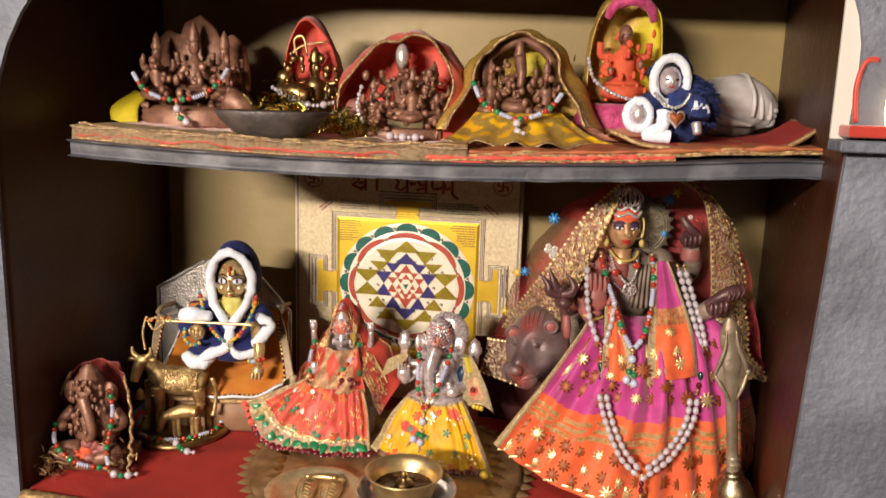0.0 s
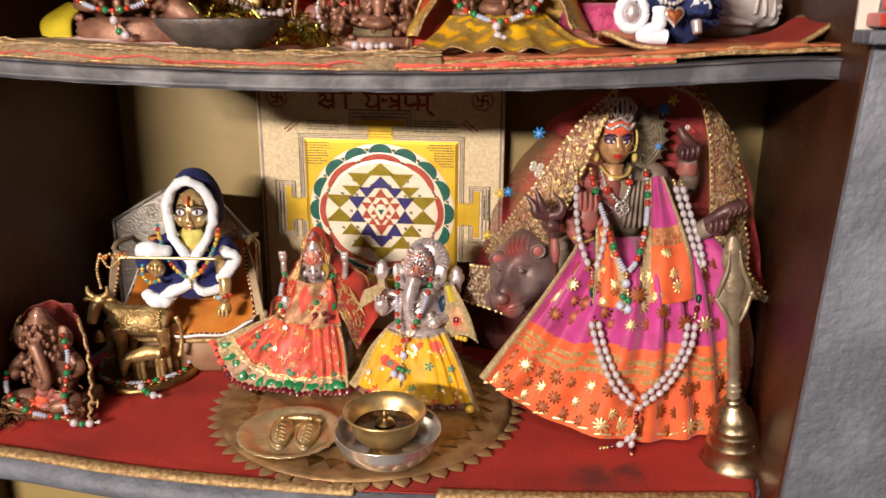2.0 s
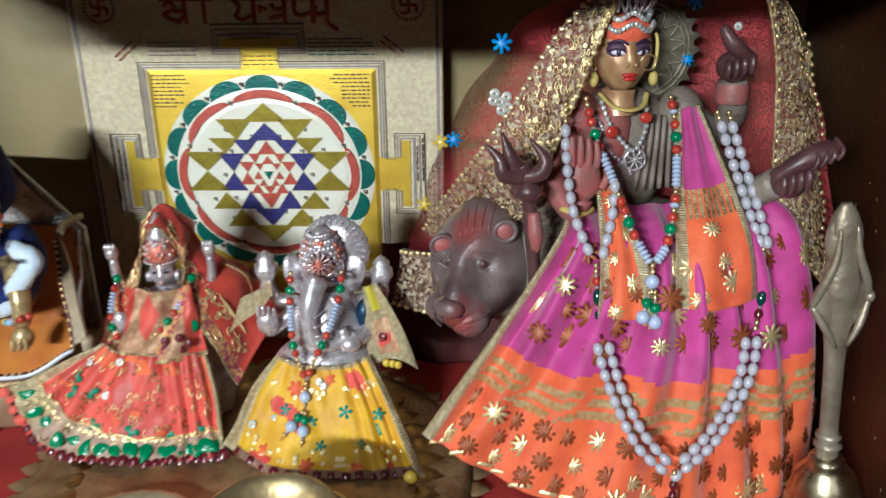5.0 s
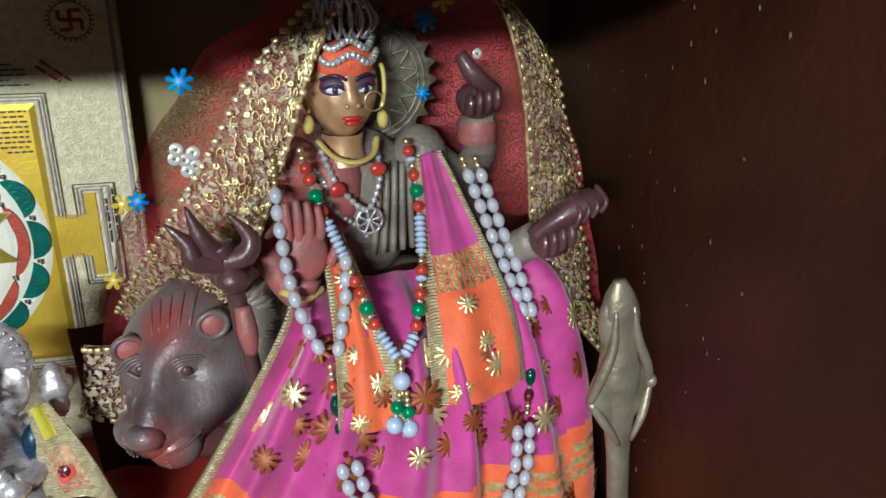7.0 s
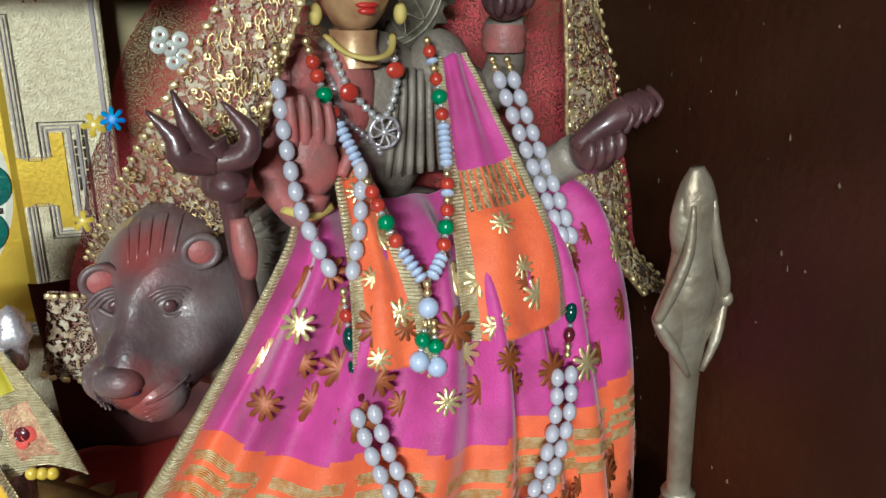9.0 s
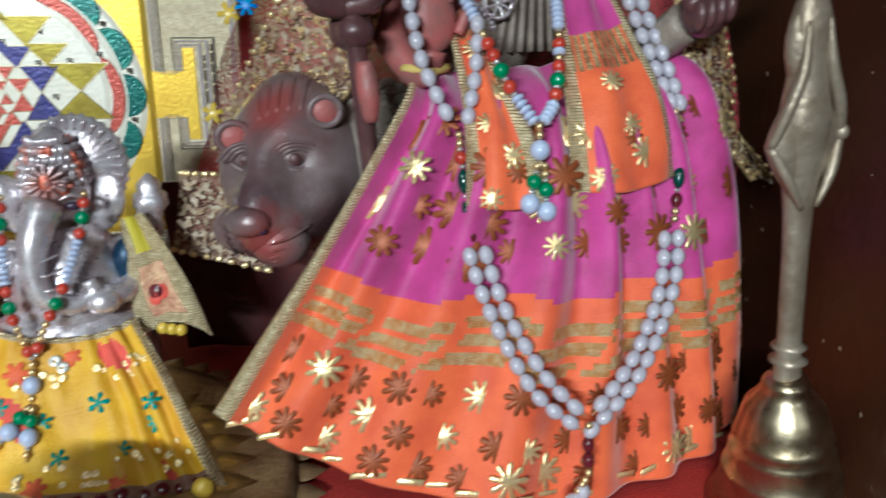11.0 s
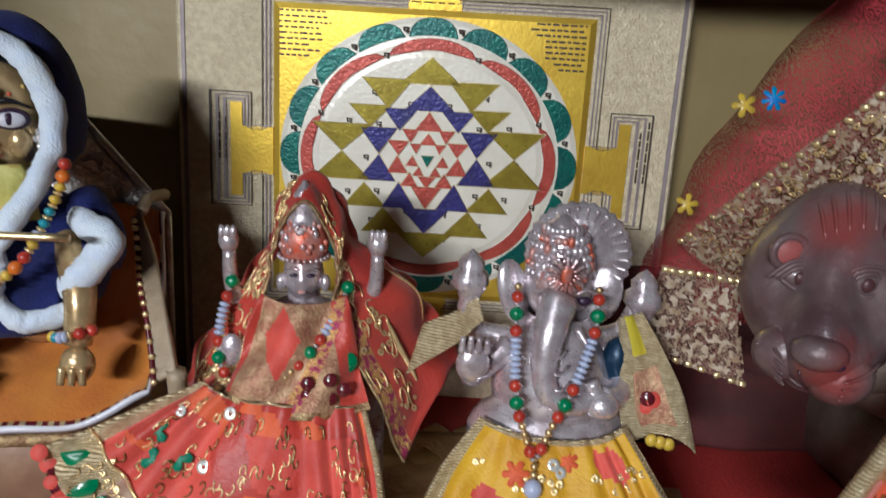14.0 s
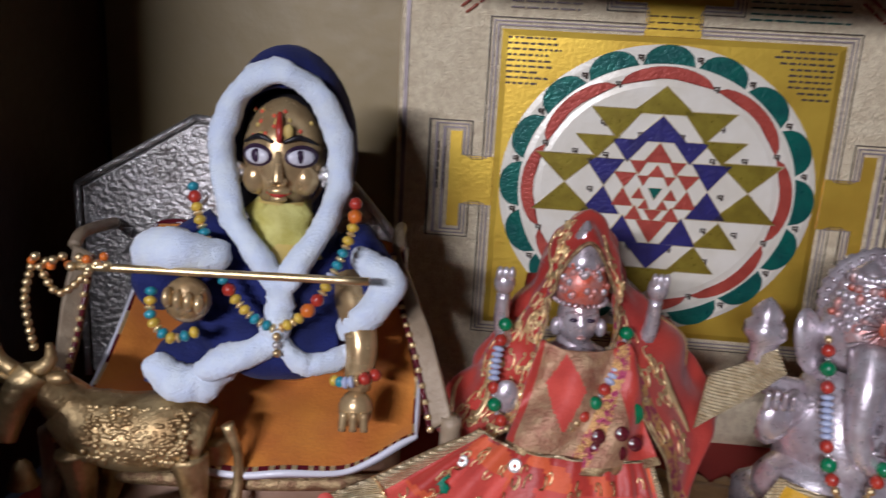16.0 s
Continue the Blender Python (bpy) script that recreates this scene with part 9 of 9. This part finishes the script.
# twin-seated group under gold brocade
p = V(0.078, 0.862, ZS(0.078, 0.862))
s = Shape()
s.lathe([(0, 0), (0.04, 0), (0.042, 0.006), (0.036, 0.012), (0, 0.013)], CLAY, Matrix.Translation(p) @ Matrix.Diagonal((1, 0.6, 1, 1)), 28)
for dx, h in ((-0.028, 0.066), (0.0, 0.088), (0.028, 0.068)):
    small_figure(s, p + V(dx, -0.002, 0.02), h, CLAY, CLAY, seat=False, wide=0.7)
s.tube([p + V(-0.036, 0.012, 0.05), p + V(-0.03, 0.012, 0.085), p + V(0.004, 0.012, 0.102), p + V(0.032, 0.012, 0.085), p + V(0.036, 0.012, 0.05)], 0.005, CLAY, 8, 40)
s.tube([p + V(0, -0.01, 0.085), p + V(0.002, -0.016, 0.07), p + V(0.001, -0.018, 0.055)], [0.006, 0.005, 0.003], CLAY, 8)
carved(s, p + V(0, -0.01, 0.02), (0.036, 0.012, 0.06), 40, 18, CLAY, 0.0032)
single("clay_arch_statue", s, "bronzed clay gods under a carved arch", "statue", p)
gv = thing("brocade_drape", "mustard gold brocade cloth draped over clay gods", "drape", p + V(0, -0.03, 0))
s = Shape()
GV = s.loft([[p + V(-0.072, -0.03, 0.012), p + V(-0.05, -0.014, 0.056), p + V(-0.033, -0.006, 0.09), p + V(0.0, -0.004, 0.108), p + V(0.034, -0.006, 0.092), p + V(0.046, -0.012, 0.056), p + V(0.068, -0.026, 0.02)], [p + V(-0.08, -0.02, 0.01), p + V(-0.058, 0.006, 0.054), p + V(-0.038, 0.014, 0.092), p + V(0.002, 0.018, 0.112), p + V(0.042, 0.014, 0.095), p + V(0.062, 0.008, 0.06), p + V(0.09, 0.0, 0.014)], [p + V(-0.07, 0.03, 0.008), p + V(-0.056, 0.036, 0.05), p + V(-0.036, 0.036, 0.084), p + V(0.0, 0.036, 0.1), p + V(0.04, 0.036, 0.088), p + V(0.062, 0.036, 0.055), p + V(0.09, 0.03, 0.01)], [p + V(-0.03, 0.034, 0.01), p + V(-0.02, 0.036, 0.03), p + V(-0.01, 0.036, 0.045), p + V(0.0, 0.036, 0.05), p + V(0.014, 0.036, 0.04), p + V(0.02, 0.034, 0.025), p + V(0.03, 0.03, 0.01)]], 80, 16, MUSTARD, disp=lambda u, v: 0.0022 * math.sin(u * 30 + 2 * v) + 0.006 * noise.noise(V(u * 5, v * 3, 31)) + 0.0022 * noise.noise(V(u * 14, v * 5, 1)), matf=lambda u, v: GOLDBRAID if v < 0.12 else LEAFYEL if 0.55 < u < 0.8 and v > 0.4 else MUSTARD)
part("hood_cloth", s, gv, solid=0.001)
s = Shape()
s.loft([[p + V(-0.042, -0.014, 0.03), p + V(-0.014, -0.026, 0.03), p + V(0.016, -0.026, 0.03), p + V(0.042, -0.014, 0.032)], [p + V(-0.058, -0.04, 0.012), p + V(-0.018, -0.05, 0.016), p + V(0.024, -0.05, 0.016), p + V(0.066, -0.038, 0.012)], [p + V(-0.075, -0.075, 0.0025), p + V(-0.024, -0.09, 0.0025), p + V(0.03, -0.09, 0.0025), p + V(0.09, -0.062, 0.0025)]], 70, 24, MUSTARD, disp=lambda u, v: 0.0028 * v * math.sin(u * 32) + 0.0012 * noise.noise(V(u * 14, v * 5, 1)), matf=lambda u, v: GOLDBRAID if v > 0.93 else YELLOWCLOTH if noise.noise(V(u * 9, v * 6, 3)) > 0.1 else MUSTARD)
part("apron_cloth", s, gv, solid=0.001)
c = Shape().tube([GV(i / 40, 0.0)[0] for i in range(41)], 0.0018, GOLDBRAID, 6, 140)
fuzz(c, 0.0008, 700)
part("gold_cord", c, gv)
gb = thing("bead_necklace", "white, red and green bead string over gold brocade", "necklace", p + V(0, -0.05, 0.02), group="bead necklaces")
string_beads(gb, [p + V(-0.046, -0.022, 0.06), p + V(-0.036, -0.034, 0.04), p + V(-0.02, -0.044, 0.03), p + V(-0.002, -0.052, 0.024)], ["green_bead"] + PATS)
string_beads(gb, [p + V(0.042, -0.022, 0.05), p + V(0.03, -0.036, 0.036), p + V(0.014, -0.046, 0.028), p + V(-0.002, -0.052, 0.024)], PATS)
string_beads(gb, [p + V(-0.002, -0.054, 0.024), p + V(-0.003, -0.064, 0.014), p + V(0.008, -0.07, 0.012)], ["round_pearl", "gold_bead", "round_pearl", "small_pearl"])

# orange goddess with pink seat
p = V(0.186, 0.905, ZS(0.186, 0.905))
s = Shape()
s.lathe([(0, 0), (0.044, 0), (0.046, 0.006), (0.045, 0.014), (0, 0.015)], PINKBASE, Matrix.Translation(p) @ Matrix.Diagonal((1, 0.7, 1, 1)), 28)
s.lathe([(0.046, 0.013), (0.047, 0.022), (0.042, 0.034), (0.03, 0.038), (0, 0.038)], PINK, Matrix.Translation(p) @ Matrix.Diagonal((1, 0.7, 1, 1)), 40, wave=lambda a, z: 0.05 * math.sin(a * 13))
small_figure(s, p + V(0.004, 0, 0.03), 0.115, VERMILION, CLAY, seat=False, wide=0.8, crown=False)
s.tube([p + V(-0.016, -0.004, 0.126), p + V(-0.01, -0.012, 0.138), p + V(0.008, -0.016, 0.143), p + V(0.026, -0.008, 0.136), p + V(0.032, 0.0, 0.124)], [0.004, 0.0058, 0.0065, 0.0058, 0.004], PINK, 10, 30)
carved(s, p + V(0.004, -0.014, 0.04), (0.026, 0.01, 0.07), 26, 28, VERMILION, 0.003)
single("orange_goddess_statue", s, "vermilion-smeared goddess statue on a pink satin seat", "statue", p)
ov = thing("statue_veil", "olive and gold tinselled veil behind orange goddess", "veil", p + V(0, 0.015, 0.04))
s = Shape()
OV = s.loft([[p + V(-0.036, -0.008, 0.04), p + V(-0.032, -0.006, 0.09), p + V(-0.02, -0.006, 0.135), p + V(0.01, -0.004, 0.15), p + V(0.036, -0.006, 0.13), p + V(0.044, -0.006, 0.08), p + V(0.046, -0.008, 0.04)], [p + V(-0.034, 0.025, 0.04), p + V(-0.03, 0.027, 0.09), p + V(-0.018, 0.028, 0.135), p + V(0.01, 0.028, 0.152), p + V(0.036, 0.027, 0.132), p + V(0.046, 0.026, 0.08), p + V(0.048, 0.025, 0.04)], [p + V(-0.01, 0.026, 0.04), p + V(-0.008, 0.028, 0.06), p + V(-0.004, 0.028, 0.08), p + V(0.004, 0.028, 0.085), p + V(0.012, 0.028, 0.08), p + V(0.016, 0.026, 0.06), p + V(0.016, 0.025, 0.04)]], 50, 10, MUSTARD, disp=lambda u, v: 0.0012 * math.sin(u * 22), matf=lambda u, v: LEAFYEL if u > 0.6 else MUSTARD)
part("cloth", s, ov, solid=0.001)
rnd = random.Random(41)
scatter_motifs(OV, ov, [(rnd.uniform(0.02, 0.45), rnd.uniform(0.05, 0.6), "s") for i in range(60)], {"s": SEQUIN}, 0.001, size=(0.5, 1.0))
on = thing("bead_necklace", "white bead string on the orange goddess", "necklace", p + V(0, -0.03, 0.04), group="bead necklaces")
string_beads(on, [p + V(-0.036, -0.018, 0.085), p + V(-0.03, -0.028, 0.062), p + V(-0.01, -0.034, 0.048), p + V(0.02, -0.036, 0.04), p + V(0.035, -0.03, 0.042)], ["small_pearl", "small_pearl", "rhinestone"])

# little figure in a blue fleece coat
p = V(0.222, 0.825, ZS(0.222, 0.825, 0.011))
s = Shape()
s.ball(p + V(-0.006, -0.019, 0.056), (0.0105, 0.0105, 0.0135), SILVER)
face_bits(s, p + V(-0.006, -0.019, 0.056), 0.0105, SILVER)
s.ball(p + V(-0.006, -0.014, 0.066), (0.011, 0.009, 0.009), BLACKHAIR)
s.ball(p + V(-0.036, -0.034, 0.024), (0.0075, 0.007, 0.009), SILVER)
s.tube([p + V(0.018, -0.032, 0.018), p + V(0.019, -0.036, 0.008)], [0.005, 0.004], SILVER, 8)
s.ball(p + V(0.0, 0, 0.026), (0.022, 0.02, 0.024), SILVER)
single("small_silver_statue", s, "small dark silver crawling child statue", "statue", p)
bc = thing("fleece_coat", "blue fluffy hooded coat with white fleece trim", "coat", p)
s = Shape()
s.ball(p + V(0.012, 0.0, 0.03), (0.032, 0.026, 0.032), FLUFFBLUE, seg=40, ring=26)
s.tube([p + V(-0.006, -0.004, 0.055), p + V(0.002, 0.0, 0.068), p + V(0.004, 0.004, 0.072)], [0.021, 0.018, 0.008], FLUFFBLUE, 24, 20)
s.tube([p + V(0.0, -0.014, 0.04), p + V(0.018, -0.03, 0.032), p + V(0.019, -0.033, 0.022)], [0.013, 0.0105, 0.0095], FLUFFBLUE, 18, 20)
s.tube([p + V(-0.018, -0.012, 0.034), p + V(-0.032, -0.022, 0.028), p + V(-0.037, -0.027, 0.025)], [0.013, 0.0125, 0.012], FLUFFBLUE, 18, 20)
fuzz(s, 0.0028, 420)
rnd = random.Random(55)
for i in range(900):
    a, e = rnd.uniform(0, 6.283), rnd.uniform(-0.4, 1.5)
    d = V(math.cos(a) * math.cos(e), math.sin(a) * math.cos(e), math.sin(e))
    q = p + V(0.012, 0, 0.03) + V(d.x * 0.032, d.y * 0.026, d.z * 0.032)
    s.tube([q, q + d * 0.003 + V(rnd.uniform(-1, 1), rnd.uniform(-1, 1), -0.6) * 0.002, q + d * 0.005 + V(rnd.uniform(-1, 1), rnd.uniform(-1, 1), -1) * 0.003], [0.0007, 0.0005, 0.0002], FLUFFBLUE, 4, 3)
fleece_body = part("coat_body", s, bc)
HP = p + V(-0.006, -0.018, 0.056)
arc = [HP + V(0.0155 * math.sin(a), -0.003, 0.021 * math.cos(a)) for a in [2 * math.pi * i / 16 for i in range(17)]]
for pts, r in ((arc, 0.0042), ([p + V(-0.036 + 0.0105 * math.cos(a), -0.033, 0.024 + 0.0125 * math.sin(a)) for a in [2 * math.pi * i / 12 for i in range(13)]], 0.0042), ([p + V(-0.012, -0.03, 0.028), p + V(-0.014, -0.034, 0.014), p + V(-0.026, -0.034, 0.006), p + V(-0.006, -0.036, 0.005)], 0.0062), ([p + V(0.012, -0.036, 0.034), p + V(0.022, -0.036, 0.031), p + V(0.024, -0.034, 0.026)], 0.005)):
    s = Shape().tube(pts, r, FUR, 12, 48)
    fuzz(s, 0.0012, 500)
    part("fleece_trim", s, fleece_body, "white fleece trim")
hn = thing("heart_pendant", "silver bead necklace with gold heart pendant", "necklace", p + V(-0.005, -0.04, 0.02))
string_beads(hn, [p + V(-0.022, -0.03, 0.045), p + V(-0.014, -0.037, 0.035), p + V(-0.005, -0.041, 0.031)], ["rhinestone"])
string_beads(hn, [p + V(0.011, -0.031, 0.045), p + V(0.004, -0.037, 0.035), p + V(-0.005, -0.041, 0.031)], ["rhinestone"])
heart = [(0.0085 * (math.sin(t) ** 3), 0.0006 * (13 * math.cos(t) - 5 * math.cos(2 * t) - 2 * math.cos(3 * t) - math.cos(4 * t))) for t in [2 * math.pi * i / 28 for i in range(28)]]
heart.reverse()
hmx = Matrix.Translation(p + V(-0.004, -0.0435, 0.022)) @ pose(0, 0, 0, 80, 0, 0)
heart_rim = part("heart_rim", Shape().plate(heart, 0.002, SILVERBEAD, hmx), hn)
part("heart", Shape().plate([(x * 0.72, y * 0.72) for x, y in heart], 0.0014, COPPERPRINT, hmx @ Matrix.Translation((0, 0, 0.002))), heart_rim, "copper-gold heart")

# conch shell
p = V(0.308, 0.935, ZS(0.308, 0.935, 0.004))
s = Shape()
s.tube([p + V(-0.062, 0.0, 0.030), p + V(-0.04, 0.0, 0.033), p + V(-0.012, 0.0, 0.036), p + V(0.014, 0.0, 0.037), p + V(0.034, -0.004, 0.033), p + V(0.05, -0.01, 0.027)], [0.006, 0.019, 0.031, 0.034, 0.027, 0.012], CONCH, 32, 50)
for a in range(3):
    q = 0.016 + a * 0.011
    s.tube([p + V(q + 0.004 * math.cos(t), -0.001 - (0.035 - a * 0.006) * math.cos(t) * 0.98, 0.037 - a * 0.003 + (0.034 - a * 0.006) * math.sin(t)) for t in [math.pi * 1.2 * i / 12 - 0.3 for i in range(13)]], 0.0022, CONCH, 8, 50)
for a in range(7):
    s.ball(p + V(0.045 + 0.003 * math.sin(a * 3), -0.012 - 0.001 * a, 0.02 + a * 0.0028), (0.006, 0.005, 0.004), CONCH)
s.tube([p + V(-0.035, -0.02, 0.026), p + V(-0.01, -0.034, 0.022), p + V(0.02, -0.034, 0.018)], [0.002, 0.005, 0.002], CONCH, 8, 20)
fuzz(s, 0.0018, 60)
single("conch_shell", s, "large chalky white conch shell", "conch shell", p)

# clay oil dish
p = V(-0.152, 0.772, ZS(-0.152, 0.772, 0.011))
single("clay_dish", Shape().lathe([(0, 0), (0.026, 0), (0.036, 0.006), (0.048, 0.017), (0.0525, 0.0235), (0.0515, 0.025), (0.046, 0.022), (0.036, 0.013), (0.024, 0.0085), (0, 0.0075)], DARKCLAY, Matrix.Translation(p) @ Matrix.Diagonal((1, 0.72, 1, 1)), 48, wave=lambda a, z: 0.02 * math.sin(a * 5) + 0.01 * math.sin(a * 11)), "oily dark clay lamp dish", "dish", p)

# lit box on the wall beside the alcove
wb = thing("wall_shrine_box", "small white wall box with red bracket and lit candle bulb", "wall box", (0.327, 0.6, 1.39))
BX = pose(0.327, 0.597, 1.3946, 0, 0, -7.8)
for nm, c, sz, mt in (("box_back", (0.035, 0.012, 0.065), (0.16, 0.004, 0.13), WHITEWALL), ("box_base", (0.04, 0.0, -0.004), (0.17, 0.03, 0.008), GREY), ("red_shelf", (0.004, -0.004, 0.006), (0.09, 0.024, 0.008), REDSATIN)):
    s = Shape().box(c, sz, mt)
    s.v = [BX @ v for v in s.v]
    part(nm, s, wb, smooth=False)
s = Shape().tube([BX @ V(-0.032, 0.004, 0.012), BX @ V(-0.034, 0.004, 0.035), BX @ V(-0.030, 0.004, 0.052), BX @ V(-0.022, 0.004, 0.054)], 0.0019, REDSATIN, 8, 20)
part("bracket", s, wb, "red bracket")
part("bulb", Shape().lathe([(0, 0.01), (0.007, 0.01), (0.0085, 0.018), (0.0085, 0.028), (0.005, 0.036), (0, 0.042)], GLOW, BX @ Matrix.Translation((-0.008, -0.004, 0)), 16), wb, "glowing candle bulb")
tinsel(wb, BX @ V(0.0, 0.0, 0.118), (0.02, 0.004, 0.006), 140, 91, GREENBEAD, 0.012)
